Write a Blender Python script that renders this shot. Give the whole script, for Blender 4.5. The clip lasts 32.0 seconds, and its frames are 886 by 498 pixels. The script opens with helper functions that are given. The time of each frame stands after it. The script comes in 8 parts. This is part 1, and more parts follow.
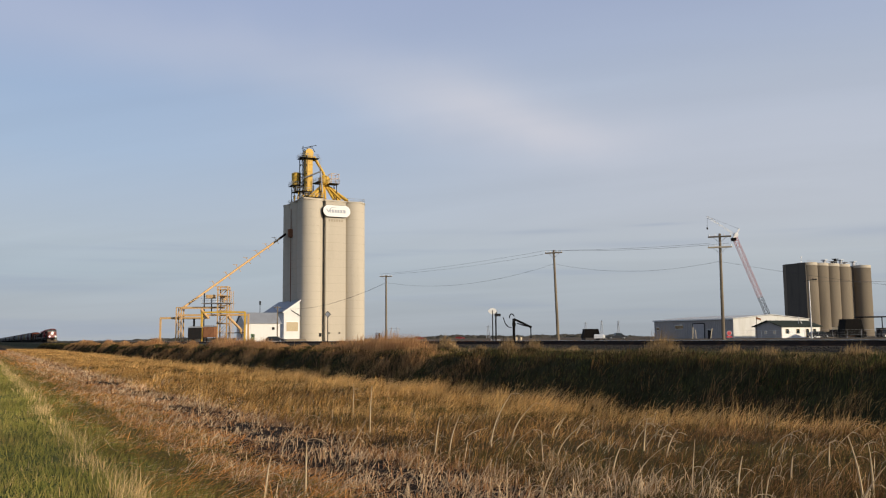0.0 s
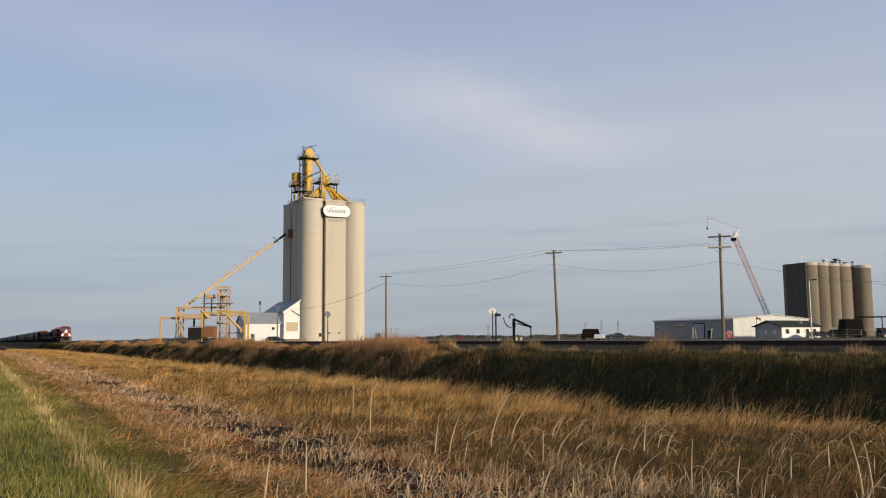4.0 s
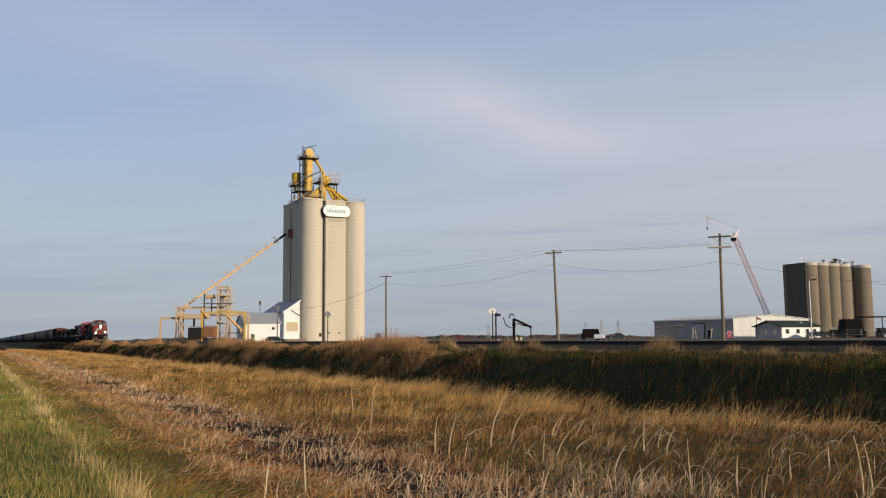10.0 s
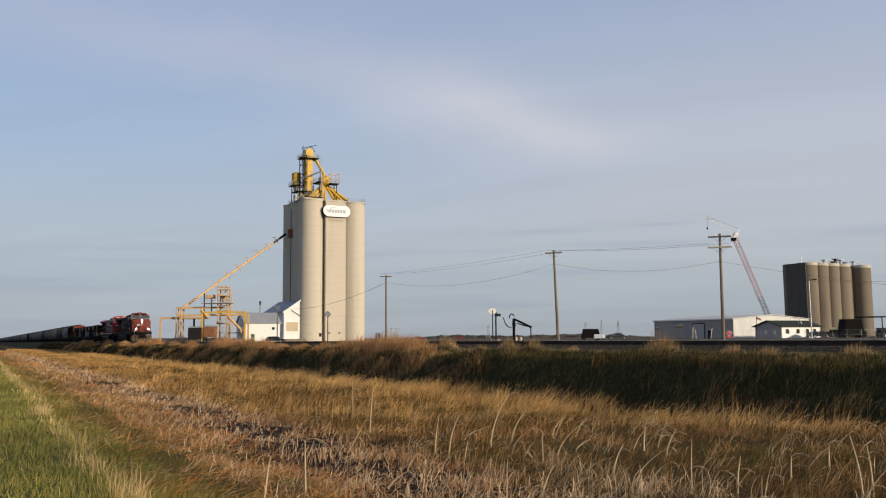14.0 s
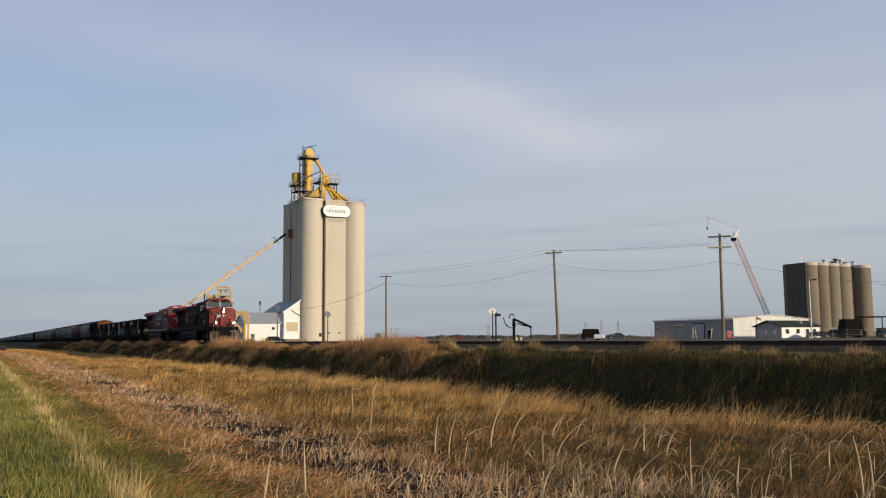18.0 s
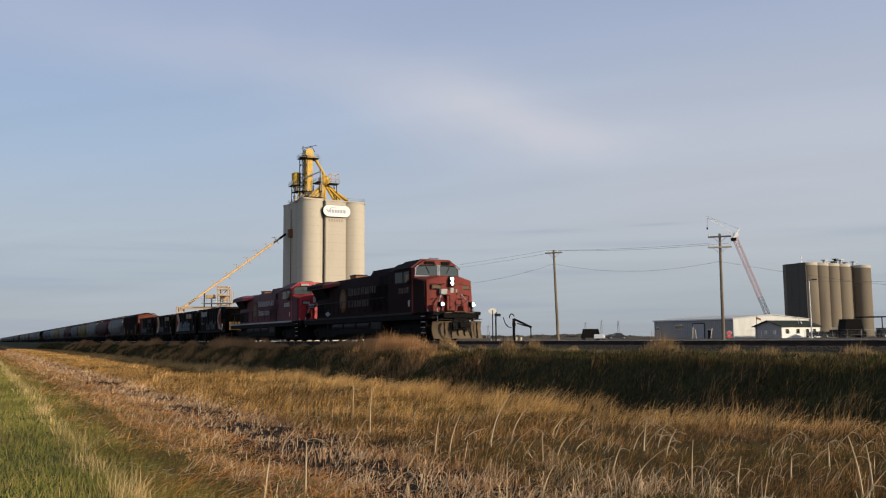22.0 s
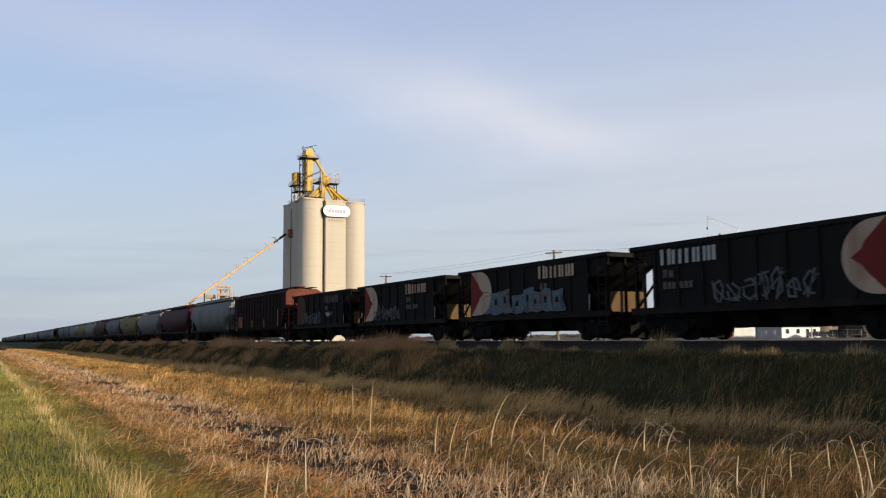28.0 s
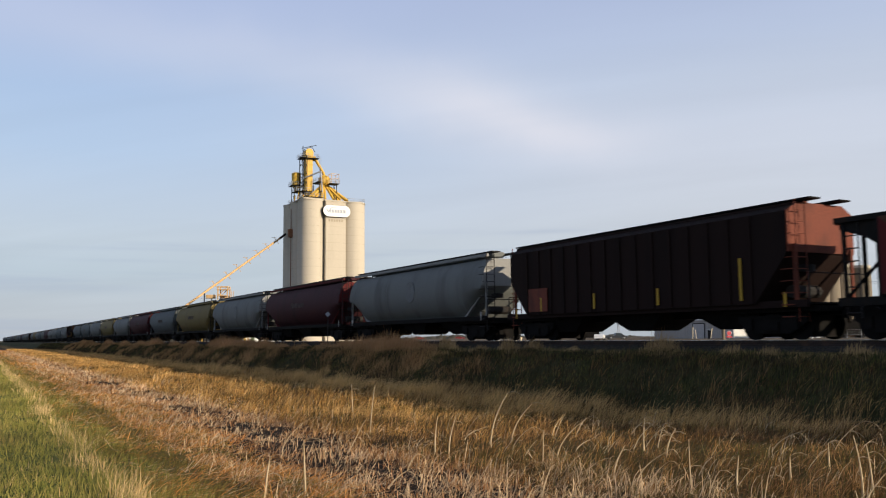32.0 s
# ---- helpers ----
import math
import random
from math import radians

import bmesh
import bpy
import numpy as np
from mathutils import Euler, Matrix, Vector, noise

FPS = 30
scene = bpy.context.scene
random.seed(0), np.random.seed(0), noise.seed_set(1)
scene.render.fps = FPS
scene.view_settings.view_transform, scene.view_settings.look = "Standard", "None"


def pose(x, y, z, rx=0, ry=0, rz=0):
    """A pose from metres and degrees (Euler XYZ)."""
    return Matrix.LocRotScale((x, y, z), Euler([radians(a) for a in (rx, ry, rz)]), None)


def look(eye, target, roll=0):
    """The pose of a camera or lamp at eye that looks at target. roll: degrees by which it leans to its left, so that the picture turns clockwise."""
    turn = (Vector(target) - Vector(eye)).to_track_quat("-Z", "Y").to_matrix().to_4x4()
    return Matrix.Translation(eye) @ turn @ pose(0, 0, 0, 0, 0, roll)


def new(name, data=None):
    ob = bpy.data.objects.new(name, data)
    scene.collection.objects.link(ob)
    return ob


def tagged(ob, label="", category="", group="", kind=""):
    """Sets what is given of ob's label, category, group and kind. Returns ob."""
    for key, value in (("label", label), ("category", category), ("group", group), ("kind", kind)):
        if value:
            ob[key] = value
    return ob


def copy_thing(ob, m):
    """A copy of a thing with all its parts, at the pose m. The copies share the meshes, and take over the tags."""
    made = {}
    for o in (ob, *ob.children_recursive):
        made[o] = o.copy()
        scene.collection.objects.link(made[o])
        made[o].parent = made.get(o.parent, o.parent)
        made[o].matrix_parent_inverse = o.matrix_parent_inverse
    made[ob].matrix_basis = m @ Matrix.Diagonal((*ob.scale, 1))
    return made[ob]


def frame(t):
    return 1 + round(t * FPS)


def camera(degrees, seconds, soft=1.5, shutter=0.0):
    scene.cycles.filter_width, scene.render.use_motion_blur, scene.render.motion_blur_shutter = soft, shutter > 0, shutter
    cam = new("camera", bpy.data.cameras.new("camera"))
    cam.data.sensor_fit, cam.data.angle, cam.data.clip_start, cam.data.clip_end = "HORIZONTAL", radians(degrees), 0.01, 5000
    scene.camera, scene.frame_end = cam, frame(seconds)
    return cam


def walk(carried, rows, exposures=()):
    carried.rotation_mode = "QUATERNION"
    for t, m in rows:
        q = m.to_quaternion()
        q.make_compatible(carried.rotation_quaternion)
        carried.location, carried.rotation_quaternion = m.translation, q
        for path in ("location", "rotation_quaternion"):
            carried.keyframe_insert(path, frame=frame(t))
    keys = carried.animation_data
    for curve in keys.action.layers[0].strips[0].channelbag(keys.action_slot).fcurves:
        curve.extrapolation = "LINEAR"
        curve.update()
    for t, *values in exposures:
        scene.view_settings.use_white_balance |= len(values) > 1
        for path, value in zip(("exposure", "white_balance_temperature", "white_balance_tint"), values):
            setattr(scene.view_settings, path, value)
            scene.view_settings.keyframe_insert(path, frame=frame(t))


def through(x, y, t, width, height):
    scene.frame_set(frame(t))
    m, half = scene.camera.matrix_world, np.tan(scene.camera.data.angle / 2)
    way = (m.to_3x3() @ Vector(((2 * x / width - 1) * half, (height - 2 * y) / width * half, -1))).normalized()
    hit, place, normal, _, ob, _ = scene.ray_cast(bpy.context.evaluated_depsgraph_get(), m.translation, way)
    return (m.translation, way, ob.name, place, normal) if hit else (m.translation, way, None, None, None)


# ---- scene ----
# The camera stands still beside the line.
cam = camera(54.92, 32.0, soft=1.15, shutter=0.25)
EYE = (0.0, 0.0, 0.15)
STAND = look(EYE, (0.0, 10.0, 0.15 + 10.0 * math.tan(radians(5.97))), -0.5)
walk(cam, [(0.0, STAND), (32.0, STAND)],
     exposures=[(0.0, 0.0), (22.3, 0.0), (23.0, 0.06), (24.0, 0.25), (25.0, 0.34), (27.5, 0.30), (32.0, 0.30)])

# The railway runs 28.5 degrees left of the way the camera faces. u is the distance across it, s along it.
TURN = 28.5
TRACK = pose(0, 0, 0, 0, 0, TURN)
U0 = 22.85          # centre line of the track
GAUGE = 1.435


def spot(u, s, z=0.0, rz=0.0):
    return TRACK @ pose(u, s, z, 0, 0, rz)


# ---- world and sun ----
SUN_EL = 16.5
SUN_AZ = 123.0      # compass degrees clockwise from straight ahead
world = bpy.data.worlds.new("sky")
scene.world = world
world.use_nodes = True
wn, wl = world.node_tree.nodes, world.node_tree.links
wn.clear()


def wnode(kind, **kw):
    n = wn.new(kind)
    for k, v in kw.items():
        n.inputs[int(k[1:])].default_value = v
    return n


def wmath(op, a, b=None, c=None):
    n = wn.new("ShaderNodeMath")
    n.operation = op
    for i, v in enumerate((a, b, c)):
        if v is None:
            continue
        if isinstance(v, (int, float)):
            n.inputs[i].default_value = v
        else:
            wl.new(v, n.inputs[i])
    return n.outputs[0]


sky = wn.new("ShaderNodeTexSky")
sky.sky_type, sky.sun_disc = "NISHITA", False
sky.sun_elevation, sky.sun_rotation = radians(SUN_EL), radians(SUN_AZ)
sky.air_density, sky.dust_density, sky.ozone_density = 1.0, 0.6, 2.0
tc = wn.new("ShaderNodeTexCoord")
sep = wn.new("ShaderNodeSeparateXYZ")
wl.new(tc.outputs["Generated"], sep.inputs[0])
dx, dy, dz = sep.outputs
up = wmath("MAXIMUM", dz, 0.0)
# cirrus lies in a plane high above, so its streaks crowd together towards the horizon
azim = wmath("ARCTAN2", dx, dy)
elev = wmath("ARCSINE", dz)
den = wmath("ADD", up, 0.10)
px, py = wmath("DIVIDE", dx, den), wmath("DIVIDE", dy, den)
comb = wn.new("ShaderNodeCombineXYZ")
wl.new(wmath("ADD", wmath("MULTIPLY", px, 0.55), wmath("MULTIPLY", py, 0.30)), comb.inputs[0])
wl.new(wmath("ADD", wmath("MULTIPLY", py, 1.3), wmath("MULTIPLY", px, 0.35)), comb.inputs[1])
n1 = wnode("ShaderNodeTexNoise")
n1.inputs["Scale"].default_value, n1.inputs["Detail"].default_value = 0.8, 6.0
n1.inputs["Roughness"].default_value, n1.inputs["Distortion"].default_value = 0.5, 0.6
wl.new(comb.outputs[0], n1.inputs["Vector"])


def srgb(r, g, b):
    return [((v / 255 + 0.055) / 1.055) ** 2.4 for v in (r, g, b)] + [1.0]


def veil_ramp(stops):
    """Colour of the thin veil by height over the horizon, in degrees."""
    n = wn.new("ShaderNodeValToRGB")
    e = n.color_ramp.elements
    while len(e) < len(stops):
        e.new(0.5)
    for k, (deg, c) in enumerate(stops):
        e[k].position, e[k].color = deg / 30.0, srgb(*c)
    wl.new(wmath("MULTIPLY", elev, 57.2958 / 30.0), n.inputs[0])
    return n.outputs[0]


left = veil_ramp([(0, (168, 174, 181)), (2.5, (174, 183, 192)), (4.3, (171, 184, 195)), (6.5, (178, 190, 202)), (9, (174, 189, 207)), (12, (166, 186, 211)), (15.5, (160, 181, 210)), (19, (164, 179, 208)), (23, (160, 174, 206)), (28, (158, 172, 204))])
right = veil_ramp([(0, (160, 167, 175)), (2.5, (171, 179, 187)), (5, (182, 189, 196)), (8, (186, 192, 202)), (13, (184, 191, 205)), (16.5, (178, 188, 206)), (19, (170, 182, 205)), (23, (160, 173, 202)), (28, (158, 172, 202))])
across_sky = wn.new("ShaderNodeMapRange")
across_sky.interpolation_type = "SMOOTHSTEP"
for i, v in ((1, -0.48), (2, 0.40), (3, 0.0), (4, 1.0)):
    across_sky.inputs[i].default_value = v
wl.new(azim, across_sky.inputs[0])
veilmix = wn.new("ShaderNodeMix")
veilmix.data_type = "RGBA"
wl.new(across_sky.outputs[0], veilmix.inputs[0])
wl.new(left, veilmix.inputs[6])
wl.new(right, veilmix.inputs[7])
patch = wn.new("ShaderNodeVectorMath")
patch.operation = "SCALE"
wl.new(veilmix.outputs[2], patch.inputs[0])
wl.new(wmath("ADD", wmath("MULTIPLY", n1.outputs[0], 0.22), 0.91), patch.inputs["Scale"])

# brighter feathered streaks
n2 = wnode("ShaderNodeTexNoise")
n2.inputs["Scale"].default_value, n2.inputs["Detail"].default_value = 7.0, 6.0
wl.new(tc.outputs["Generated"], n2.inputs["Vector"])
wob = wmath("MULTIPLY", wmath("SUBTRACT", n2.outputs[0], 0.5), 0.06)


def feather(a0, e0, slope, length, width, gain):
    ea = wmath("SUBTRACT", azim, a0)
    ee = wmath("ADD", wmath("SUBTRACT", elev, e0), wob)
    across = wmath("ADD", ee, wmath("MULTIPLY", ea, slope))
    g = wmath("ADD", wmath("POWER", wmath("DIVIDE", wmath("ABSOLUTE", ea), length), 2.0), wmath("POWER", wmath("DIVIDE", wmath("ABSOLUTE", across), width), 2.0))
    return wmath("MULTIPLY", wmath("EXPONENT", wmath("MULTIPLY", g, -1.0)), gain)


streak = wmath("ADD", feather(0.060, 0.256, 0.22, 0.150, 0.040, 0.66), feather(-0.24, 0.318, 0.12, 0.30, 0.034, 0.24))
streak = wmath("ADD", streak, feather(0.14, 0.236, 0.12, 0.095, 0.022, 0.34))
streak = wmath("MULTIPLY", streak, wmath("ADD", wmath("MULTIPLY", n1.outputs[0], 1.0), 0.45))
# thin grey-blue bars low over the horizon
comb2 = wn.new("ShaderNodeCombineXYZ")
wl.new(wmath("MULTIPLY", azim, 2.2), comb2.inputs[0])
wl.new(wmath("MULTIPLY", elev, 38.0), comb2.inputs[1])
n3 = wnode("ShaderNodeTexNoise")
n3.inputs["Scale"].default_value, n3.inputs["Detail"].default_value = 1.0, 5.0
wl.new(comb2.outputs[0], n3.inputs["Vector"])
bars = wn.new("ShaderNodeMapRange")
bars.interpolation_type = "SMOOTHSTEP"
for i, v in ((1, 0.50), (2, 0.70), (3, 0.0), (4, 0.42)):
    bars.inputs[i].default_value = v
wl.new(n3.outputs[0], bars.inputs[0])
lowband = wn.new("ShaderNodeMapRange")
for i, v in ((1, 0.14), (2, 0.10), (3, 0.0), (4, 1.0)):
    lowband.inputs[i].default_value = v
wl.new(elev, lowband.inputs[0])
barmask = wmath("MULTIPLY", bars.outputs[0], lowband.outputs[0])


def cloud_bar(a0, e0, length, width, gain):
    """A thin grey bar of cloud with soft ends."""
    fade = wmath("POWER", wmath("DIVIDE", wmath("ABSOLUTE", wmath("SUBTRACT", azim, a0)), length), 2.0)
    thick = wmath("POWER", wmath("DIVIDE", wmath("ABSOLUTE", wmath("ADD", wmath("SUBTRACT", elev, e0), wmath("MULTIPLY", wob, 0.16))), width), 2.0)
    return wmath("MULTIPLY", wmath("EXPONENT", wmath("MULTIPLY", wmath("ADD", fade, thick), -1.0)), gain)


for a0, e0, length, width, gain in ((0.115, 0.122, 0.055, 0.0028, 0.30), (0.235, 0.106, 0.085, 0.0040, 0.28), (0.250, 0.127, 0.030, 0.0016, 0.32), (0.47, 0.108, 0.060, 0.0060, 0.30),
                                    (-0.45, 0.058, 0.130, 0.0050, 0.26), (-0.36, 0.088, 0.060, 0.0020, 0.16), (-0.02, 0.075, 0.100, 0.0050, 0.12)):
    barmask = wmath("MAXIMUM", barmask, cloud_bar(a0, e0, length, width, gain))

mixa = wn.new("ShaderNodeMix")
mixa.data_type = "RGBA"
# the veil is seen through a longer way near the horizon and thins out overhead
thin = wn.new("ShaderNodeMapRange")
thin.interpolation_type = "SMOOTHSTEP"
for i, v in ((1, 0.45), (2, 1.05), (3, 0.96), (4, 0.15)):
    thin.inputs[i].default_value = v
wl.new(elev, thin.inputs[0])
wl.new(thin.outputs[0], mixa.inputs[0])
scl = wn.new("ShaderNodeVectorMath")
scl.operation = "SCALE"
scl.inputs["Scale"].default_value = 0.05
wl.new(sky.outputs[0], scl.inputs[0])
wl.new(scl.outputs[0], mixa.inputs[6])
white = wn.new("ShaderNodeMix")
white.data_type = "RGBA"
wl.new(streak, white.inputs[0])
wl.new(patch.outputs[0], white.inputs[6])
white.inputs[7].default_value = srgb(206, 207, 217)
wl.new(white.outputs[2], mixa.inputs[7])
mixb = wn.new("ShaderNodeMix")
mixb.data_type = "RGBA"
wl.new(barmask, mixb.inputs[0])
wl.new(mixa.outputs[2], mixb.inputs[6])
mixb.inputs[7].default_value = (0.30, 0.36, 0.48, 1)
bg = wn.new("ShaderNodeBackground")
bg.inputs[1].default_value = 1.0
# below the horizon there is only dark earth
earth = wn.new("ShaderNodeMix")
earth.data_type = "RGBA"
down = wn.new("ShaderNodeMapRange")
for i, v in ((1, -0.012), (2, -0.004), (3, 1.0), (4, 0.0)):
    down.inputs[i].default_value = v
wl.new(dz, down.inputs[0])
wl.new(down.outputs[0], earth.inputs[0])
wl.new(mixb.outputs[2], earth.inputs[6])
earth.inputs[7].default_value = (0.06, 0.05, 0.03, 1)
wl.new(earth.outputs[2], bg.inputs[0])
wo = wn.new("ShaderNodeOutputWorld")
wl.new(bg.outputs[0], wo.inputs[0])

sun = new("sun", bpy.data.lights.new("sun", "SUN"))
sun.data.energy, sun.data.angle, sun.data.color = 5.0, radians(0.6), (1.0, 0.84, 0.62)
az, el = radians(SUN_AZ), radians(SUN_EL)
sun.matrix_world = look((0, 0, 0), (-math.sin(az) * math.cos(el), -math.cos(az) * math.cos(el), -math.sin(el)))

# ---- materials ----
def shade(c, k):
    return tuple(min(1.0, v * k) for v in c[:3]) + (1.0,)


def mat(name, col, rough=0.6, metal=0.0, vary=0.18, scale=2.0, bump=0.15, streak=1.0, stain=None, amount=0.3, fine=40.0, spec=0.25):
    """A painted, metal or mineral surface: grain and a larger wear pattern; streak > 1 draws the wear out up and down."""
    m = bpy.data.materials.new(name)
    m.use_nodes = True
    n, l = m.node_tree.nodes, m.node_tree.links
    b = n["Principled BSDF"]
    co, info = n.new("ShaderNodeTexCoord"), n.new("ShaderNodeObjectInfo")
    off = n.new("ShaderNodeVectorMath")
    off.operation = "MULTIPLY_ADD"
    off.inputs[1].default_value = (37.0, 37.0, 37.0)
    cv = n.new("ShaderNodeCombineXYZ")
    for i in range(3):
        l.new(info.outputs["Random"], cv.inputs[i])
    l.new(cv.outputs[0], off.inputs[0])
    l.new(co.outputs["Object"], off.inputs[2])
    mp = n.new("ShaderNodeMapping")
    mp.inputs["Scale"].default_value = (1, 1, 1.0 / streak)
    l.new(off.outputs[0], mp.inputs[0])
    big, small = n.new("ShaderNodeTexNoise"), n.new("ShaderNodeTexNoise")
    big.inputs["Scale"].default_value, big.inputs["Detail"].default_value = scale, 6.0
    small.inputs["Scale"].default_value, small.inputs["Detail"].default_value = fine, 3.0
    l.new(mp.outputs[0], big.inputs["Vector"])
    l.new(off.outputs[0], small.inputs["Vector"])
    r = n.new("ShaderNodeValToRGB")
    r.color_ramp.elements[0].position, r.color_ramp.elements[1].position = 0.3, 0.7
    r.color_ramp.elements[0].color, r.color_ramp.elements[1].color = shade(col, 1 - vary), shade(col, 1 + vary)
    l.new(small.outputs[0], r.inputs[0])
    mx = n.new("ShaderNodeMix")
    mx.data_type = "RGBA"
    mr = n.new("ShaderNodeMapRange")
    mr.inputs[1].default_value, mr.inputs[2].default_value, mr.inputs[4].default_value = 0.5, 0.72, amount
    l.new(big.outputs[0], mr.inputs[0])
    l.new(mr.outputs[0], mx.inputs[0])
    l.new(r.outputs[0], mx.inputs[6])
    mx.inputs[7].default_value = (*(stain or shade(col, 0.6))[:3], 1)
    l.new(mx.outputs[2], b.inputs["Base Color"])
    b.inputs["Roughness"].default_value, b.inputs["Metallic"].default_value = rough, metal
    b.inputs["Specular IOR Level"].default_value = spec
    if bump:
        bp = n.new("ShaderNodeBump")
        bp.inputs["Strength"].default_value, bp.inputs["Distance"].default_value = bump, 0.02
        l.new(small.outputs[0], bp.inputs["Height"])
        l.new(bp.outputs[0], b.inputs["Normal"])
    return m


def blade_mat(name, cols, through=0.3, rough=0.75, alike=0.5):
    """Grass: each blade takes its own colour from the ramp, and some light goes through it."""
    m = bpy.data.materials.new(name)
    m.use_nodes = True
    n, l = m.node_tree.nodes, m.node_tree.links
    b = n["Principled BSDF"]
    geo = n.new("ShaderNodeNewGeometry")
    r = n.new("ShaderNodeValToRGB")
    e = r.color_ramp.elements
    while len(e) < len(cols):
        e.new(0.5)
    for i, c in enumerate(cols):
        e[i].position, e[i].color = i / max(1, len(cols) - 1), (*c, 1)
    co, nz = n.new("ShaderNodeTexCoord"), n.new("ShaderNodeTexNoise")
    # neighbours look alike: half of the choice goes by patches of ground
    nb = n.new("ShaderNodeTexNoise")
    nb.inputs["Scale"].default_value, nb.inputs["Detail"].default_value = 1.6, 3.0
    l.new(co.outputs["Object"], nb.inputs["Vector"])
    pk = n.new("ShaderNodeMapRange")
    for i, v in ((1, 0.32), (2, 0.68), (3, 0.0), (4, 1.0)):
        pk.inputs[i].default_value = v
    l.new(nb.outputs[0], pk.inputs[0])
    cm = n.new("ShaderNodeMix")
    cm.inputs[0].default_value = alike
    l.new(geo.outputs["Random Per Island"], cm.inputs[2])
    l.new(pk.outputs[0], cm.inputs[3])
    l.new(cm.outputs[0], r.inputs[0])
    nz.inputs["Scale"].default_value, nz.inputs["Detail"].default_value = 0.35, 4.0
    l.new(co.outputs["Object"], nz.inputs["Vector"])
    mr = n.new("ShaderNodeMapRange")
    for i, v in ((1, 0.3), (2, 0.7), (3, 0.62), (4, 1.3)):
        mr.inputs[i].default_value = v
    l.new(nz.outputs[0], mr.inputs[0])
    mu = n.new("ShaderNodeVectorMath")
    mu.operation = "SCALE"
    l.new(r.outputs[0], mu.inputs[0])
    l.new(mr.outputs[0], mu.inputs["Scale"])
    l.new(mu.outputs[0], b.inputs["Base Color"])
    b.inputs["Roughness"].default_value = rough
    b.inputs["Specular IOR Level"].default_value = 0.25
    t = n.new("ShaderNodeBsdfTranslucent")
    l.new(mu.outputs[0], t.inputs[0])
    mxs = n.new("ShaderNodeMixShader")
    mxs.inputs[0].default_value = through
    l.new(b.outputs[0], mxs.inputs[1])
    l.new(t.outputs[0], mxs.inputs[2])
    l.new(mxs.outputs[0], n["Material Output"].inputs[0])
    return m


def glass_mat(name, col=(0.02, 0.03, 0.035), spec=0.9):
    m = bpy.data.materials.new(name)
    m.use_nodes = True
    b = m.node_tree.nodes["Principled BSDF"]
    b.inputs["Base Color"].default_value = (*col, 1)
    b.inputs["Roughness"].default_value = 0.06
    b.inputs["Specular IOR Level"].default_value = spec
    return m


def glow_mat(name, col, power):
    m = bpy.data.materials.new(name)
    m.use_nodes = True
    b = m.node_tree.nodes["Principled BSDF"]
    b.inputs["Base Color"].default_value = (*col, 1)
    b.inputs["Emission Color"].default_value = (*col, 1)
    b.inputs["Emission Strength"].default_value = power
    return m


CONCRETE = mat("concrete", (0.48, 0.432, 0.355), 0.9, vary=0.08, scale=0.28, streak=9, stain=(0.34, 0.30, 0.245), amount=0.5, bump=0.3, fine=6)
# silo block's side away from the sun: shade put into the concrete colour
CONCRETE_SHADED = mat("shaded_concrete", (0.098, 0.088, 0.074), 0.9, vary=0.2, scale=0.3, streak=8, stain=(0.045, 0.041, 0.036), amount=0.7, bump=0.3)
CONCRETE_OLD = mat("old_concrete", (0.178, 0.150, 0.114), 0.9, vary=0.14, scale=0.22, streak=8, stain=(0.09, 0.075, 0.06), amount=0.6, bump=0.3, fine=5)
JOINT = mat("pour_joint", (0.34, 0.295, 0.23), 0.95, vary=0.1)
YELLOW = mat("yellow_paint", (0.58, 0.36, 0.055), 0.5, vary=0.12, scale=1.2, stain=(0.33, 0.19, 0.05), amount=0.5, streak=3)
YELLOW_FADED = mat("faded_yellow_paint", (0.56, 0.36, 0.17), 0.6, vary=0.15, scale=1.5, stain=(0.30, 0.19, 0.08), amount=0.6, streak=3)
GALV = mat("galvanised_steel", (0.42, 0.43, 0.45), 0.45, 0.6, vary=0.12, scale=1.5)
STEEL_DARK = mat("dark_steel", (0.018, 0.0175, 0.018), 0.7, 0.1, spec=0.15, vary=0.3, scale=2, stain=(0.04, 0.026, 0.018), amount=0.5)
WHITE_SHEET = mat("white_sheeting", (0.66, 0.66, 0.65), 0.55, vary=0.05, scale=0.4, streak=4, stain=(0.6, 0.58, 0.54), amount=0.4)
WHITE = mat("white_paint", (0.74, 0.74, 0.73), 0.5, vary=0.05, stain=(0.55, 0.53, 0.5), amount=0.3)
BLUE_SHEET = mat("slate_grey_sheeting", (0.325, 0.312, 0.300), 0.5, vary=0.07, scale=0.4, streak=4, stain=(0.26, 0.25, 0.24), amount=0.5)
CREAM_SHEET = mat("weathered_cream_sheeting", (0.53, 0.535, 0.525), 0.6, vary=0.06, scale=0.4, streak=4, stain=(0.36, 0.34, 0.30), amount=0.5)
ROOF_GREY = mat("grey_roof_sheeting", (0.27, 0.29, 0.33), 0.5, 0.1, vary=0.1, scale=0.5, stain=(0.2, 0.2, 0.2))
ROOF_GREEN = mat("dark_green_shingles", (0.022, 0.030, 0.022), 0.9, vary=0.3, scale=2)
CREAM = mat("cream_paint", (0.62, 0.52, 0.36), 0.6, vary=0.1)
DOOR_TAN = mat("tan_roller_door", (0.46, 0.38, 0.25), 0.6, vary=0.1)
DOOR_GREEN = mat("green_door_paint", (0.08, 0.14, 0.08), 0.6)
WOOD_POLE = mat("weathered_pole_wood", (0.19, 0.155, 0.110), 0.9, vary=0.25, scale=2.5, streak=10, stain=(0.09, 0.075, 0.055), amount=0.8, bump=0.5)
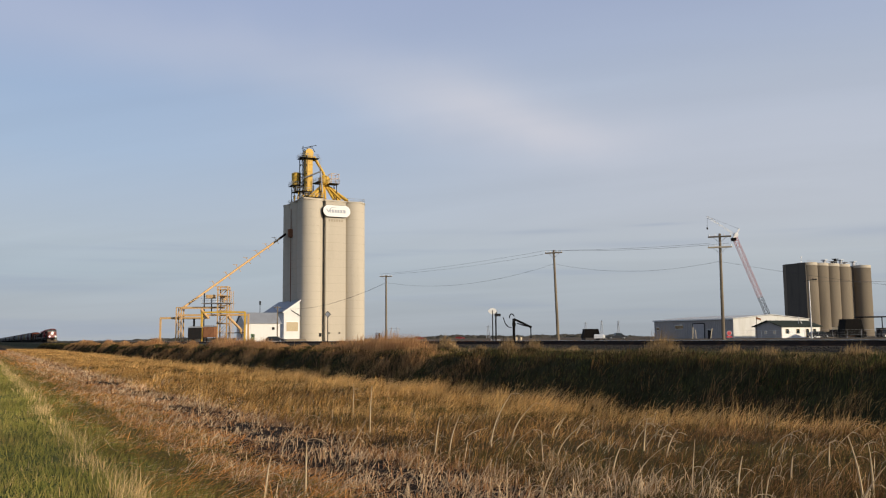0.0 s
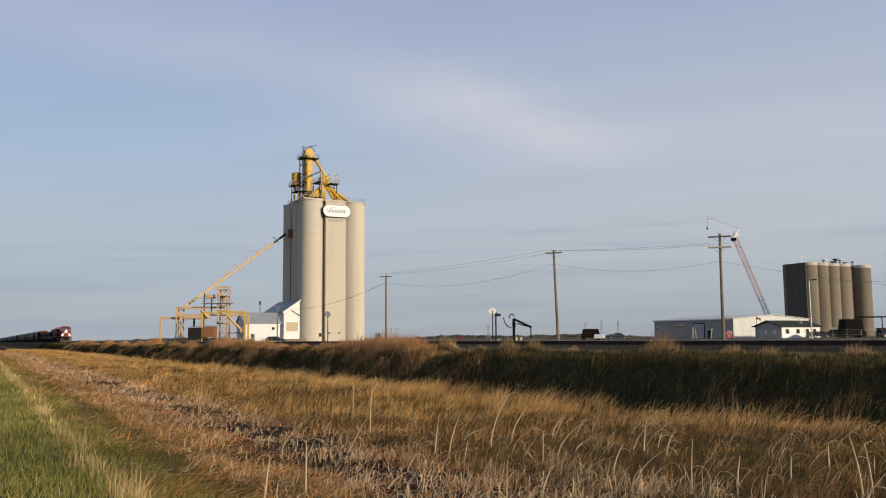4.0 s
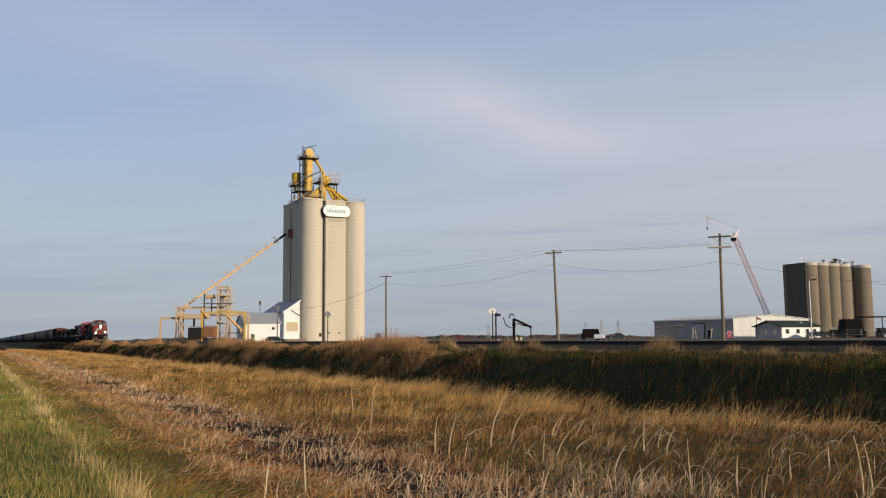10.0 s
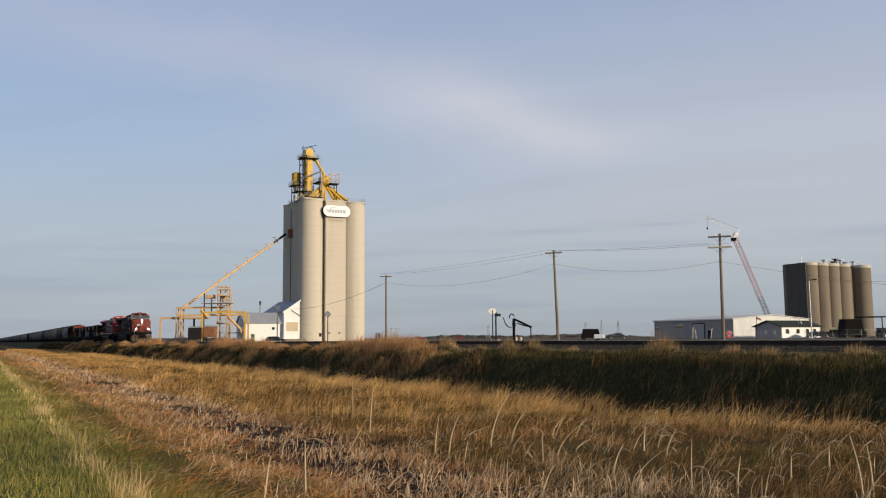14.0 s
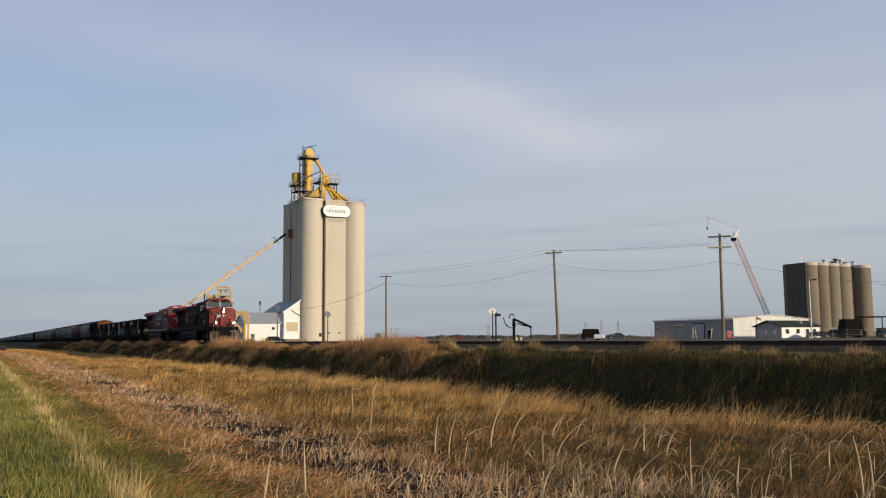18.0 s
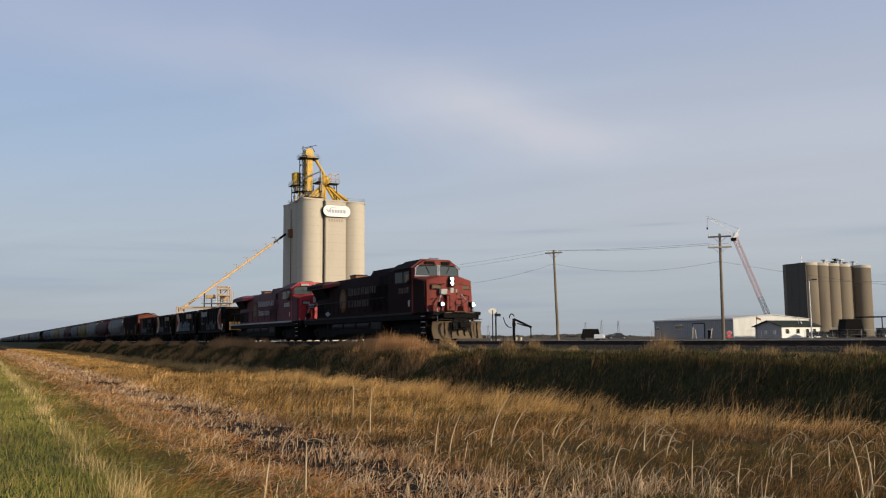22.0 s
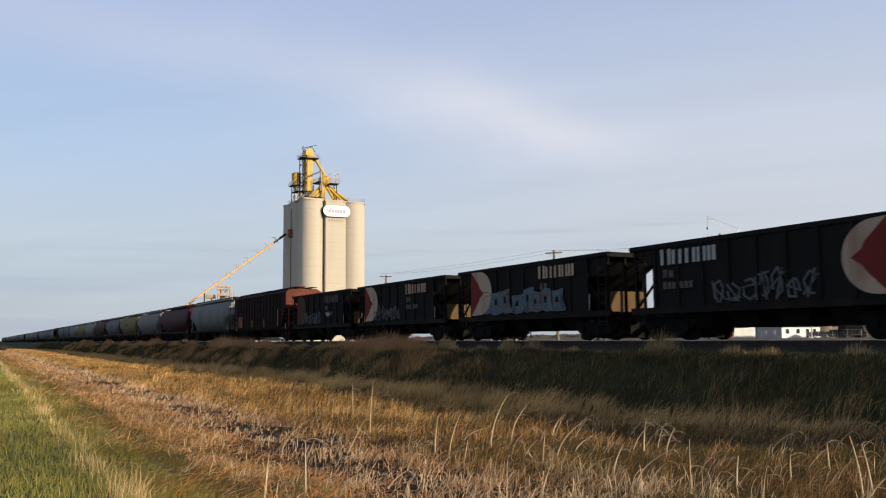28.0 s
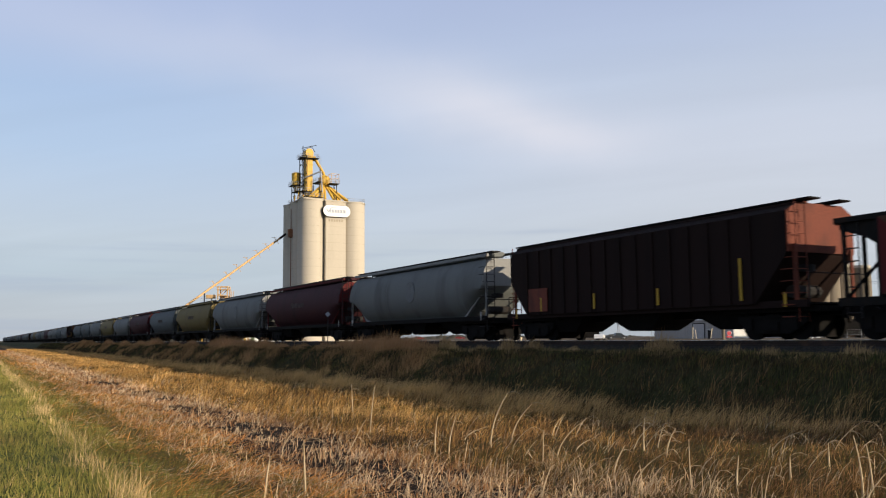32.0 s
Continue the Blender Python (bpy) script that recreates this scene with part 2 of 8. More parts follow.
WIRE = mat("wire", (0.06, 0.06, 0.065), 0.5, 0.5)
RAIL = mat("rail_steel", (0.04, 0.03, 0.026), 0.8, 0.1, spec=0.1, vary=0.25, scale=3, stain=(0.10, 0.055, 0.035), amount=0.6)
RAIL_HEAD = mat("polished_rail_head", (0.5, 0.48, 0.46), 0.25, 0.9, vary=0.08)
TIE = mat("creosoted_tie", (0.045, 0.036, 0.03), 0.95, spec=0.05, vary=0.3, scale=4, bump=0.5)
STONE = mat("ballast_stone", (0.044, 0.040, 0.036), 0.95, vary=0.4, scale=6, fine=14, bump=0.6)
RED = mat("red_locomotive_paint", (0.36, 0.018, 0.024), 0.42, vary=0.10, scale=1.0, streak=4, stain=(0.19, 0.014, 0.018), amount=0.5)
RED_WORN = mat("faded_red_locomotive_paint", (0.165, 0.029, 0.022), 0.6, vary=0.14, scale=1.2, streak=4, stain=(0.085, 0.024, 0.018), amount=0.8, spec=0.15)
# sides of the leading locomotive: grimy red with their shade mixed into it
RED_SIDE_SHADED = mat("grimy_shaded_red_paint", (0.0165, 0.0075, 0.0076), 0.75, spec=0.06, vary=0.2, scale=1.0, streak=5, stain=(0.010, 0.0065, 0.006), amount=0.8)
BLACK_STEEL = mat("black_steel", (0.006, 0.0057, 0.0057), 0.8, 0.0, spec=0.08, vary=0.3, scale=2, stain=(0.013, 0.010, 0.009), amount=0.6)
BLACK_CAR = mat("black_hopper_paint", (0.0125, 0.0125, 0.012), 0.8, spec=0.06, vary=0.25, scale=1.3, streak=5, stain=(0.030, 0.020, 0.014), amount=0.7)
GOLD = mat("gold_decal", (0.105, 0.066, 0.018), 0.8, spec=0.06, vary=0.35, scale=3, stain=(0.05, 0.03, 0.015), amount=0.8)
LETTER = mat("white_lettering", (0.36, 0.36, 0.345), 0.8, spec=0.08, vary=0.12, scale=3, stain=(0.3, 0.3, 0.29), amount=0.6)
LETTER_DULL = mat("dull_lettering", (0.105, 0.085, 0.080), 0.8, spec=0.08, vary=0.2, scale=3, stain=(0.035, 0.022, 0.02), amount=0.8)
DISC_WHITE = mat("cream_disc_paint", (0.40, 0.305, 0.22), 0.8, spec=0.08, vary=0.12, scale=1.4, streak=4, stain=(0.22, 0.13, 0.085), amount=0.7)
DISC_RED = mat("dull_red_decal", (0.16, 0.026, 0.022), 0.8, spec=0.08, vary=0.15, scale=1.2, streak=4, stain=(0.08, 0.02, 0.016), amount=0.6)
SPRAY_BLUE = mat("pale_blue_spray_paint", (0.095, 0.125, 0.147), 0.8, spec=0.08, vary=0.35, scale=3.0, streak=3, stain=(0.025, 0.035, 0.045), amount=1.0)
SPRAY_PALE = mat("pale_spray_outline", (0.14, 0.157, 0.166), 0.8, spec=0.08, vary=0.3, scale=4, stain=(0.05, 0.055, 0.06), amount=0.9)
SPRAY_GREY = mat("grey_spray_paint", (0.105, 0.112, 0.115), 0.8, spec=0.08, vary=0.3, scale=4, stain=(0.03, 0.03, 0.032), amount=0.9)
# rusty brown, kept this dark because it includes the side's shade
BROWN_CAR = mat("shaded_rusty_brown_paint", (0.0175, 0.0105, 0.0092), 0.8, spec=0.06, vary=0.2, scale=0.8, streak=6, stain=(0.012, 0.0085, 0.0078), amount=0.8)
TAN_SLOPE = mat("tan_bulkhead_paint", (0.11, 0.07, 0.035), 0.85, spec=0.08, vary=0.25, scale=1.5, streak=3, stain=(0.08, 0.05, 0.03), amount=0.8)
# brighter orange carries the sunlight on the brown car's ends
ORANGE_END = mat("sunlit_rust_end_paint", (0.135, 0.034, 0.019), 0.75, vary=0.3, scale=1.8, streak=3, stain=(0.05, 0.017, 0.012), amount=0.7)
GREY_CAR = mat("grey_hopper_paint", (0.150, 0.158, 0.155), 0.7, spec=0.1, vary=0.09, scale=0.8, streak=6, stain=(0.090, 0.092, 0.088), amount=0.75)
SLATE_CAR = mat("slate_hopper_paint", (0.095, 0.11, 0.115), 0.7, spec=0.1, vary=0.08, scale=0.8, streak=6, stain=(0.075, 0.08, 0.08), amount=0.7)
MAROON_CAR = mat("maroon_hopper_paint", (0.05, 0.017, 0.021), 0.7, spec=0.1, vary=0.10, scale=0.8, streak=6, stain=(0.028, 0.013, 0.013), amount=0.7)
OLIVE_CAR = mat("ochre_hopper_paint", (0.16, 0.125, 0.052), 0.7, spec=0.1, vary=0.10, scale=0.8, streak=6, stain=(0.13, 0.10, 0.05), amount=0.7)
PLOW = mat("dusty_plow_steel", (0.115, 0.084, 0.052), 0.8, vary=0.2, scale=2.5, streak=3, stain=(0.10, 0.07, 0.05), amount=0.8)
SILL_WHITE = mat("white_sill_stripe", (0.34, 0.34, 0.335), 0.7, vary=0.15, scale=3, stain=(0.12, 0.115, 0.11), amount=0.7)
SAFETY_YELLOW = mat("safety_yellow", (0.38, 0.23, 0.02), 0.6, vary=0.1)
GLASS = glass_mat("window_glass")
SIDE_GLASS = glass_mat("cab_side_glass", (0.008, 0.009, 0.009), 0.12)
PALE_GREY = mat("pale_grey_end_paint", (0.23, 0.23, 0.225), 0.7, vary=0.1, scale=1.5, streak=3, stain=(0.2, 0.2, 0.19), amount=0.6, spec=0.1)
CAB_GLASS = glass_mat("cab_glass", (0.05, 0.065, 0.07))
LAMP_ON = glow_mat("lit_headlight", (1.0, 0.92, 0.78), 60.0)
CRANE_RED = mat("red_lattice_paint", (0.42, 0.19, 0.18), 0.6, vary=0.1)
SIGN_RED = mat("red_sign_paint", (0.5, 0.07, 0.08), 0.5, vary=0.05)
RUST = mat("rust", (0.22, 0.10, 0.05), 0.85, vary=0.25, scale=2, stain=(0.10, 0.05, 0.03), amount=0.7)
FEATHER = mat("dark_feathers", (0.03, 0.03, 0.035), 0.8, vary=0.2)
LETTER_GREY = mat("slate_sign_lettering", (0.33, 0.36, 0.42), 0.6, vary=0.1)
CAR_WHITE = mat("white_car_paint", (0.75, 0.76, 0.78), 0.25, vary=0.03)
CAR_RED = mat("red_car_paint", (0.25, 0.04, 0.04), 0.25, vary=0.04)
CAR_DARK = mat("dark_car_paint", (0.03, 0.033, 0.04), 0.25, vary=0.04)
RUBBER = mat("rubber", (0.02, 0.02, 0.02), 0.9, vary=0.2)

GREEN_BLADE = blade_mat("green_blades", [(0.120, 0.136, 0.030), (0.210, 0.208, 0.047), (0.300, 0.258, 0.070), (0.450, 0.315, 0.110)])
STRAW_BLADE = blade_mat("straw_blades", [(0.419, 0.266, 0.100), (0.605, 0.421, 0.188), (0.768, 0.554, 0.288), (0.513, 0.321, 0.133)])
GOLD_BLADE = blade_mat("golden_grass_blades", [(0.175, 0.132, 0.034), (0.310, 0.158, 0.042), (0.490, 0.260, 0.072), (0.670, 0.380, 0.115), (0.470, 0.235, 0.062)], alike=0.5)
GOLD_LIGHT = blade_mat("light_golden_blades", [(0.470, 0.262, 0.085), (0.640, 0.380, 0.130), (0.820, 0.530, 0.210), (0.590, 0.325, 0.105)])
REED_BLADE = blade_mat("broken_reed_blades", [(0.065, 0.036, 0.018), (0.225, 0.100, 0.034), (0.420, 0.230, 0.105), (0.570, 0.355, 0.195), (0.330, 0.140, 0.045), (0.110, 0.052, 0.025)], alike=0.25)
REED_LIGHT = blade_mat("bleached_reed_blades", [(0.560, 0.385, 0.215), (0.720, 0.545, 0.350), (0.440, 0.275, 0.135)])
THATCH_BLADE = blade_mat("flattened_grass_blades", [(0.210, 0.172, 0.031), (0.385, 0.172, 0.038), (0.630, 0.257, 0.057), (0.822, 0.386, 0.114), (0.455, 0.186, 0.043)], alike=0.2)
# grass of the bank's shaded face; part of that shade is in these colours
BANK_BLADE = blade_mat("shaded_bank_blades", [(0.022, 0.026, 0.008), (0.034, 0.032, 0.010), (0.052, 0.034, 0.014), (0.075, 0.044, 0.019)], alike=0.7)
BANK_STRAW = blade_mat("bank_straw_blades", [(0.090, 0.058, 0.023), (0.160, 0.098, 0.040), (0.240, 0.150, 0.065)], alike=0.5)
RUSSET_BLADE = blade_mat("russet_grass_blades", [(0.48, 0.255, 0.110), (0.58, 0.335, 0.155), (0.41, 0.215, 0.088), (0.62, 0.400, 0.205)])
RUSSET_DARK = blade_mat("dark_russet_blades", [(0.28, 0.150, 0.058), (0.40, 0.220, 0.088), (0.50, 0.290, 0.122), (0.19, 0.120, 0.045)])
PALE_BLADE = blade_mat("pale_stalks", [(0.575, 0.425, 0.241), (0.713, 0.564, 0.368), (0.483, 0.333, 0.172)])
OLIVE_BLADE = blade_mat("olive_thatch_blades", [(0.086, 0.045, 0.016), (0.150, 0.072, 0.025), (0.064, 0.052, 0.013), (0.205, 0.098, 0.034), (0.122, 0.057, 0.019)])
SHOULDER_BLADE = blade_mat("shoulder_grass_blades", [(0.055, 0.074, 0.016), (0.100, 0.102, 0.025), (0.170, 0.130, 0.038), (0.280, 0.182, 0.070)])
TAWNY_BLADE = blade_mat("tawny_grass_blades", [(0.170, 0.092, 0.034), (0.310, 0.160, 0.060), (0.450, 0.250, 0.100), (0.570, 0.350, 0.160)], alike=0.4)
COMBED_GREEN = blade_mat("combed_olive_blades", [(0.080, 0.090, 0.018), (0.150, 0.130, 0.030), (0.210, 0.150, 0.040), (0.130, 0.085, 0.028)], alike=0.5)
MEADOW_GREEN = blade_mat("meadow_undergrowth_blades", [(0.058, 0.066, 0.016), (0.108, 0.098, 0.025), (0.165, 0.122, 0.034), (0.215, 0.135, 0.044)])
STRAW_DULL = blade_mat("dull_straw_blades", [(0.24, 0.150, 0.060), (0.37, 0.240, 0.105), (0.49, 0.335, 0.160), (0.30, 0.185, 0.075)])
MAROON_END = mat("maroon_end_paint", (0.085, 0.014, 0.015), 0.7, vary=0.12, scale=1.2, streak=4, stain=(0.045, 0.012, 0.012), amount=0.6, spec=0.1)
BADGE_GREY = mat("faded_badge_grey", (0.145, 0.152, 0.155), 0.7, spec=0.1, vary=0.2, scale=2.5, stain=(0.18, 0.19, 0.195), amount=0.8)
RUSTY_DISC = mat("rust_stained_disc_paint", (0.075, 0.040, 0.027), 0.8, spec=0.06, vary=0.3, scale=2.0, streak=4, stain=(0.025, 0.014, 0.011), amount=0.9)

# ---- mesh helpers ----
class Form:
    """Collects simple solids into one mesh."""

    def __init__(self):
        self.v, self.f = [], []

    def add(self, verts, faces):
        k = len(self.v)
        self.v += [tuple(p) for p in verts]
        self.f += [tuple(i + k for i in q) for q in faces]
        return self

    def box(self, x0, x1, y0, y1, z0, z1, ch=0.0):
        """A box; ch chamfers its edges."""
        if ch <= 0:
            v = [(x, y, z) for z in (z0, z1) for y in (y0, y1) for x in (x0, x1)]
            return self.add(v, [(0, 2, 3, 1), (4, 5, 7, 6), (0, 1, 5, 4), (2, 6, 7, 3), (0, 4, 6, 2), (1, 3, 7, 5)])
        b = bmesh.new()
        bmesh.ops.create_cube(b, size=1.0, matrix=Matrix.Translation(((x0 + x1) / 2, (y0 + y1) / 2, (z0 + z1) / 2))
                              @ Matrix.Diagonal((x1 - x0, y1 - y0, z1 - z0, 1)))
        bmesh.ops.bevel(b, geom=b.edges[:], offset=ch, segments=1, affect="EDGES")
        b.verts.index_update()
        self.add([p.co[:] for p in b.verts], [[q.index for q in fc.verts] for fc in b.faces])
        b.free()
        return self

    def rod(self, a, b, r, r2=None, n=8, caps=True):
        """A round bar from a to b."""
        a, b = Vector(a), Vector(b)
        r2 = r if r2 is None else r2
        d = (b - a).normalized()
        e = d.orthogonal().normalized()
        g = d.cross(e)
        ring = [(e * math.cos(2 * math.pi * i / n) + g * math.sin(2 * math.pi * i / n)) for i in range(n)]
        v = [a + q * r for q in ring] + [b + q * r2 for q in ring]
        f = [(i, (i + 1) % n, n + (i + 1) % n, n + i) for i in range(n)]
        if caps:
            f += [tuple(range(n))[::-1], tuple(range(n, 2 * n))]
        return self.add(v, f)

    def bar(self, a, b, w, h=None):
        """A square bar from a to b."""
        h = w if h is None else h
        a, b = Vector(a), Vector(b)
        d = (b - a).normalized()
        side = d.cross(Vector((0, 0, 1)))
        side = side.normalized() if side.length > 1e-4 else Vector((1, 0, 0))
        upw = side.cross(d)
        c = [side * (w / 2 * i) + upw * (h / 2 * j) for i, j in ((-1, -1), (1, -1), (1, 1), (-1, 1))]
        v = [a + q for q in c] + [b + q for q in c]
        return self.add(v, [(0, 3, 2, 1), (4, 5, 6, 7), (0, 1, 5, 4), (1, 2, 6, 5), (2, 3, 7, 6), (3, 0, 4, 7)])

    def prism(self, pts, lo, hi, axis="x"):
        """A flat outline drawn out along an axis. pts: for x (y, z); for y (x, z); for z (x, y)."""
        n = len(pts)

        def at(p, t):
            return (t, p[0], p[1]) if axis == "x" else (p[0], t, p[1]) if axis == "y" else (p[0], p[1], t)

        v = [at(p, lo) for p in pts] + [at(p, hi) for p in pts]
        f = [(i, (i + 1) % n, n + (i + 1) % n, n + i) for i in range(n)]
        return self.add(v, f + [tuple(range(n))[::-1], tuple(range(n, 2 * n))])

    def loft(self, rings, caps=True):
        """Skins equal rings of points one after another."""
        n = len(rings[0])
        v = [p for r in rings for p in r]
        f = []
        for k in range(len(rings) - 1):
            for i in range(n):
                j = (i + 1) % n
                f.append((k * n + i, k * n + j, (k + 1) * n + j, (k + 1) * n + i))
        if caps:
            f += [tuple(range(n))[::-1], tuple(range((len(rings) - 1) * n, len(rings) * n))]
        return self.add(v, f)

    def rail_line(self, pts, r, n=6):
        for a, b in zip(pts, pts[1:]):
            self.rod(a, b, r, n=n)
        return self


def mesh_of(name, form, material, smooth=35):
    me = bpy.data.meshes.new(name)
    me.from_pydata(form.v, [], form.f)
    b = bmesh.new()
    b.from_mesh(me)
    bmesh.ops.recalc_face_normals(b, faces=b.faces)
    b.to_mesh(me)
    b.free()
    me.materials.append(material)
    me.shade_smooth()
    me.set_sharp_from_angle(angle=radians(smooth))
    return me


def part(name, form, material, parent=None, label="", m=None, smooth=35):
    """One mesh object under a thing or under a part."""
    me = form if isinstance(form, bpy.types.Mesh) else mesh_of(name, form, material, smooth)
    ob = new(name, me)
    if parent is not None:
        ob.parent = parent
    if m is not None:
        ob.matrix_basis = m
    return tagged(ob, label) if label else ob


def thing(name, m, label, category, group="", kind=""):
    ob = new(name)
    ob.matrix_basis = m
    return tagged(ob, label, category, group, kind)


F = Form


# ---- ground: one sheet in the track's own directions ----
PROFILE = [(-4000, 0.0), (-60, -0.5), (-8, -1.1), (-2, -1.40), (0, -1.46), (1.3, -1.46), (2.8, -1.68), (4.5, -1.92), (6.5, -2.0), (10, -2.02),
           (14, -2.06), (16.2, -2.08), (16.9, -1.98), (18.5, -0.66), (19.4, -0.50), (20.0, -0.42), (20.6, -0.36), (21.35, -0.21), (24.4, -0.21),
           (25.6, -0.55), (27.5, -0.75), (32, -0.62), (45, -0.50), (4000, -0.5)]
PU, PZ = np.array([p[0] for p in PROFILE]), np.array([p[1] for p in PROFILE])


def lumps(u, s):
    k = (np.sin(u * 1.3 + 0.7 * np.sin(s * 0.31)) * np.sin(s * 0.9 + u * 0.4) * 0.5 + np.sin(u * 3.1 + s * 1.7) * np.sin(s * 2.6 - u * 1.1) * 0.25
         + np.sin(u * 0.5 + s * 0.21) * 0.5)
    w = np.interp(u, [-5, 0, 2, 4, 17, 18, 20, 20.7, 45, 80], [0.03, 0.02, 0.05, 0.09, 0.09, 0.07, 0.04, 0, 0, 0.0])
    return k * w


def ground_z(u, s):
    # the ditch grows shallow where it opens out
    rise = np.clip((19.0 - s) / 11.0, 0.0, 1.0) * np.interp(u, [9.0, 14.5, 16.6, 18.2], [0.0, 0.42, 0.42, 0.0])
    return np.interp(u, PU, PZ) + lumps(u, s) + rise


us = np.concatenate([[-4000, -1000, -200, -60, -20, -8, -5], np.arange(-4, 28, 0.4), [17.3, 19.6, 21.35, 24.4], np.arange(28, 60, 4), [80, 120, 200, 400, 900, 2000, 4000]])
us = np.unique(np.round(us, 3))
ss = np.concatenate([[-600, -150, -50], np.arange(-20, 60, 0.5), np.arange(60, 200, 2.5), np.arange(200, 600, 12), [650, 800, 1100, 1600, 2400, 4600]])
gu, gs = np.meshgrid(us, ss, indexing="ij")
gz = ground_z(gu, gs)
nu, ns = gu.shape
gv = np.stack([gu, gs, gz], -1).reshape(-1, 3)
idx = np.arange(nu * ns).reshape(nu, ns)
gf = np.stack([idx[:-1, :-1], idx[1:, :-1], idx[1:, 1:], idx[:-1, 1:]], -1).reshape(-1, 4)
me = bpy.data.meshes.new("ground")
me.from_pydata(gv.tolist(), [], gf.tolist())
me.shade_smooth()
gm = bpy.data.materials.new("ground_earth_and_grass")
gm.use_nodes = True
gn, gl = gm.node_tree.nodes, gm.node_tree.links
gb = gn["Principled BSDF"]
gco = gn.new("ShaderNodeTexCoord")
gsep = gn.new("ShaderNodeSeparateXYZ")
gl.new(gco.outputs["Object"], gsep.inputs[0])
gno = gn.new("ShaderNodeTexNoise")
gno.inputs["Scale"].default_value, gno.inputs["Detail"].default_value = 0.8, 6
gl.new(gco.outputs["Object"], gno.inputs["Vector"])
gad = gn.new("ShaderNodeMath")
gad.operation = "MULTIPLY_ADD"
gl.new(gno.outputs[0], gad.inputs[0])
gad.inputs[1].default_value = 1.6
gl.new(gsep.outputs[0], gad.inputs[2])
gmr = gn.new("ShaderNodeMapRange")
for i, v in ((1, -0.2), (2, 60.8), (3, 0.0), (4, 1.0)):
    gmr.inputs[i].default_value = v
gl.new(gad.outputs[0], gmr.inputs[0])
gr = gn.new("ShaderNodeValToRGB")
BANDS = [(-1.0, (0.060, 0.085, 0.022)), (1.6, (0.075, 0.085, 0.026)), (2.6, (0.08, 0.062, 0.024)), (4.0, (0.020, 0.014, 0.011)), (7.0, (0.021, 0.015, 0.011)),
         (8.5, (0.085, 0.062, 0.024)), (15.8, (0.08, 0.06, 0.024)), (17.2, (0.05, 0.05, 0.02)), (20.6, (0.09, 0.075, 0.035)), (21.6, (0.05, 0.046, 0.042)),
         (25.6, (0.05, 0.046, 0.042)), (27.5, (0.09, 0.065, 0.04)), (40, (0.10, 0.078, 0.055)), (60, (0.10, 0.078, 0.055))]
while len(gr.color_ramp.elements) < len(BANDS):
    gr.color_ramp.elements.new(0.5)
for e, (u, c) in zip(gr.color_ramp.elements, BANDS):
    e.position, e.color = (u + 1.0) / 61.0, (*c, 1)
gl.new(gmr.outputs[0], gr.inputs[0])
gn2 = gn.new("ShaderNodeTexNoise")
gn2.inputs["Scale"].default_value, gn2.inputs["Detail"].default_value = 12, 5
gl.new(gco.outputs["Object"], gn2.inputs["Vector"])
gk = gn.new("ShaderNodeMapRange")
for i, v in ((1, 0.3), (2, 0.7), (3, 0.6), (4, 1.35)):
    gk.inputs[i].default_value = v
gl.new(gn2.outputs[0], gk.inputs[0])
gs2 = gn.new("ShaderNodeVectorMath")
gs2.operation = "SCALE"
gl.new(gr.outputs[0], gs2.inputs[0])
gl.new(gk.outputs[0], gs2.inputs["Scale"])
gl.new(gs2.outputs[0], gb.inputs["Base Color"])
gb.inputs["Roughness"].default_value = 1.0
gb.inputs["Specular IOR Level"].default_value = 0.1
gbp = gn.new("ShaderNodeBump")
gbp.inputs["Strength"].default_value, gbp.inputs["Distance"].default_value = 0.8, 0.06
gl.new(gn2.outputs[0], gbp.inputs["Height"])
gl.new(gbp.outputs[0], gb.inputs["Normal"])
me.materials.append(gm)
ground = new("ground", me)
ground.matrix_basis = TRACK
tagged(ground, "grassy ditch and verge beside a raised railway bank, flat yard and fields beyond", "ground", kind="structure")


# ---- the main track and a yard siding ----
def rail_form(x, y0, y1):
    base = [(-0.075, -0.17), (0.075, -0.17), (0.075, -0.155), (0.012, -0.135), (0.012, -0.045), (0.036, -0.035), (0.036, -0.012), (-0.036, -0.012),
            (-0.036, -0.035), (-0.012, -0.045), (-0.012, -0.135), (-0.075, -0.155)]
    return F().prism([(x + a, b) for a, b in base], y0, y1, "y")


def railway(u, s0, s1, z, label):
    tr = tagged(new("railway_track"), label, "railway track", kind="structure")
    tr.matrix_basis = spot(u, 0, z)
    for sd in (-1, 1):
        x = sd * GAUGE / 2
        r = part("rail", rail_form(x, s0, s1), RAIL, tr)
        part("rail_head", F().box(x - 0.034, x + 0.034, s0, s1, -0.012, 0.0), RAIL_HEAD, r, "polished steel rail head")
    return tr


main_track = railway(U0, -80, 1800, 0.0, "single main railway track with rusty rails on wooden ties")
tie_mesh = mesh_of("tie", F().box(-1.3, 1.3, -0.115, 0.115, -0.34, -0.172, 0.015), TIE)
tie_rng = random.Random(4)
for i in range(210):
    part("tie", tie_mesh, TIE, main_track, m=pose(tie_rng.uniform(-0.04, 0.04), -6 + i * 0.55, tie_rng.uniform(-0.008, 0.004), 0, 0, tie_rng.uniform(-1, 1)))
far = F()
for i in range(500):
    y = -6 + 210 * 0.55 + i * 0.9
    far.box(-1.3, 1.3, y - 0.12, y + 0.12, -0.34, -0.172)
tagged(part("far_ties", far, TIE, main_track), kind="stuff")
siding = railway(62.0, 60, 900, -0.28, "yard siding with rusty rails under the loading spouts")
sid = F()
for i in range(280):
    y = 60 + i * 0.9
    sid.box(-1.3, 1.3, y - 0.12, y + 0.12, -0.34, -0.172)
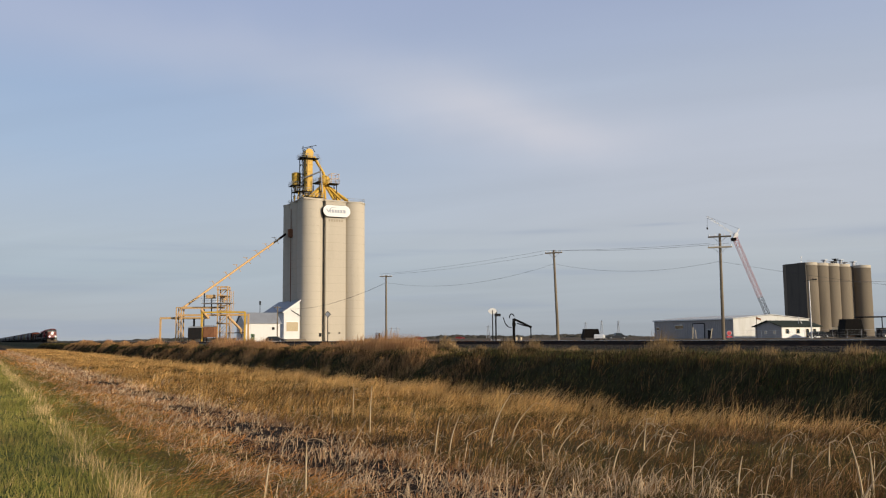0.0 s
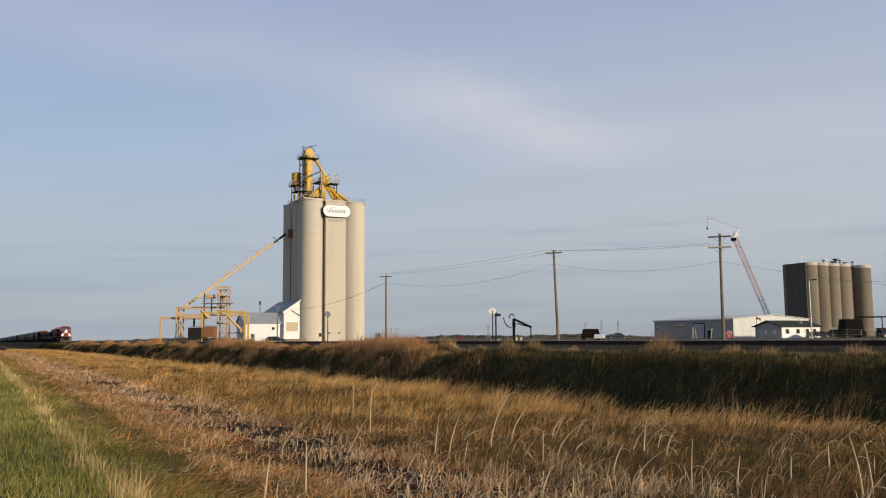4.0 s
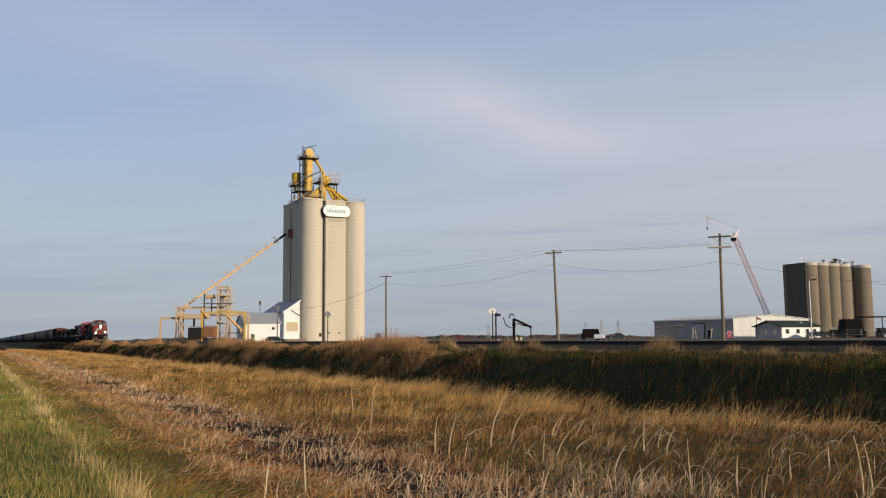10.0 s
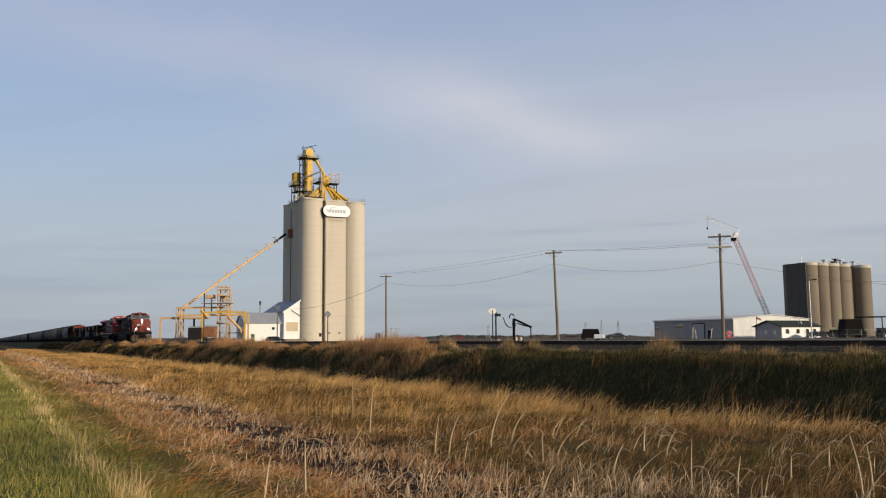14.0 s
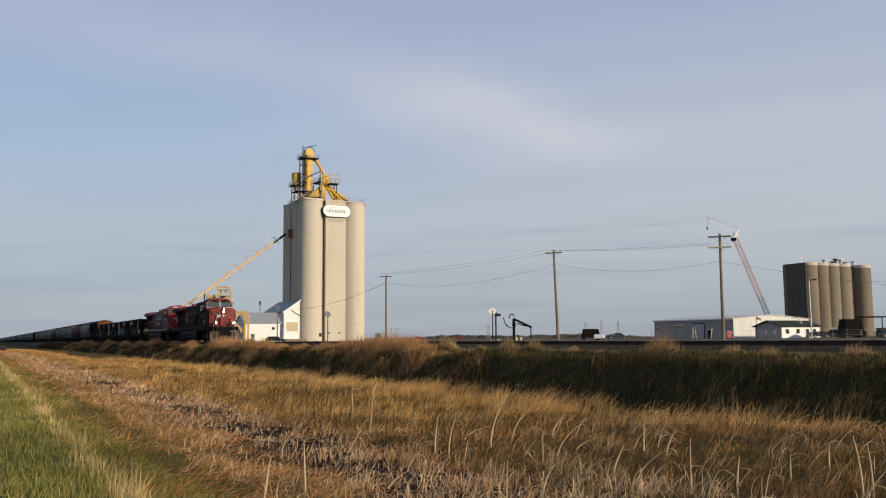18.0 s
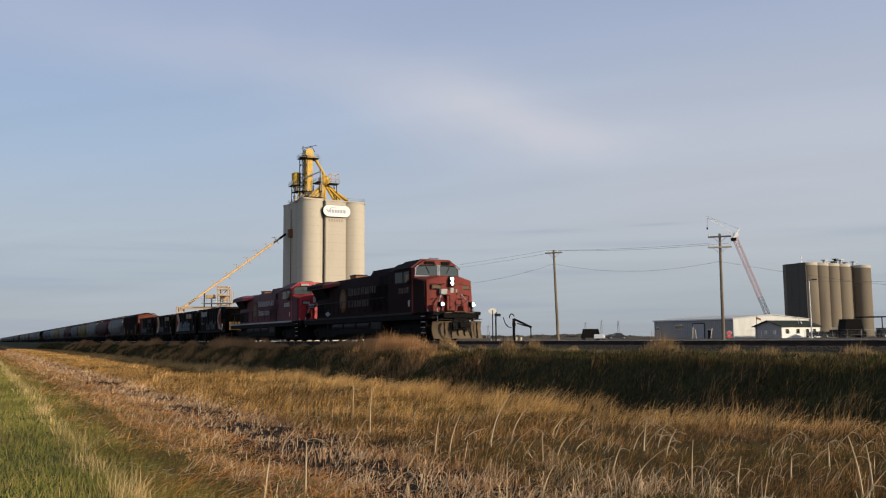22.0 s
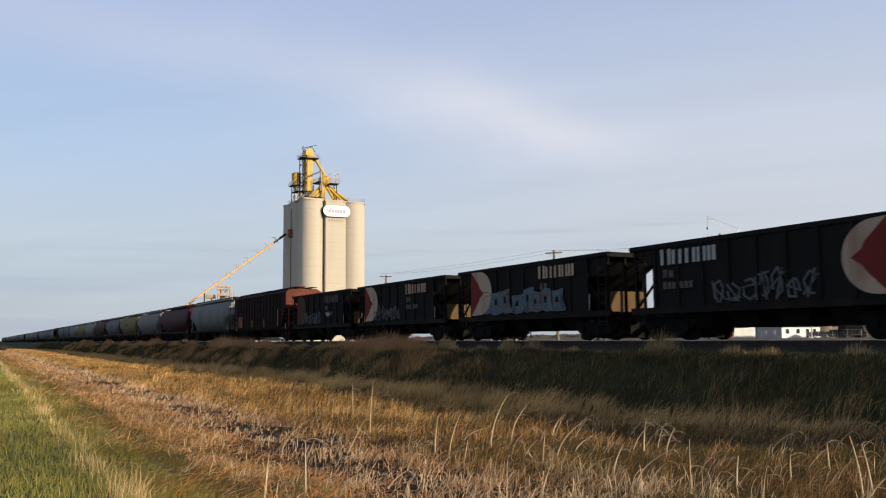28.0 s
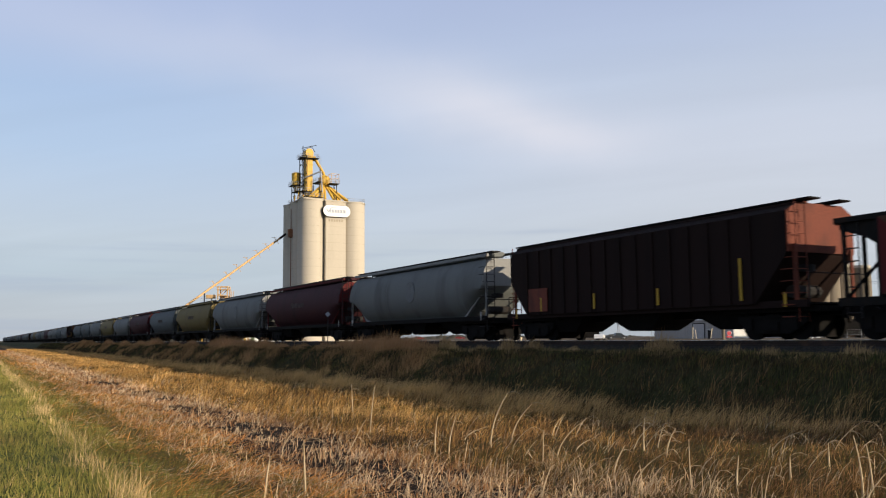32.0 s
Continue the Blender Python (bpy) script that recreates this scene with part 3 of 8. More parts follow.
tagged(part("ties", sid, TIE, siding), kind="stuff")


# ballast: loose stones on the shoulders and between the ties
def stones(name, label, n, ulo, uhi, slo, shi, size, seed):
    g = np.random.default_rng(seed)
    u = g.uniform(ulo, uhi, n)
    s = slo * (shi / slo) ** g.random(n) - 6 if slo > 0 else g.uniform(slo, shi, n)
    k = np.maximum(1.0, s / 45.0)
    z = ground_z(u, s)
    base = np.array([(1, 0, 0), (-1, 0, 0), (0, 1, 0), (0, -1, 0), (0, 0, 1), (0, 0, -1)], float)
    fc = np.array([(0, 2, 4), (2, 1, 4), (1, 3, 4), (3, 0, 4), (2, 0, 5), (1, 2, 5), (3, 1, 5), (0, 3, 5)])
    v = base[None] * g.uniform(0.6, 1.4, (n, 6, 1)) * (size * g.uniform(0.6, 1.3, n) * k)[:, None, None]
    v = v * np.array([1, 1, 0.75])
    a = g.uniform(0, 6.28, n)
    c, si = np.cos(a)[:, None], np.sin(a)[:, None]
    x = v[..., 0] * c - v[..., 1] * si + u[:, None]
    y = v[..., 0] * si + v[..., 1] * c + s[:, None]
    zz = v[..., 2] + z[:, None] + size * 0.2
    vv = np.stack([x, y, zz], -1).reshape(-1, 3)
    ff = (fc[None] + 6 * np.arange(n)[:, None, None]).reshape(-1, 3)
    return np_mesh(name, vv, ff, STONE, label, "ballast", "stuff")


def np_mesh(name, v, f, material, label, category, kind):
    m = bpy.data.meshes.new(name)
    k = f.shape[1]
    m.vertices.add(len(v))
    m.vertices.foreach_set("co", v.astype(np.float32).ravel())
    m.loops.add(f.size)
    m.loops.foreach_set("vertex_index", f.astype(np.int32).ravel())
    m.polygons.add(len(f))
    m.polygons.foreach_set("loop_start", np.arange(0, f.size, k, dtype=np.int32))
    m.update(calc_edges=True)
    m.materials.append(material)
    ob = new(name, m)
    ob.matrix_basis = TRACK
    return tagged(ob, label, category, kind=kind)


stones("ballast", "grey crushed stone ballast along the track shoulder", 30000, 20.7, 22.2, 5.0, 240.0, 0.035, 11)


# ---- grain elevator ----
def elevator():
    t = thing("grain_elevator", spot(84.55, 237.4, -0.5), "tall cream concrete grain elevator with yellow headhouse and white sign", "grain elevator")
    H = 40.8

    def silo(x, y, h, name="silo"):
        f = F().rod((x, y, 0), (x, y, h), 3.8, n=40)
        ob = part(name, f, CONCRETE, t)
        j = F()
        for z in np.arange(2.4, h, 2.4):
            j.rod((x, y, z - 0.02), (x, y, z + 0.02), 3.806, n=40, caps=False)
        part("pour_joints", j, JOINT, ob)
        part("roof_slab", F().rod((x, y, h), (x, y, h + 0.35), 3.95, n=40), CONCRETE, ob)
        return ob

    silo(0, 0, H + 0.3)
    silo(13.15, 0, H + 0.25)
    silo(0, 7.0, H + 0.5)
    silo(0, 13.2, H + 0.5)
    silo(13.45, 13.2, H - 0.6)
    panel = part("elevator_shaft", F().box(3.4, 9.7, -3.6, 14, 0, H + 0.2, 0.05), CONCRETE, t)
    j = F()
    for z in np.arange(2.4, H - 1, 2.4):
        j.box(3.395, 9.705, -3.606, -3.5, z - 0.02, z + 0.02)
    part("pour_joints", j, JOINT, panel)
    part("core_wall", F().box(-2.5, 15.5, -0.3, 13.5, 0, H - 0.9), CONCRETE, t)
    part("roof_slab", F().box(3.2, 9.9, -3.8, 14.2, H + 0.2, H + 0.5), CONCRETE, t)
    # small openings at the foot
    for x, y, z, w, h in ((1.9, -3.35, 1.9, 0.9, 1.0), (4.6, -3.66, 2.4, 0.4, 0.4), (7.8, -3.66, 2.4, 0.4, 0.4)):
        part("vent", F().box(x - w / 2, x + w / 2, y - 0.12, y + 0.12, z - h / 2, z + h / 2), STEEL_DARK, t, "small dark vent opening")
    # sign: rounded white board with grey bars for the lettering
    def oval(w, h, n=40):
        r = h / 2
        pts = []
        for i in range(n):
            a = 2 * math.pi * i / n
            sx = (w / 2 - r) * (1 if math.cos(a) >= 0 else -1)
            pts.append((sx + r * math.cos(a), r * math.sin(a)))
        return pts

    sg = part("sign_board", F().prism([(6.6 + a, 38.1 + b) for a, b in oval(8.5, 3.4)], -4.35, -3.95, "y"), WHITE, t, "white rounded sign board")
    part("sign_frame", F().prism([(6.6 + a, 38.1 + b) for a, b in oval(8.7, 3.6)], -4.2, -3.6, "y"), STEEL_DARK, sg)
    x = 4.45
    for w, h, dz in ((0.35, 1.0, 0.0), (0.75, 1.0, 0), (0.7, 1.0, 0), (0.75, 1.0, 0), (0.75, 1.0, 0), (0.85, 1.0, 0)):
        part("lettering_bar", F().box(x, x + w * 0.85, -4.38, -4.345, 37.55 + dz, 37.5 + h), LETTER_GREY, sg, "grey lettering bar")
        x += w + 0.16
    part("sign_swoosh", F().prism([(3.2, 38.6), (3.9, 37.5), (4.15, 37.5), (4.7, 38.8), (6.6, 39.2), (4.6, 39.05), (4.0, 38.0), (3.45, 38.7)], -4.38, -4.345, "y"), LETTER_GREY, sg)
    x = 4.3
    for i in range(6):
        part("place_name_bar", F().box(x, x + 0.42, -3.66, -3.58, 35.0, 35.75), JOINT, t, "dark painted lettering bar")
        x += 0.80
    # headhouse steel on the roof; x to the far side, y along the line
    Z = H + 0.95
    dk = F().box(-3.2, 3.2, -3.0, 9.0, H + 0.7, Z + 0.05).box(3.4, 9.6, -2.6, 5.0, H + 0.4, Z - 0.1).box(10.2, 15.8, -3.2, 3.2, H + 0.45, Z - 0.45)
    part("roof_curb", dk, CONCRETE, t)
    leg = part("bucket_leg", F().box(-1.1, 1.0, 1.2, 2.9, Z + 0.2, Z + 13.2, 0.05), YELLOW, t, "yellow bucket elevator leg casing")
    for z in np.arange(2.0, 13, 2.2):
        part("casing_flange", F().box(-1.2, 1.1, 1.1, 3.0, Z + z - 0.06, Z + z + 0.06), YELLOW, leg)
    hd = F().rod((-0.05, 1.0, Z + 14.3), (-0.05, 3.2, Z + 14.3), 1.25, n=20)
    hd.box(-1.3, 1.2, 1.1, 3.1, Z + 13.0, Z + 14.3)
    part("leg_head", hd, YELLOW, t, "yellow rounded head of the bucket leg")
    tower = F()
    for x in (-2.3, -1.0):
        for y in (0.6, 3.4):
            tower.bar((x, y, Z), (x, y, Z + 13.2), 0.2)
    for k in range(5):
        a, b = Z + k * 2.64, Z + (k + 1) * 2.64
        for y in (0.6, 3.4):
            tower.bar((-2.3, y, b), (-1.0, y, b), 0.14)
            tower.bar((-2.3, y, a), (-1.0, y, b), 0.1)
        for x in (-2.3, -1.0):
            tower.bar((x, 0.6, b), (x, 3.4, b), 0.14)
    part("tower_frame", tower, STEEL_DARK, t, "dark steel headhouse tower frame")

    def platform(x0, x1, y0, y1, z, name="platform"):
        p = part(name, F().box(x0, x1, y0, y1, z - 0.12, z), STEEL_DARK, t)
        r = F()
        pts = [(x0, y0), (x1, y0), (x1, y1), (x0, y1)]
        for (ax, ay), (bx, by) in zip(pts, pts[1:] + pts[:1]):
            for h in (0.55, 1.1):
                r.rod((ax, ay, z + h), (bx, by, z + h), 0.045, n=5)
            k = max(1, int(math.hypot(bx - ax, by - ay) / 1.4))
            for i in range(k):
                q = i / k
                r.rod((ax + (bx - ax) * q, ay + (by - ay) * q, z), (ax + (bx - ax) * q, ay + (by - ay) * q, z + 1.1), 0.045, n=5)
        part("guard_rail", r, GALV, p)
        return p

    platform(-2.9, 2.6, 0.0, 4.2, Z + 12.6)
    platform(-4.6, -0.9, 3.2, 7.0, Z + 4.6)
    platform(-4.4, 0.6, 0.0, 4.6, Z + 2.4)
    platform(5.2, 8.2, -2.4, 1.0, Z + 5.0)
    platform(1.6, 3.6, -1.2, 3.6, Z + 5.4)
    cage = F()
    for x in (5.6, 8.0):
        for y in (-2.2, 0.2):
            cage.bar((x, y, Z + 5.0), (x, y, Z + 7.9), 0.12)
    for z in (6.5, 7.9):
        cage.bar((5.6, -2.2, Z + z), (8.0, -2.2, Z + z), 0.1).bar((5.6, 0.2, Z + z), (8.0, 0.2, Z + z), 0.1).bar((8.0, -2.2, Z + z), (8.0, 0.2, Z + z), 0.1).bar((5.6, -2.2, Z + z), (5.6, 0.2, Z + z), 0.1)
    part("service_cage", cage, YELLOW_FADED, t)
    platform(-3.0, 3.0, -3.2, 3.2, Z + 0.3)
    platform(10.8, 16.2, -2.6, 2.6, Z - 0.4)
    platform(-3.2, 3.2, 5.4, 11.2, Z - 0.2)
    # jib over the head
    jib = F().bar((-1.8, 2, Z + 13.2), (-1.8, 2, Z + 16.3), 0.18).bar((-2.2, 2, Z + 15.6), (2.4, 2, Z + 16.9), 0.16)
    part("hoist_jib", jib, STEEL_DARK, t)
    # distributor and the fan of spouts
    dist = F().rod((4.6, 1.2, Z + 5.3), (4.6, 1.2, Z + 7.0), 1.7, n=20).rod((4.6, 1.2, Z + 7.0), (4.6, 1.2, Z + 7.8), 1.7, 0.7, n=20)
    dist.rod((4.6, 1.2, Z + 4.2), (4.6, 1.2, Z + 5.3), 0.8, 1.7, n=20)
    part("distributor", dist, YELLOW, t, "yellow round grain distributor")
    part("head_spout", F().rod((1.6, 2.0, Z + 13.4), (4.4, 1.4, Z + 8.6), 0.42, n=12).rod((4.4, 1.4, Z + 8.7), (4.6, 1.2, Z + 7.6), 0.42, n=12), YELLOW, t)
    for ex, ey in ((-1.2, -1.8), (-0.4, -2.6), (2.4, -2.8), (1.0, -1.6), (0.6, 2.0), (2.8, 6.5), (6.0, -2.8), (8.4, -2.6), (11.4, -1.0), (12.4, 1.4), (11.6, 5.2), (5.2, 8.0), (4.0, -1.4), (9.6, 4.0)):
        part("spout", F().rod((4.6 + (ex - 4.6) * 0.1, 1.2 + (ey - 1.2) * 0.1, Z + 4.9), (ex, ey, Z + 0.2), 0.38, n=10), YELLOW, t, "yellow steel grain spout")
    for x, y in ((2.2, -1.2), (7.6, -1.4), (2.2, 3.6), (7.6, 0.8)):
        part("distributor_post", F().bar((x, y, Z), (x, y, Z + 5), 0.2), STEEL_DARK, t)
    part("cross_brace", F().bar((7.6, -1.4, Z), (7.6, 0.8, Z + 5), 0.1), STEEL_DARK, t)
    # dust cyclone on its own frame at the track side
    cy = F().rod((-2.7, 5.3, Z + 5.0), (-2.7, 5.3, Z + 8.4), 1.4, n=20).rod((-2.7, 5.3, Z + 3.2), (-2.7, 5.3, Z + 5.0), 0.35, 1.4, n=20)
    cy.rod((-2.7, 5.3, Z + 8.4), (-2.7, 5.3, Z + 8.7), 1.4, 0.9, n=20)
    part("dust_cyclone", cy, YELLOW, t, "yellow dust cyclone")
    fr = F()
    for x in (-3.6, -0.9):
        for y in (4.4, 6.9):
            fr.bar((x, y, Z - 0.5), (x, y, Z + 5.4), 0.16)
        fr.bar((x, 4.4, Z), (x, 6.9, Z + 4), 0.1)
    part("cyclone_frame", fr, STEEL_DARK, t)
    part("ladder", F().rod((2.5, -0.6, Z), (2.5, -0.6, Z + 13), 0.05, n=5).rod((2.9, -0.6, Z), (2.9, -0.6, Z + 13), 0.05, n=5), GALV, t)
    part("aspiration_duct", F().rod((-1.8, 1.0, Z + 6.5), (2.6, -1.4, Z + 8.4), 0.22, n=8).rod((-1.8, 1.0, Z + 6.5), (-2.0, 4.6, Z + 7.4), 0.22, n=8)
         .rod((2.6, -1.4, Z + 8.4), (3.2, -1.6, Z + 0.3), 0.22, n=8), GALV, t)
    gd = random.Random(4)
    for i in range(14):
        x, y = gd.uniform(-4.0, 3.5), gd.uniform(0.0, 6.0)
        h = gd.uniform(0.8, 3.2)
        part("roof_duct", F().rod((x, y, Z), (x + gd.uniform(-1.2, 1.2), y + gd.uniform(-0.6, 0.6), Z + h), gd.uniform(0.12, 0.3), n=8), YELLOW if i % 3 else GALV, t)
    part("rust_stained_downpipe", F().rod((-3.9, 6.2, 4.0), (-3.9, 6.2, 39.5), 0.11, n=8), RUST, t, "thin rusty downpipe on the shaded silos")
    part("head_guard", F().rail_line([(-2.6, 1.0, Z + 13.2), (-1.6, 1.0, Z + 15.2), (0.6, 1.0, Z + 16.0), (1.6, 1.0, Z + 14.6)], 0.08), STEEL_DARK, t)
    part("rusty_inlet_box", F().box(-4.6, -3.4, 5.6, 7.2, 31.0, 33.4, 0.05), RUST, t, "rusty steel inlet box")
    part("discharge_chute", F().rod((-4.2, 6.0, 31.2), (-1.0, 6.4, 32.4), 0.55, n=12), RUST, t)
    return t


elevator()


# ---- loading spout, gantry and truck dryers beside the elevator ----
def gantry():
    t = thing("loading_gantry", pose(-56, 219, -0.45), "yellow steel rail loading gantry with a long sloping grain spout", "loading gantry")
    # long spout with clamps, up to the silo
    a, b = Vector((-11.3, 1.3, 8.9)), Vector((8.2, 38, 32.4))
    part("long_spout", F().rod(a, b, 0.30, n=12), YELLOW_FADED, t, "long sloping yellow grain spout")
    part("spout_head", F().rod(a.lerp(b, 0.93), b, 0.34, n=12), STEEL_DARK, t, "dark steel head of the spout")
    d = (b - a)
    for q in (0.28, 0.4, 0.5, 0.6, 0.7, 0.8, 0.9):
        p = a + d * q
        part("spout_bracket", F().bar(p + Vector((-0.7, 0, 0.9)), p + Vector((0.7, 0, -0.9)), 0.16).bar(p + Vector((-0.2, 0, 1.0)), p + Vector((-1.5, 0, 1.0)), 0.1), YELLOW_FADED, t)

    def tower(x0, x1, y0, y1, h, name, m=YELLOW_FADED):
        f = F()
        for x in (x0, x1):
            for y in (y0, y1):
                f.bar((x, y, 0), (x, y, h), 0.26)
        k = max(2, round(h / 2.4))
        for i in range(k):
            lo, hi = h * i / k, h * (i + 1) / k
            for y in (y0, y1):
                f.bar((x0, y, hi), (x1, y, hi), 0.16)
                f.bar((x0, y, lo), (x1, y, hi), 0.12)
            for x in (x0, x1):
                f.bar((x, y0, hi), (x, y1, hi), 0.16)
        return part(name, f, m, t)

    tower(-1.6, 0.8, -1.3, 1.3, 14.2, "support_tower")
    tower(-12.2, -10.9, -1, 1, 9.0, "spout_tower")
    deck = part("tower_deck", F().box(-5.6, 2.0, -2, 2, 9.9, 10.1), GALV, t)
    r = F()
    for z in (10.6, 11.2):
        r.rod((-5.6, -2, z), (2, -2, z), 0.05, n=5)
    for x in (-5.6, -3.7, -1.8, 0.1, 2.0):
        r.rod((x, -2, 10), (x, -2, 11.2), 0.05, n=5)
    part("guard_rail", r, GALV, deck)
    part("garner_hopper", F().rod((-0.4, 0, 10.2), (-0.4, 0, 12.0), 0.35, 0.9, n=12), YELLOW_FADED, t)
    for x, z in ((-5.4, 12.6), (-3.5, 11.6)):
        part("deck_post", F().bar((x, 0, 0 if x < -5 else 6.9), (x, 0, z), 0.24), STEEL_DARK, t)
    for z in (2.6, 4.8, 8.0, 11.8, 13.4):
        part("stair_landing", F().box(-1.9, 1.1, -1.5, 1.5, z, z + 0.12), YELLOW_FADED, t)
    part("ladder_cage", F().rod((1.9, -1.6, 0), (1.9, -1.6, 13), 0.06, n=5).rod((2.5, -1.6, 0), (2.5, -1.6, 13), 0.06, n=5).rod((2.2, -2.1, 2), (2.2, -2.1, 13), 0.05, n=5), YELLOW_FADED, t)
    part("tripper_head", F().box(-4.9, -2.6, -0.6, 0.6, 11.2, 12.2, 0.1), YELLOW_FADED, t)
    for x0, x1, z in ((-11.6, 0, 8.9), (-11.6, 6, 7.0), (-16.6, -4, 6.3)):
        part("gantry_beam", F().bar((x0, 0, z), (x1, 0, z), 0.42, 0.5), YELLOW_FADED, t)
    fx = part("portal_post", F().bar((-4.2, -6, 0), (-4.2, -6, 7.6), 0.42), YELLOW, t, "bright yellow portal frame")
    part("portal_post", F().bar((6.5, -6, 0), (6.5, -6, 7.6), 0.42), YELLOW, t)
    part("portal_beam", F().bar((-4.2, -6, 7.5), (6.5, -6, 7.5), 0.5, 0.42), YELLOW, t)
    part("catwalk", F().box(-13.5, -6.0, -0.8, 0.8, 6.0, 6.12), STEEL_DARK, t)
    for x, h in ((-16.5, 6.3), (6.0, 7.2), (-6.0, 8.6), (-7.9, 6.3)):
        part("gantry_post", F().bar((x, 0, 0), (x, 0, h), 0.4), YELLOW_FADED if x != -7.9 else STEEL_DARK, t)
    part("drop_spout", F().rod((0.6, -0.4, 6.8), (4.2, -0.4, 3.2), 0.35, n=10).rod((4.2, -0.4, 3.3), (4.2, -0.4, 2.2), 0.35, n=10), YELLOW_FADED, t)
    part("drop_spout", F().rod((-6.0, -0.4, 8.4), (-4.2, -0.4, 6.2), 0.35, n=10), YELLOW_FADED, t)
    part("spout_platform", F().box(1.0, 4.6, -1, 1, 2.3, 2.5).bar((4.4, 0, 0), (4.4, 0, 2.4), 0.2), STEEL_DARK, t)


gantry()


def hopper_bin(m, label, w, d, h, mat_, legs=1.0):
    t = thing("storage_bin", m, label, "storage bin")
    part("shell", F().box(-w / 2, w / 2, -d / 2, d / 2, legs, h, 0.08), mat_, t)
    for x in (-w / 2 + 0.2, w / 2 - 0.2):
        for y in (-d / 2 + 0.2, d / 2 - 0.2):
            part("leg", F().bar((x, y, 0), (x, y, legs), 0.2), STEEL_DARK, t)
    part("roof", F().prism([(-w / 2 - 0.1, h), (w / 2 + 0.1, h), (w / 2 - 0.5, h + 0.35), (-w / 2 + 0.5, h + 0.35)], -d / 2, d / 2, "y"), GALV, t)
    return t


hopper_bin(pose(-61.8, 214, -0.45), "grey steel bin on short legs beside the gantry", 3.4, 3.0, 3.7, STEEL_DARK, 0.9)
hopper_bin(pose(-58.4, 214, -0.45), "rusty orange steel bin on short legs", 2.8, 2.6, 3.9, RUST, 1.3)


# ---- white office shed in front of the elevator ----
def gable_shed(name, m, w, d, he, hr, wall, roof, label, ribs=0.9):
    """A sheeted shed with its ridge along y; w across, he eaves, hr ridge."""
    t = thing(name, m, label, "shed")
    th = 0.12
    for sd in (-1, 1):
        part("side_wall", F().box(sd * w / 2 - (th if sd > 0 else 0), sd * w / 2 + (th if sd < 0 else 0), -d / 2 + th, d / 2 - th, 0, he), wall, t)
        rb = F()
        for y in np.arange(-d / 2 + ribs, d / 2 - 0.2, ribs):
            rb.box(sd * w / 2 - 0.03, sd * w / 2 + 0.03, y - 0.04, y + 0.04, 0, he)
        part("sheet_ribs", rb, wall, t)
    for sd in (-1, 1):
        y0 = sd * d / 2 - (th if sd > 0 else 0)
        part("gable_wall", F().prism([(-w / 2, 0), (w / 2, 0), (w / 2, he), (0, hr), (-w / 2, he)], y0, y0 + th, "y"), wall, t)
        rb = F()
        for x in np.arange(-w / 2 + ribs, w / 2 - 0.2, ribs):
            top = he + (hr - he) * (1 - abs(x) / (w / 2))
            rb.box(x - 0.04, x + 0.04, sd * d / 2 - 0.03, sd * d / 2 + 0.03, 0, top - 0.05)
        part("sheet_ribs", rb, wall, t)
    k = (hr - he) / (w / 2)
    ov = 0.35
    for sd in (-1, 1):
        part("roof_slope", F().prism([(0, hr + 0.16), (sd * (w / 2 + ov), he - k * ov + 0.16), (sd * (w / 2 + ov), he - k * ov), (0, hr)], -d / 2 - ov, d / 2 + ov, "y"), roof, t)
        part("barge_board", F().prism([(0, hr + 0.02), (sd * (w / 2 + ov), he - k * ov + 0.02), (sd * (w / 2 + ov), he - k * ov - 0.22), (0, hr - 0.22)], -d / 2 - ov - 0.05, -d / 2 - ov, "y"), WHITE, t)
    return t


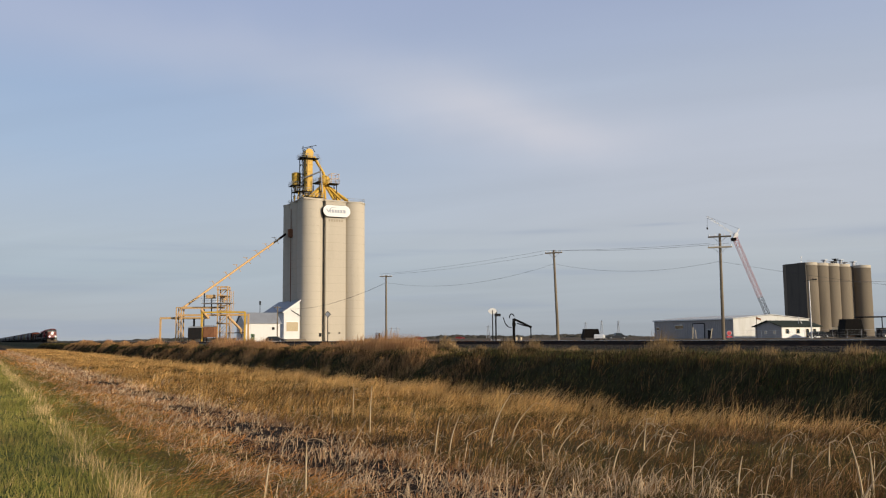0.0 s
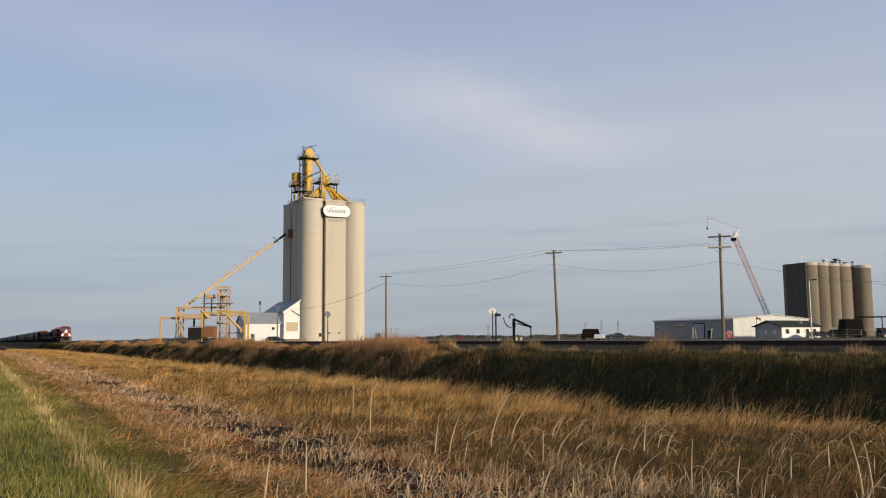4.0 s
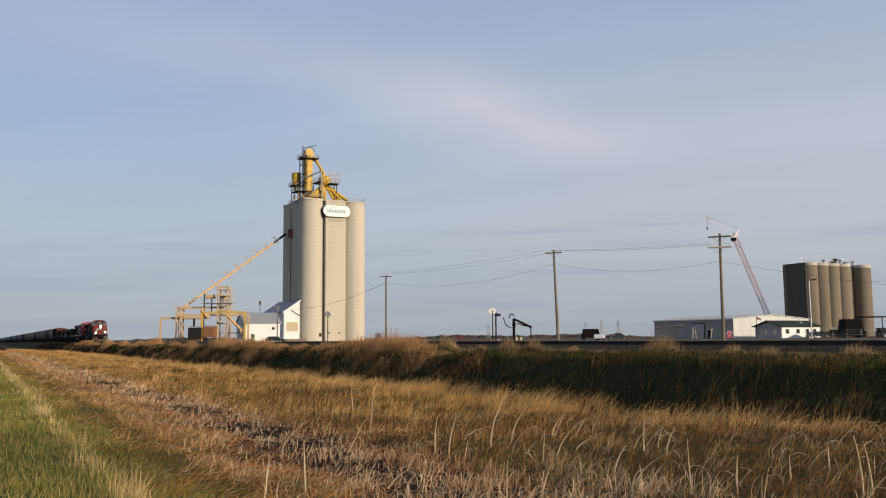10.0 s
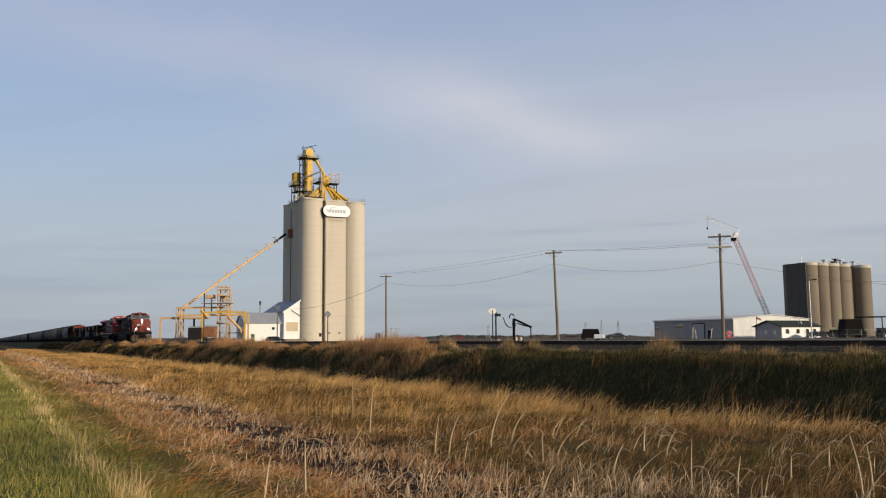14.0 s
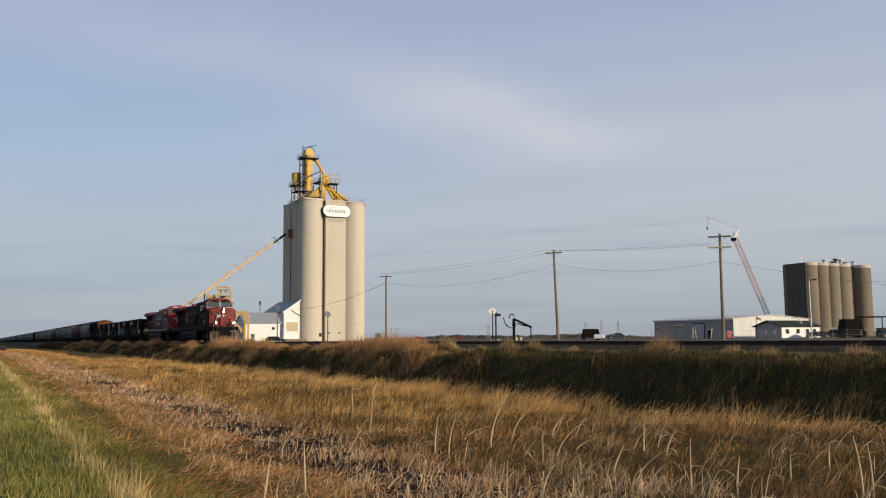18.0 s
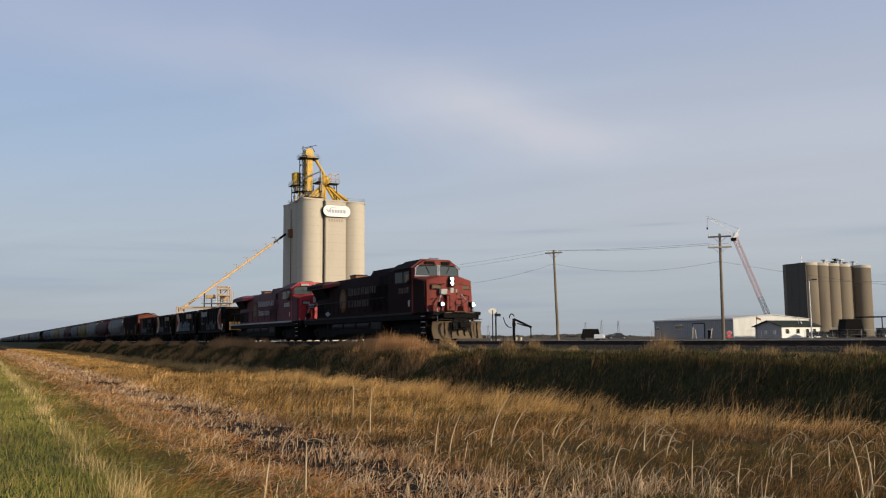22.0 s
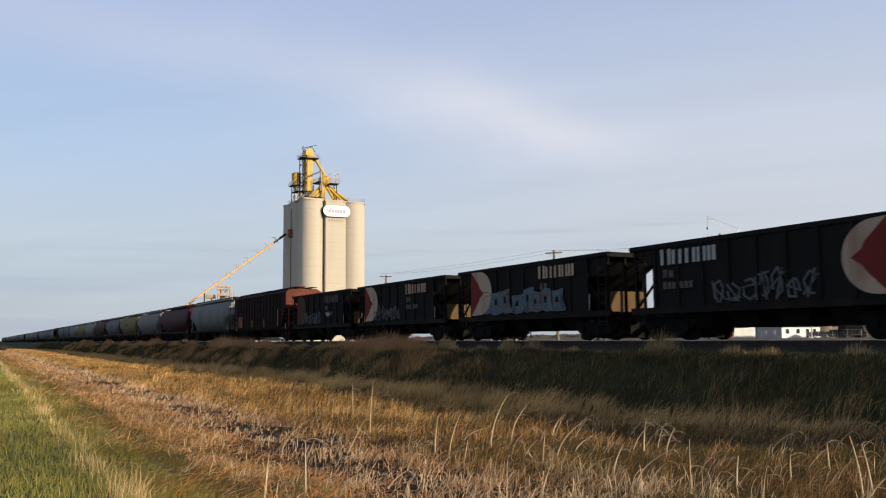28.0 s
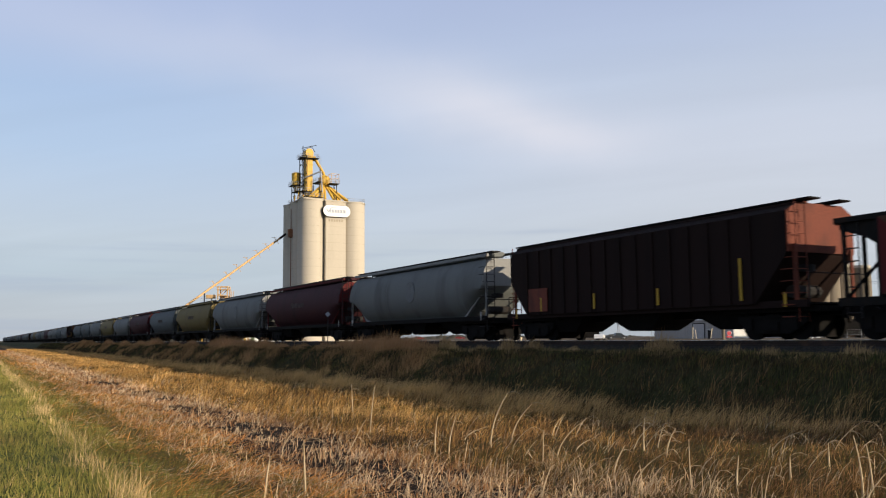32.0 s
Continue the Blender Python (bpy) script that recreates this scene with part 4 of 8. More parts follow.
def driveway_shed():
    """Lean-to on the track side of the elevator; its roof climbs to the silos."""
    t = thing("driveway_shed", spot(76.3, 236.0, -0.5), "white sheeted lean-to driveway shed with a tan roller door", "shed")
    w, d, he, hr = 4.95, 20.0, 8.7, 12.0
    part("front_wall", F().prism([(0, 0), (w, 0), (w, hr - 0.1), (0, he - 0.1)], 0, 0.15, "y"), WHITE_SHEET, t)
    part("track_side_wall", F().box(0, 0.15, 0.15, d, 0, he - 0.1), WHITE_SHEET, t)
    part("back_wall", F().prism([(0, 0), (w, 0), (w, hr - 0.1), (0, he - 0.1)], d, d + 0.15, "y"), WHITE_SHEET, t)
    k = (hr - he) / w
    part("roof", F().prism([(-0.5, he - 0.5 * k), (w, hr), (w, hr + 0.18), (-0.5, he - 0.5 * k + 0.18)], -0.4, d + 0.4, "y"), ROOF_GREY, t, "grey sheeted lean-to roof")
    part("barge_board", F().prism([(-0.5, he - 0.5 * k - 0.3), (w, hr - 0.3), (w, hr + 0.02), (-0.5, he - 0.5 * k + 0.02)], -0.46, -0.4, "y"), WHITE, t)
    rb = F()
    for x in np.arange(0.4, w, 0.6):
        rb.box(x - 0.03, x + 0.03, -0.03, 0, 5.9, he - 0.1 + k * x - 0.05)
    for y in np.arange(0.8, d, 0.9):
        rb.box(-0.03, 0, y - 0.04, y + 0.04, 0, he - 0.15)
    part("sheet_ribs", rb, WHITE_SHEET, t)
    dr = part("roller_door", F().box(0.75, 4.25, -0.06, 0.1, 3.0, 5.6), DOOR_TAN, t, "tan roller door")
    for z in np.arange(3.25, 5.5, 0.45):
        part("door_slat", F().box(0.8, 4.2, -0.10, -0.06, z - 0.17, z + 0.17), DOOR_TAN, dr)
    part("door_frame", F().box(0.5, 0.75, -0.1, 0.1, 2.9, 5.85).box(4.25, 4.5, -0.1, 0.1, 2.9, 5.85).box(0.75, 4.25, -0.1, 0.1, 5.6, 5.85), WHITE, t)
    part("loading_ramp", F().prism([(-0.6, 0.0), (w + 1, 0.0), (w + 0.4, 0.8), (0, 0.8)], -3.2, -0.05, "y"), CONCRETE_OLD, t)
    part("wall_bracket", F().bar((w - 2.8, -0.1, 9.0), (w - 0.2, -0.1, 7.4), 0.16), STEEL_DARK, t)


driveway_shed()
office = gable_shed("scale_office", spot(67.0, 229.5, -0.5, 90), 8.4, 9.6, 5.2, 7.9, WHITE_SHEET, ROOF_GREY, "low white sheeted office beside the driveway shed")
od = part("green_door", F().box(-4.26, -4.15, 2.2, 3.2, 0.1, 2.2), DOOR_GREEN, office, "small dark green door")
part("door_window", F().box(-4.28, -4.25, 2.45, 2.95, 1.4, 1.9), GLASS, od)
part("wall_lamp", F().box(-4.4, -4.2, -3.2, -2.6, 3.3, 4.0), STEEL_DARK, office)
part("vent_pipe", F().rod((0.6, -0.6, 7.0), (0.6, -0.6, 10.2), 0.09, n=6).rod((0.6, -0.6, 10.2), (0.6, -0.6, 11.2), 0.25, n=8), STEEL_DARK, office)


# ---- power poles and wires ----
def power_pole(m, h, arms, label):
    t = thing("power_pole", m, label, "power pole", "poles along the line")
    part("shaft", F().rod((0, 0, -0.3), (0, 0, h), 0.17, 0.11, n=10), WOOD_POLE, t)
    for z, w, pale in arms:
        arm = part("crossarm", F().box(-w / 2, w / 2, -0.17, -0.05, z - 0.07, z + 0.07, 0.01), CREAM if pale else WOOD_POLE, t)
        part("arm_brace", F().bar((-w * 0.3, -0.12, z - 0.05), (0, -0.15, z - 0.6), 0.04).bar((w * 0.3, -0.12, z - 0.05), (0, -0.15, z - 0.6), 0.04), GALV, arm)
        for x in (-w * 0.46, -w * 0.2, w * 0.2, w * 0.46):
            part("insulator", F().rod((x, -0.11, z + 0.07), (x, -0.11, z + 0.16), 0.03, n=6).rod((x, -0.11, z + 0.14), (x, -0.11, z + 0.24), 0.06, 0.035, n=8), WHITE, arm)
    return t


power_pole(pose(26.1, 80, -0.55, 0, 0.3, -24), 10.3, [(10.0, 2.1, 0), (9.0, 2.2, 1)], "weathered wooden power pole with two crossarms")
power_pole(pose(12.55, 94, -0.55, 0, -1.6, -14), 10.3, [(10.0, 1.9, 0)], "weathered wooden power pole leaning, with one crossarm")
power_pole(pose(-8.6, 128, -0.55, 0, 0, -10), 10.2, [(10.0, 1.9, 0)], "distant wooden power pole with one crossarm")
power_pole(pose(-41.2, 212, -0.55), 9.0, [(8.6, 1.8, 0)], "wooden service pole in front of the white shed")


def wire(a, b, sag, r=0.0115):
    f = F()
    pts = []
    for i in range(17):
        q = i / 16
        p = Vector(a).lerp(Vector(b), q)
        p.z -= sag * 4 * q * (1 - q)
        pts.append(p)
    f.rail_line(pts, r, n=4)
    return tagged(part("overhead_wire", f, WIRE), "thin sagging overhead power wire between poles", "overhead wire", "overhead wires")


A, B, C = Vector((26.1, 80, 0)), Vector((12.4, 94, 0)), Vector((-8.65, 128, 0))
for off, z0, z1, z2, sg in (((-0.9, 0), 8.85, 9.70, 9.8, 0.15), ((0.9, 0), 8.85, 9.70, 9.8, 0.25), ((0, -0.2), 7.15, 8.2, 8.55, 0.9)):
    o = Vector((*off, 0))
    wire(A + o + Vector((0.06, 0, z0)), B + o + Vector((-0.1, 0, z1)), sg)
    wire(B + o + Vector((-0.1, 0, z1)), C + o + Vector((0, 0, z2)), sg * 1.5)
wire((25.9, 80, 7.15), (52, 62, 2.3), 0.7)
wire((-8.65, 128, 8.5), (-41.2, 212, 8.0), 1.6, 0.025)
wire((64.6, 150, 9.6), (140, 150, 9.6), 0.4, 0.03)


# ---- switch target, derail stand and loading arm beside the track ----
def switch_stand():
    t = thing("switch_stand", pose(3.15, 55, -0.55), "switch stand with a white round target on a thin steel mast", "switch stand")
    part("mast", F().rod((0, 0, 0), (0, 0, 2.45), 0.035, n=8), STEEL_DARK, t)
    part("target", F().prism([(0.26 * math.cos(i * math.pi / 10) * (1.15 if i % 10 == 0 else 1), 2.4 + 0.2 * math.sin(i * math.pi / 10)) for i in range(20)], -0.02, 0.02, "y"), WHITE, t, "white oval target")
    part("base", F().box(-0.3, 0.3, -0.25, 0.25, 0, 0.35, 0.03), STEEL_DARK, t)


def signal_mast():
    t = thing("signal_mast", pose(3.45, 56.5, -0.55), "dark steel mast with a small lamp bracket", "mast")
    part("mast", F().rod((0, 0, 0), (0, 0, 2.4), 0.05, n=8), STEEL_DARK, t)
    part("lamp_head", F().box(-0.08, 0.32, -0.08, 0.08, 2.1, 2.28, 0.02).rod((0, 0, 2.3), (0, 0, 2.5), 0.1, n=8), STEEL_DARK, t)
    part("equipment_frame", F().bar((0.05, 0, 0.75), (0.5, 0, 0.75), 0.06).bar((0.5, 0, 0), (0.5, 0, 0.75), 0.06), STEEL_DARK, t)
    part("cabinet", F().box(-0.35, 0.3, 0.1, 0.5, 0, 0.6, 0.03), BLUE_SHEET, t)


def loading_arm():
    t = thing("fuel_loader", pose(4.55, 55.5, -0.55), "black steel swing fuel loader with a hanging hose", "fuel loader")
    part("column", F().rod((0, 0, 0), (0, 0, 1.9), 0.09, n=10).bar((-0.1, 0, 1.55), (0.12, 0, 1.55), 0.2), BLACK_STEEL, t)
    part("loop_pipe", F().rail_line([(-0.12 + 0.16 * math.cos(q * 0.35 + 0.4), 0, 1.95 + 0.28 * math.sin(q * 0.35 + 0.4)) for q in range(9)], 0.035), BLACK_STEEL, t)
    part("boom", F().rod((0, 0, 1.9), (1.15, 0, 1.35), 0.07, n=8).rod((0.2, 0, 1.62), (0.9, 0, 1.4), 0.035, n=6), BLACK_STEEL, t)
    part("drop_pipe", F().rod((1.1, 0, 1.4), (1.1, 0, 0.65), 0.035, n=6), BLACK_STEEL, t)
    hose = [(-0.15, 0, 1.35), (-0.35, 0, 1.38), (-0.55, 0, 1.6), (-0.68, 0, 2.0)]
    part("hose", F().rail_line(hose, 0.03), RUBBER, t)
    part("white_bollard", F().rod((0.12, -0.3, 0), (0.12, -0.3, 0.75), 0.07, n=8), CREAM, t)
    part("white_bollard", F().rod((0.42, -0.3, 0), (0.42, -0.3, 0.72), 0.07, n=8), CREAM, t)


switch_stand()
signal_mast()
loading_arm()


def marker(x, y, h, w, label):
    t = thing("track_marker", pose(x, y, -0.5), label, "marker sign")
    part("post", F().rod((0, 0, 0), (0, 0, h - 0.3), 0.05, n=6), STEEL_DARK, t)
    part("plate", F().box(-w / 2, w / 2, -0.03, 0.03, h - 0.9, h), WHITE, t)
    part("side_plate", F().box(w / 2 + 0.01, w, -0.04, 0.04, h - 0.9, h), BLACK_STEEL, t)


def diamond_sign(m):
    t = thing("trackside_sign", m, "small grey diamond sign on a thin steel post beside the track", "sign")
    part("post", F().rod((0, 0, -0.2), (0, 0, 2.3), 0.03, n=8), STEEL_DARK, t)
    for k, (r, m_, y) in enumerate(((0.22, STEEL_DARK, -0.03), (0.17, ROOF_GREY, -0.045))):
        part("plate" if k == 0 else "plate_face", F().prism([(-r, 2.2), (0, 2.2 - r), (r, 2.2), (0, 2.2 + r)], y - 0.015, y + 0.015, "y"), m_, t)


diamond_sign(spot(20.35, 53.6, -0.40, -30))
marker(-10.1, 129, 1.5, 0.55, "white and black trackside marker plate")


# ---- slate-blue workshop and the hut beside it ----
def workshop():
    t = thing("workshop", spot(172.7, 161.15, -0.55, 0), "long slate-grey steel workshop with a white gable end and pale roof", "workshop")
    L, W, he, hr = 27.3, 27.0, 4.75, 5.75
    # long side faces the track (-x), gable faces down the line (-y)
    part("side_wall", F().box(-W / 2, -W / 2 + 0.15, -L / 2, L / 2, 0, he), BLUE_SHEET, t)
    part("side_wall", F().box(W / 2 - 0.15, W / 2, -L / 2, L / 2, 0, he), BLUE_SHEET, t)
    part("gable_wall", F().prism([(-W / 2 + 0.15, 0), (W / 2 - 0.15, 0), (W / 2 - 0.15, he), (0, hr), (-W / 2 + 0.15, he)], -L / 2, -L / 2 + 0.15, "y"), CREAM_SHEET, t, "weathered pale gable wall")
    part("gable_wall", F().prism([(-W / 2 + 0.15, 0), (W / 2 - 0.15, 0), (W / 2 - 0.15, he), (0, hr), (-W / 2 + 0.15, he)], L / 2 - 0.15, L / 2, "y"), WHITE_SHEET, t)
    rb = F()
    for y in np.arange(-L / 2 + 0.5, L / 2, 0.6):
        rb.box(-W / 2 - 0.035, -W / 2, y - 0.04, y + 0.04, 0, he)
    part("sheet_ribs", rb, BLUE_SHEET, t)
    for sd in (-1, 1):
        part("roof_slope", F().prism([(0, hr + 0.15), (sd * (W / 2 + 0.3), he + 0.12), (sd * (W / 2 + 0.3), he), (0, hr)], -L / 2 - 0.3, L / 2 + 0.3, "y"), CREAM_SHEET, t, "pale sheeted roof")
    part("eaves_trim", F().box(-W / 2 - 0.36, -W / 2 - 0.3, -L / 2 - 0.3, L / 2 + 0.3, he - 0.18, he + 0.12), WHITE, t)
    dd = part("overhead_door", F().box(-W / 2 - 0.1, -W / 2 + 0.05, -4.3, -0.6, 0.05, 3.7), mat("door_slate", (0.36, 0.36, 0.37), 0.5), t, "pale slate roller door")
    part("door_frame", F().box(-W / 2 - 0.13, -W / 2 - 0.02, -4.5, -4.3, 0, 3.9).box(-W / 2 - 0.13, -W / 2 - 0.02, -0.6, -0.4, 0, 3.9).box(-W / 2 - 0.13, -W / 2 - 0.02, -4.5, -0.4, 3.7, 3.9), STEEL_DARK, dd)
    for y, z, w, h in ((4.4, 3.0, 2.8, 0.9), (12.3, 2.6, 0.9, 0.8), (-6.0, 1.1, 1.0, 2.1)):
        wi = part("window" if h < 2 else "side_door", F().box(-W / 2 - 0.08, -W / 2 + 0.05, y - w / 2, y + w / 2, z - h / 2, z + h / 2), GLASS if h < 2 else STEEL_DARK, t)
        part("window_frame", F().box(-W / 2 - 0.1, -W / 2 - 0.03, y - w / 2 - 0.1, y + w / 2 + 0.1, z + h / 2, z + h / 2 + 0.1)
             .box(-W / 2 - 0.1, -W / 2 - 0.03, y - w / 2 - 0.1, y + w / 2 + 0.1, z - h / 2 - 0.1, z - h / 2), WHITE, wi)
    return t


workshop()


def site_office():
    """A low office: its gable end faces the track, its long white wall faces down the line."""
    t = thing("site_office", spot(158.6, 133.0, -0.55), "low site office with grey gable, white wall and dark roof", "office")
    Lx, Wy, he, hr = 13.0, 7.4, 2.75, 3.95
    part("gable_wall", F().prism([(0, 0), (Wy, 0), (Wy, he), (Wy / 2, hr - 0.1), (0, he)], 0, 0.15, "x"), BLUE_SHEET, t, "grey gable wall")
    part("gable_wall", F().prism([(0, 0), (Wy, 0), (Wy, he), (Wy / 2, hr - 0.1), (0, he)], Lx - 0.15, Lx, "x"), BLUE_SHEET, t)
    part("side_wall", F().box(0.15, Lx - 0.15, 0, 0.15, 0, he), WHITE, t, "white side wall")
    part("side_wall", F().box(0.15, Lx - 0.15, Wy - 0.15, Wy, 0, he), WHITE, t)
    k = (hr - he) / (Wy / 2)
    for sd in (-1, 1):
        part("roof_slope", F().prism([(Wy / 2, hr), (Wy / 2 + sd * (Wy / 2 + 0.5), he - 0.5 * k), (Wy / 2 + sd * (Wy / 2 + 0.5), he - 0.5 * k + 0.14), (Wy / 2, hr + 0.14)], -0.6, Lx + 0.4, "x"), ROOF_GREEN, t, "dark green shingled roof")
    for y in (1.9, 4.4):
        w = part("window", F().box(-0.06, 0.05, y - 0.38, y + 0.38, 0.95, 1.75), WHITE, t, "small white-framed window")
        part("blind", F().box(-0.08, -0.06, y - 0.3, y + 0.3, 1.02, 1.68), CREAM, w)
    for x, z0 in ((1.9, 1.05), (5.4, 1.05), (8.6, 0.15), (11.0, 1.05)):
        w = part("window" if z0 > 0.5 else "door", F().box(x - 0.5, x + 0.5, -0.05, 0.05, z0, 2.05), GLASS, t)
        part("window_frame", F().box(x - 0.6, x + 0.6, -0.08, 0.0, 2.05, 2.15).box(x - 0.6, x - 0.5, -0.08, 0.0, z0, 2.05).box(x + 0.5, x + 0.6, -0.08, 0.0, z0, 2.05), CREAM, w)
    part("roof_ladder", F().bar((7.2, 1.2, 3.2), (7.6, 1.4, 5.0), 0.08).bar((8.4, 1.2, 3.2), (7.6, 1.4, 5.0), 0.08), GALV, t)


site_office()


# ---- older silo block ----
def silo_block():
    t = thing("silo_block", spot(286.6, 218.3, -0.5), "block of old brown concrete silos, one side in shade", "silo block")
    H, d, r = 27.4, 6.2, 3.6
    for i in range(5):
        for j in range(3):
            x, y = -14.5 + i * d + (6.3 if i == 4 else 0), (j - 1) * 3.2
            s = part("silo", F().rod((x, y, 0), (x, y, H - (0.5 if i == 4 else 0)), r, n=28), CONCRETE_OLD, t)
            if j == 0:
                part("rim", F().rod((x, y, H - 0.9), (x, y, H + 0.1), r + 0.06, n=28), CONCRETE, s, "pale concrete rim")
    # this wall alone takes the darkened concrete, for its shaded side
    part("side_wall", F().box(-14.5 - r - 0.05, -14.5 - r + 0.3, -5.4, 3.4, 0, H), CONCRETE_SHADED, t, "side wall with shade in its concrete colour")
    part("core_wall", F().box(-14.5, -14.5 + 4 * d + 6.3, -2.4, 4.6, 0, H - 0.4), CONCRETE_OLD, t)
    for i, (x, h) in enumerate(((-3, 1.6), (1.5, 1.2), (6.4, 1.9), (8.6, 1.1), (14, 1.5), (3.4, 2.2))):
        part("roof_vent", F().rod((x, -2, H), (x, -2, H + h), 0.6, n=10).box(x - 0.9, x + 0.9, -2.9, -1.1, H + h, H + h + 0.25), STEEL_DARK if i % 2 else GALV, t)
    part("roof_mast", F().rod((-11, 2, H), (-11, 2, H + 3.2), 0.08, n=6).box(-11.3, -10.7, 1.9, 2.1, H + 2.6, H + 3.1), GALV, t)
    rl = F()
    for z in (0.5, 1.0):
        rl.rod((-2 * d - 3, -4, H + z), (2 * d + 3, -4, H + z), 0.05, n=5)
    for i in range(15):
        x = -2 * d - 3 + i * (4 * d + 6) / 14
        rl.rod((x, -4, H), (x, -4, H + 1), 0.05, n=5)
    part("guard_rail", rl, GALV, t)


silo_block()


# ---- lattice crane behind the yard ----
def lattice(f, a, b, w, n, thick=0.16):
    a, b = Vector(a), Vector(b)
    d = (b - a).normalized()
    e = Vector((0, 1, 0))
    g = d.cross(e).normalized()
    cs = [(e * i + g * j) * w / 2 for i, j in ((-1, -1), (1, -1), (1, 1), (-1, 1))]
    for c in cs:
        f.bar(a + c, b + c, thick)
    for k in range(n):
        p, q = a.lerp(b, k / n), a.lerp(b, (k + 1) / n)
        for i in range(4):
            f.bar(p + cs[i], q + cs[(i + 1) % 4], thick * 0.55)
            f.bar(q + cs[i], q + cs[(i + 1) % 4], thick * 0.55)
    return f


def crane():
    t = thing("crawler_crane", pose(149, 390, -0.5), "red and white lattice boom crawler crane standing behind the silos", "crane")
    part("main_boom", lattice(F(), (-4.2, 0, 17.875), (-14.6, 0, 45.5), 1.8, 18, 0.14), CRANE_RED, t, "faded red lattice boom")
    part("boom_foot", lattice(F(), (1.4, 0, 3.0), (-4.2, 0, 17.875), 1.8, 10, 0.14), STEEL_DARK, t, "dark grey foot section of the boom")
    part("jib", lattice(F(), (-14.4, 0, 46.8), (-27.0, 0, 55.4), 0.6, 14, 0.05), WHITE, t, "slim white lattice jib")
    part("jib_mast", F().bar((-14.6, 0, 45.5), (-12.4, 0, 49.6), 0.5).bar((-15.4, 0, 44.2), (-13.6, 0, 47.4), 1.6), WHITE, t)
    part("boom_head", F().box(-16.2, -14.2, -1, 1, 44.0, 45.4, 0.1), BLACK_STEEL, t)
    part("cable", F().rod((-12.4, 0, 49.6), (-27, 0, 55.4), 0.05, n=4).rod((-26.9, 0, 55), (-27.1, 0, 50.4), 0.07, n=4), WIRE, t)
    part("hook_block", F().rod((-27.1, 0, 50.4), (-27.1, 0, 49.4), 0.35, n=8), STEEL_DARK, t)
    part("gantry_mast", F().bar((1.5, 0, 3.0), (7.0, 0, 9.0), 0.4).bar((5, 0, 3), (7, 0, 9), 0.3), BLACK_STEEL, t)
    part("house", F().box(-1.5, 6.5, -1.7, 1.7, 1.2, 3.6, 0.15), CRANE_RED, t)
    for y in (-2.4, 2.4):
        part("crawler_track", F().box(-3.6, 4.6, y - 0.5, y + 0.5, 0, 1.2, 0.3), BLACK_STEEL, t)


crane()


def lamp_post(m, h, label):
    t = thing("yard_lamp_post", m, label, "lamp post")
    part("pole", F().rod((0, 0, 0), (0, 0, h), 0.13, 0.08, n=8), GALV, t)
    part("lamp_arm", F().bar((-0.7, 0, h - 0.1), (0.9, 0, h + 0.25), 0.12), STEEL_DARK, t)
    part("lamp_head", F().box(0.6, 1.4, -0.2, 0.2, h + 0.1, h + 0.35, 0.05), STEEL_DARK, t)


lamp_post(pose(64.4, 150, -0.55), 10.2, "tall grey yard lamp post with an arm")


# ---- yard vehicles and clutter ----
def yard_car(m, paint, label, tall=1.45, length=4.5, pickup=False):
    t = thing("parked_car", m, label, "car", "vehicles parked in the yard")
    hl = length / 2
    prof = [(-hl, 0.35), (hl, 0.35), (hl, 0.8), (hl - 0.9, 0.95), (hl - 1.7, tall), (-hl + (2.3 if pickup else 0.7), tall), (-hl + (2.0 if pickup else 0.25), 0.95), (-hl, 0.9)]
    part("body", F().prism(prof, -0.88, 0.88, "y"), paint, t)
    part("side_window", F().prism([(hl - 1.15, 0.98), (hl - 1.75, tall - 0.08), (-hl + (2.4 if pickup else 0.85), tall - 0.08), (-hl + (2.2 if pickup else 0.5), 0.98)], -0.885, 0.885, "y"), GLASS, t)
    for x in (-hl + 0.85, hl - 0.85):
        for y in (-0.8, 0.8):
            w = part("wheel", F().rod((x, y - 0.1, 0.33), (x, y + 0.1, 0.33), 0.33, n=14), RUBBER, t)
            part("rim", F().rod((x, y - 0.11, 0.33), (x, y + 0.11, 0.33), 0.19, n=10), GALV, w)
    return t


yard_car(pose(31.3, 172, -0.5, 0, 0, 74), CAR_WHITE, "low white car parked in the yard", 1.15)
yard_car(pose(44.4, 220, -0.5, 0, 0, 5), CAR_DARK, "dark pickup parked far back in the yard", 1.6, 5.2, True)
yard_car(pose(-11.0, 380, -0.5, 0, 0, 5), CAR_RED, "red car parked beside the far road", 1.45)
yard_car(pose(8.0, 420, -0.5, 0, 0, -8), CAR_RED, "dark red car parked far off", 1.45)
yard_car(pose(-40.5, 206, -0.5, 0, 0, 0), CAR_DARK, "dark car parked by the driveway shed", 1.4)
yard_car(pose(98.5, 190, -0.5, 0, 0, 12), CAR_WHITE, "white pickup parked at the end of the yard", 1.7, 5.3, True)
yard_car(pose(81.5, 186, -0.5, 0, 0, 0), CAR_DARK, "dark car parked beside the site office", 1.4, 4.4)
yard_car(pose(92.4, 178, -0.5, 0, 0, 20), CAR_DARK, "dark pickup parked in the yard", 1.7, 5.3, True)


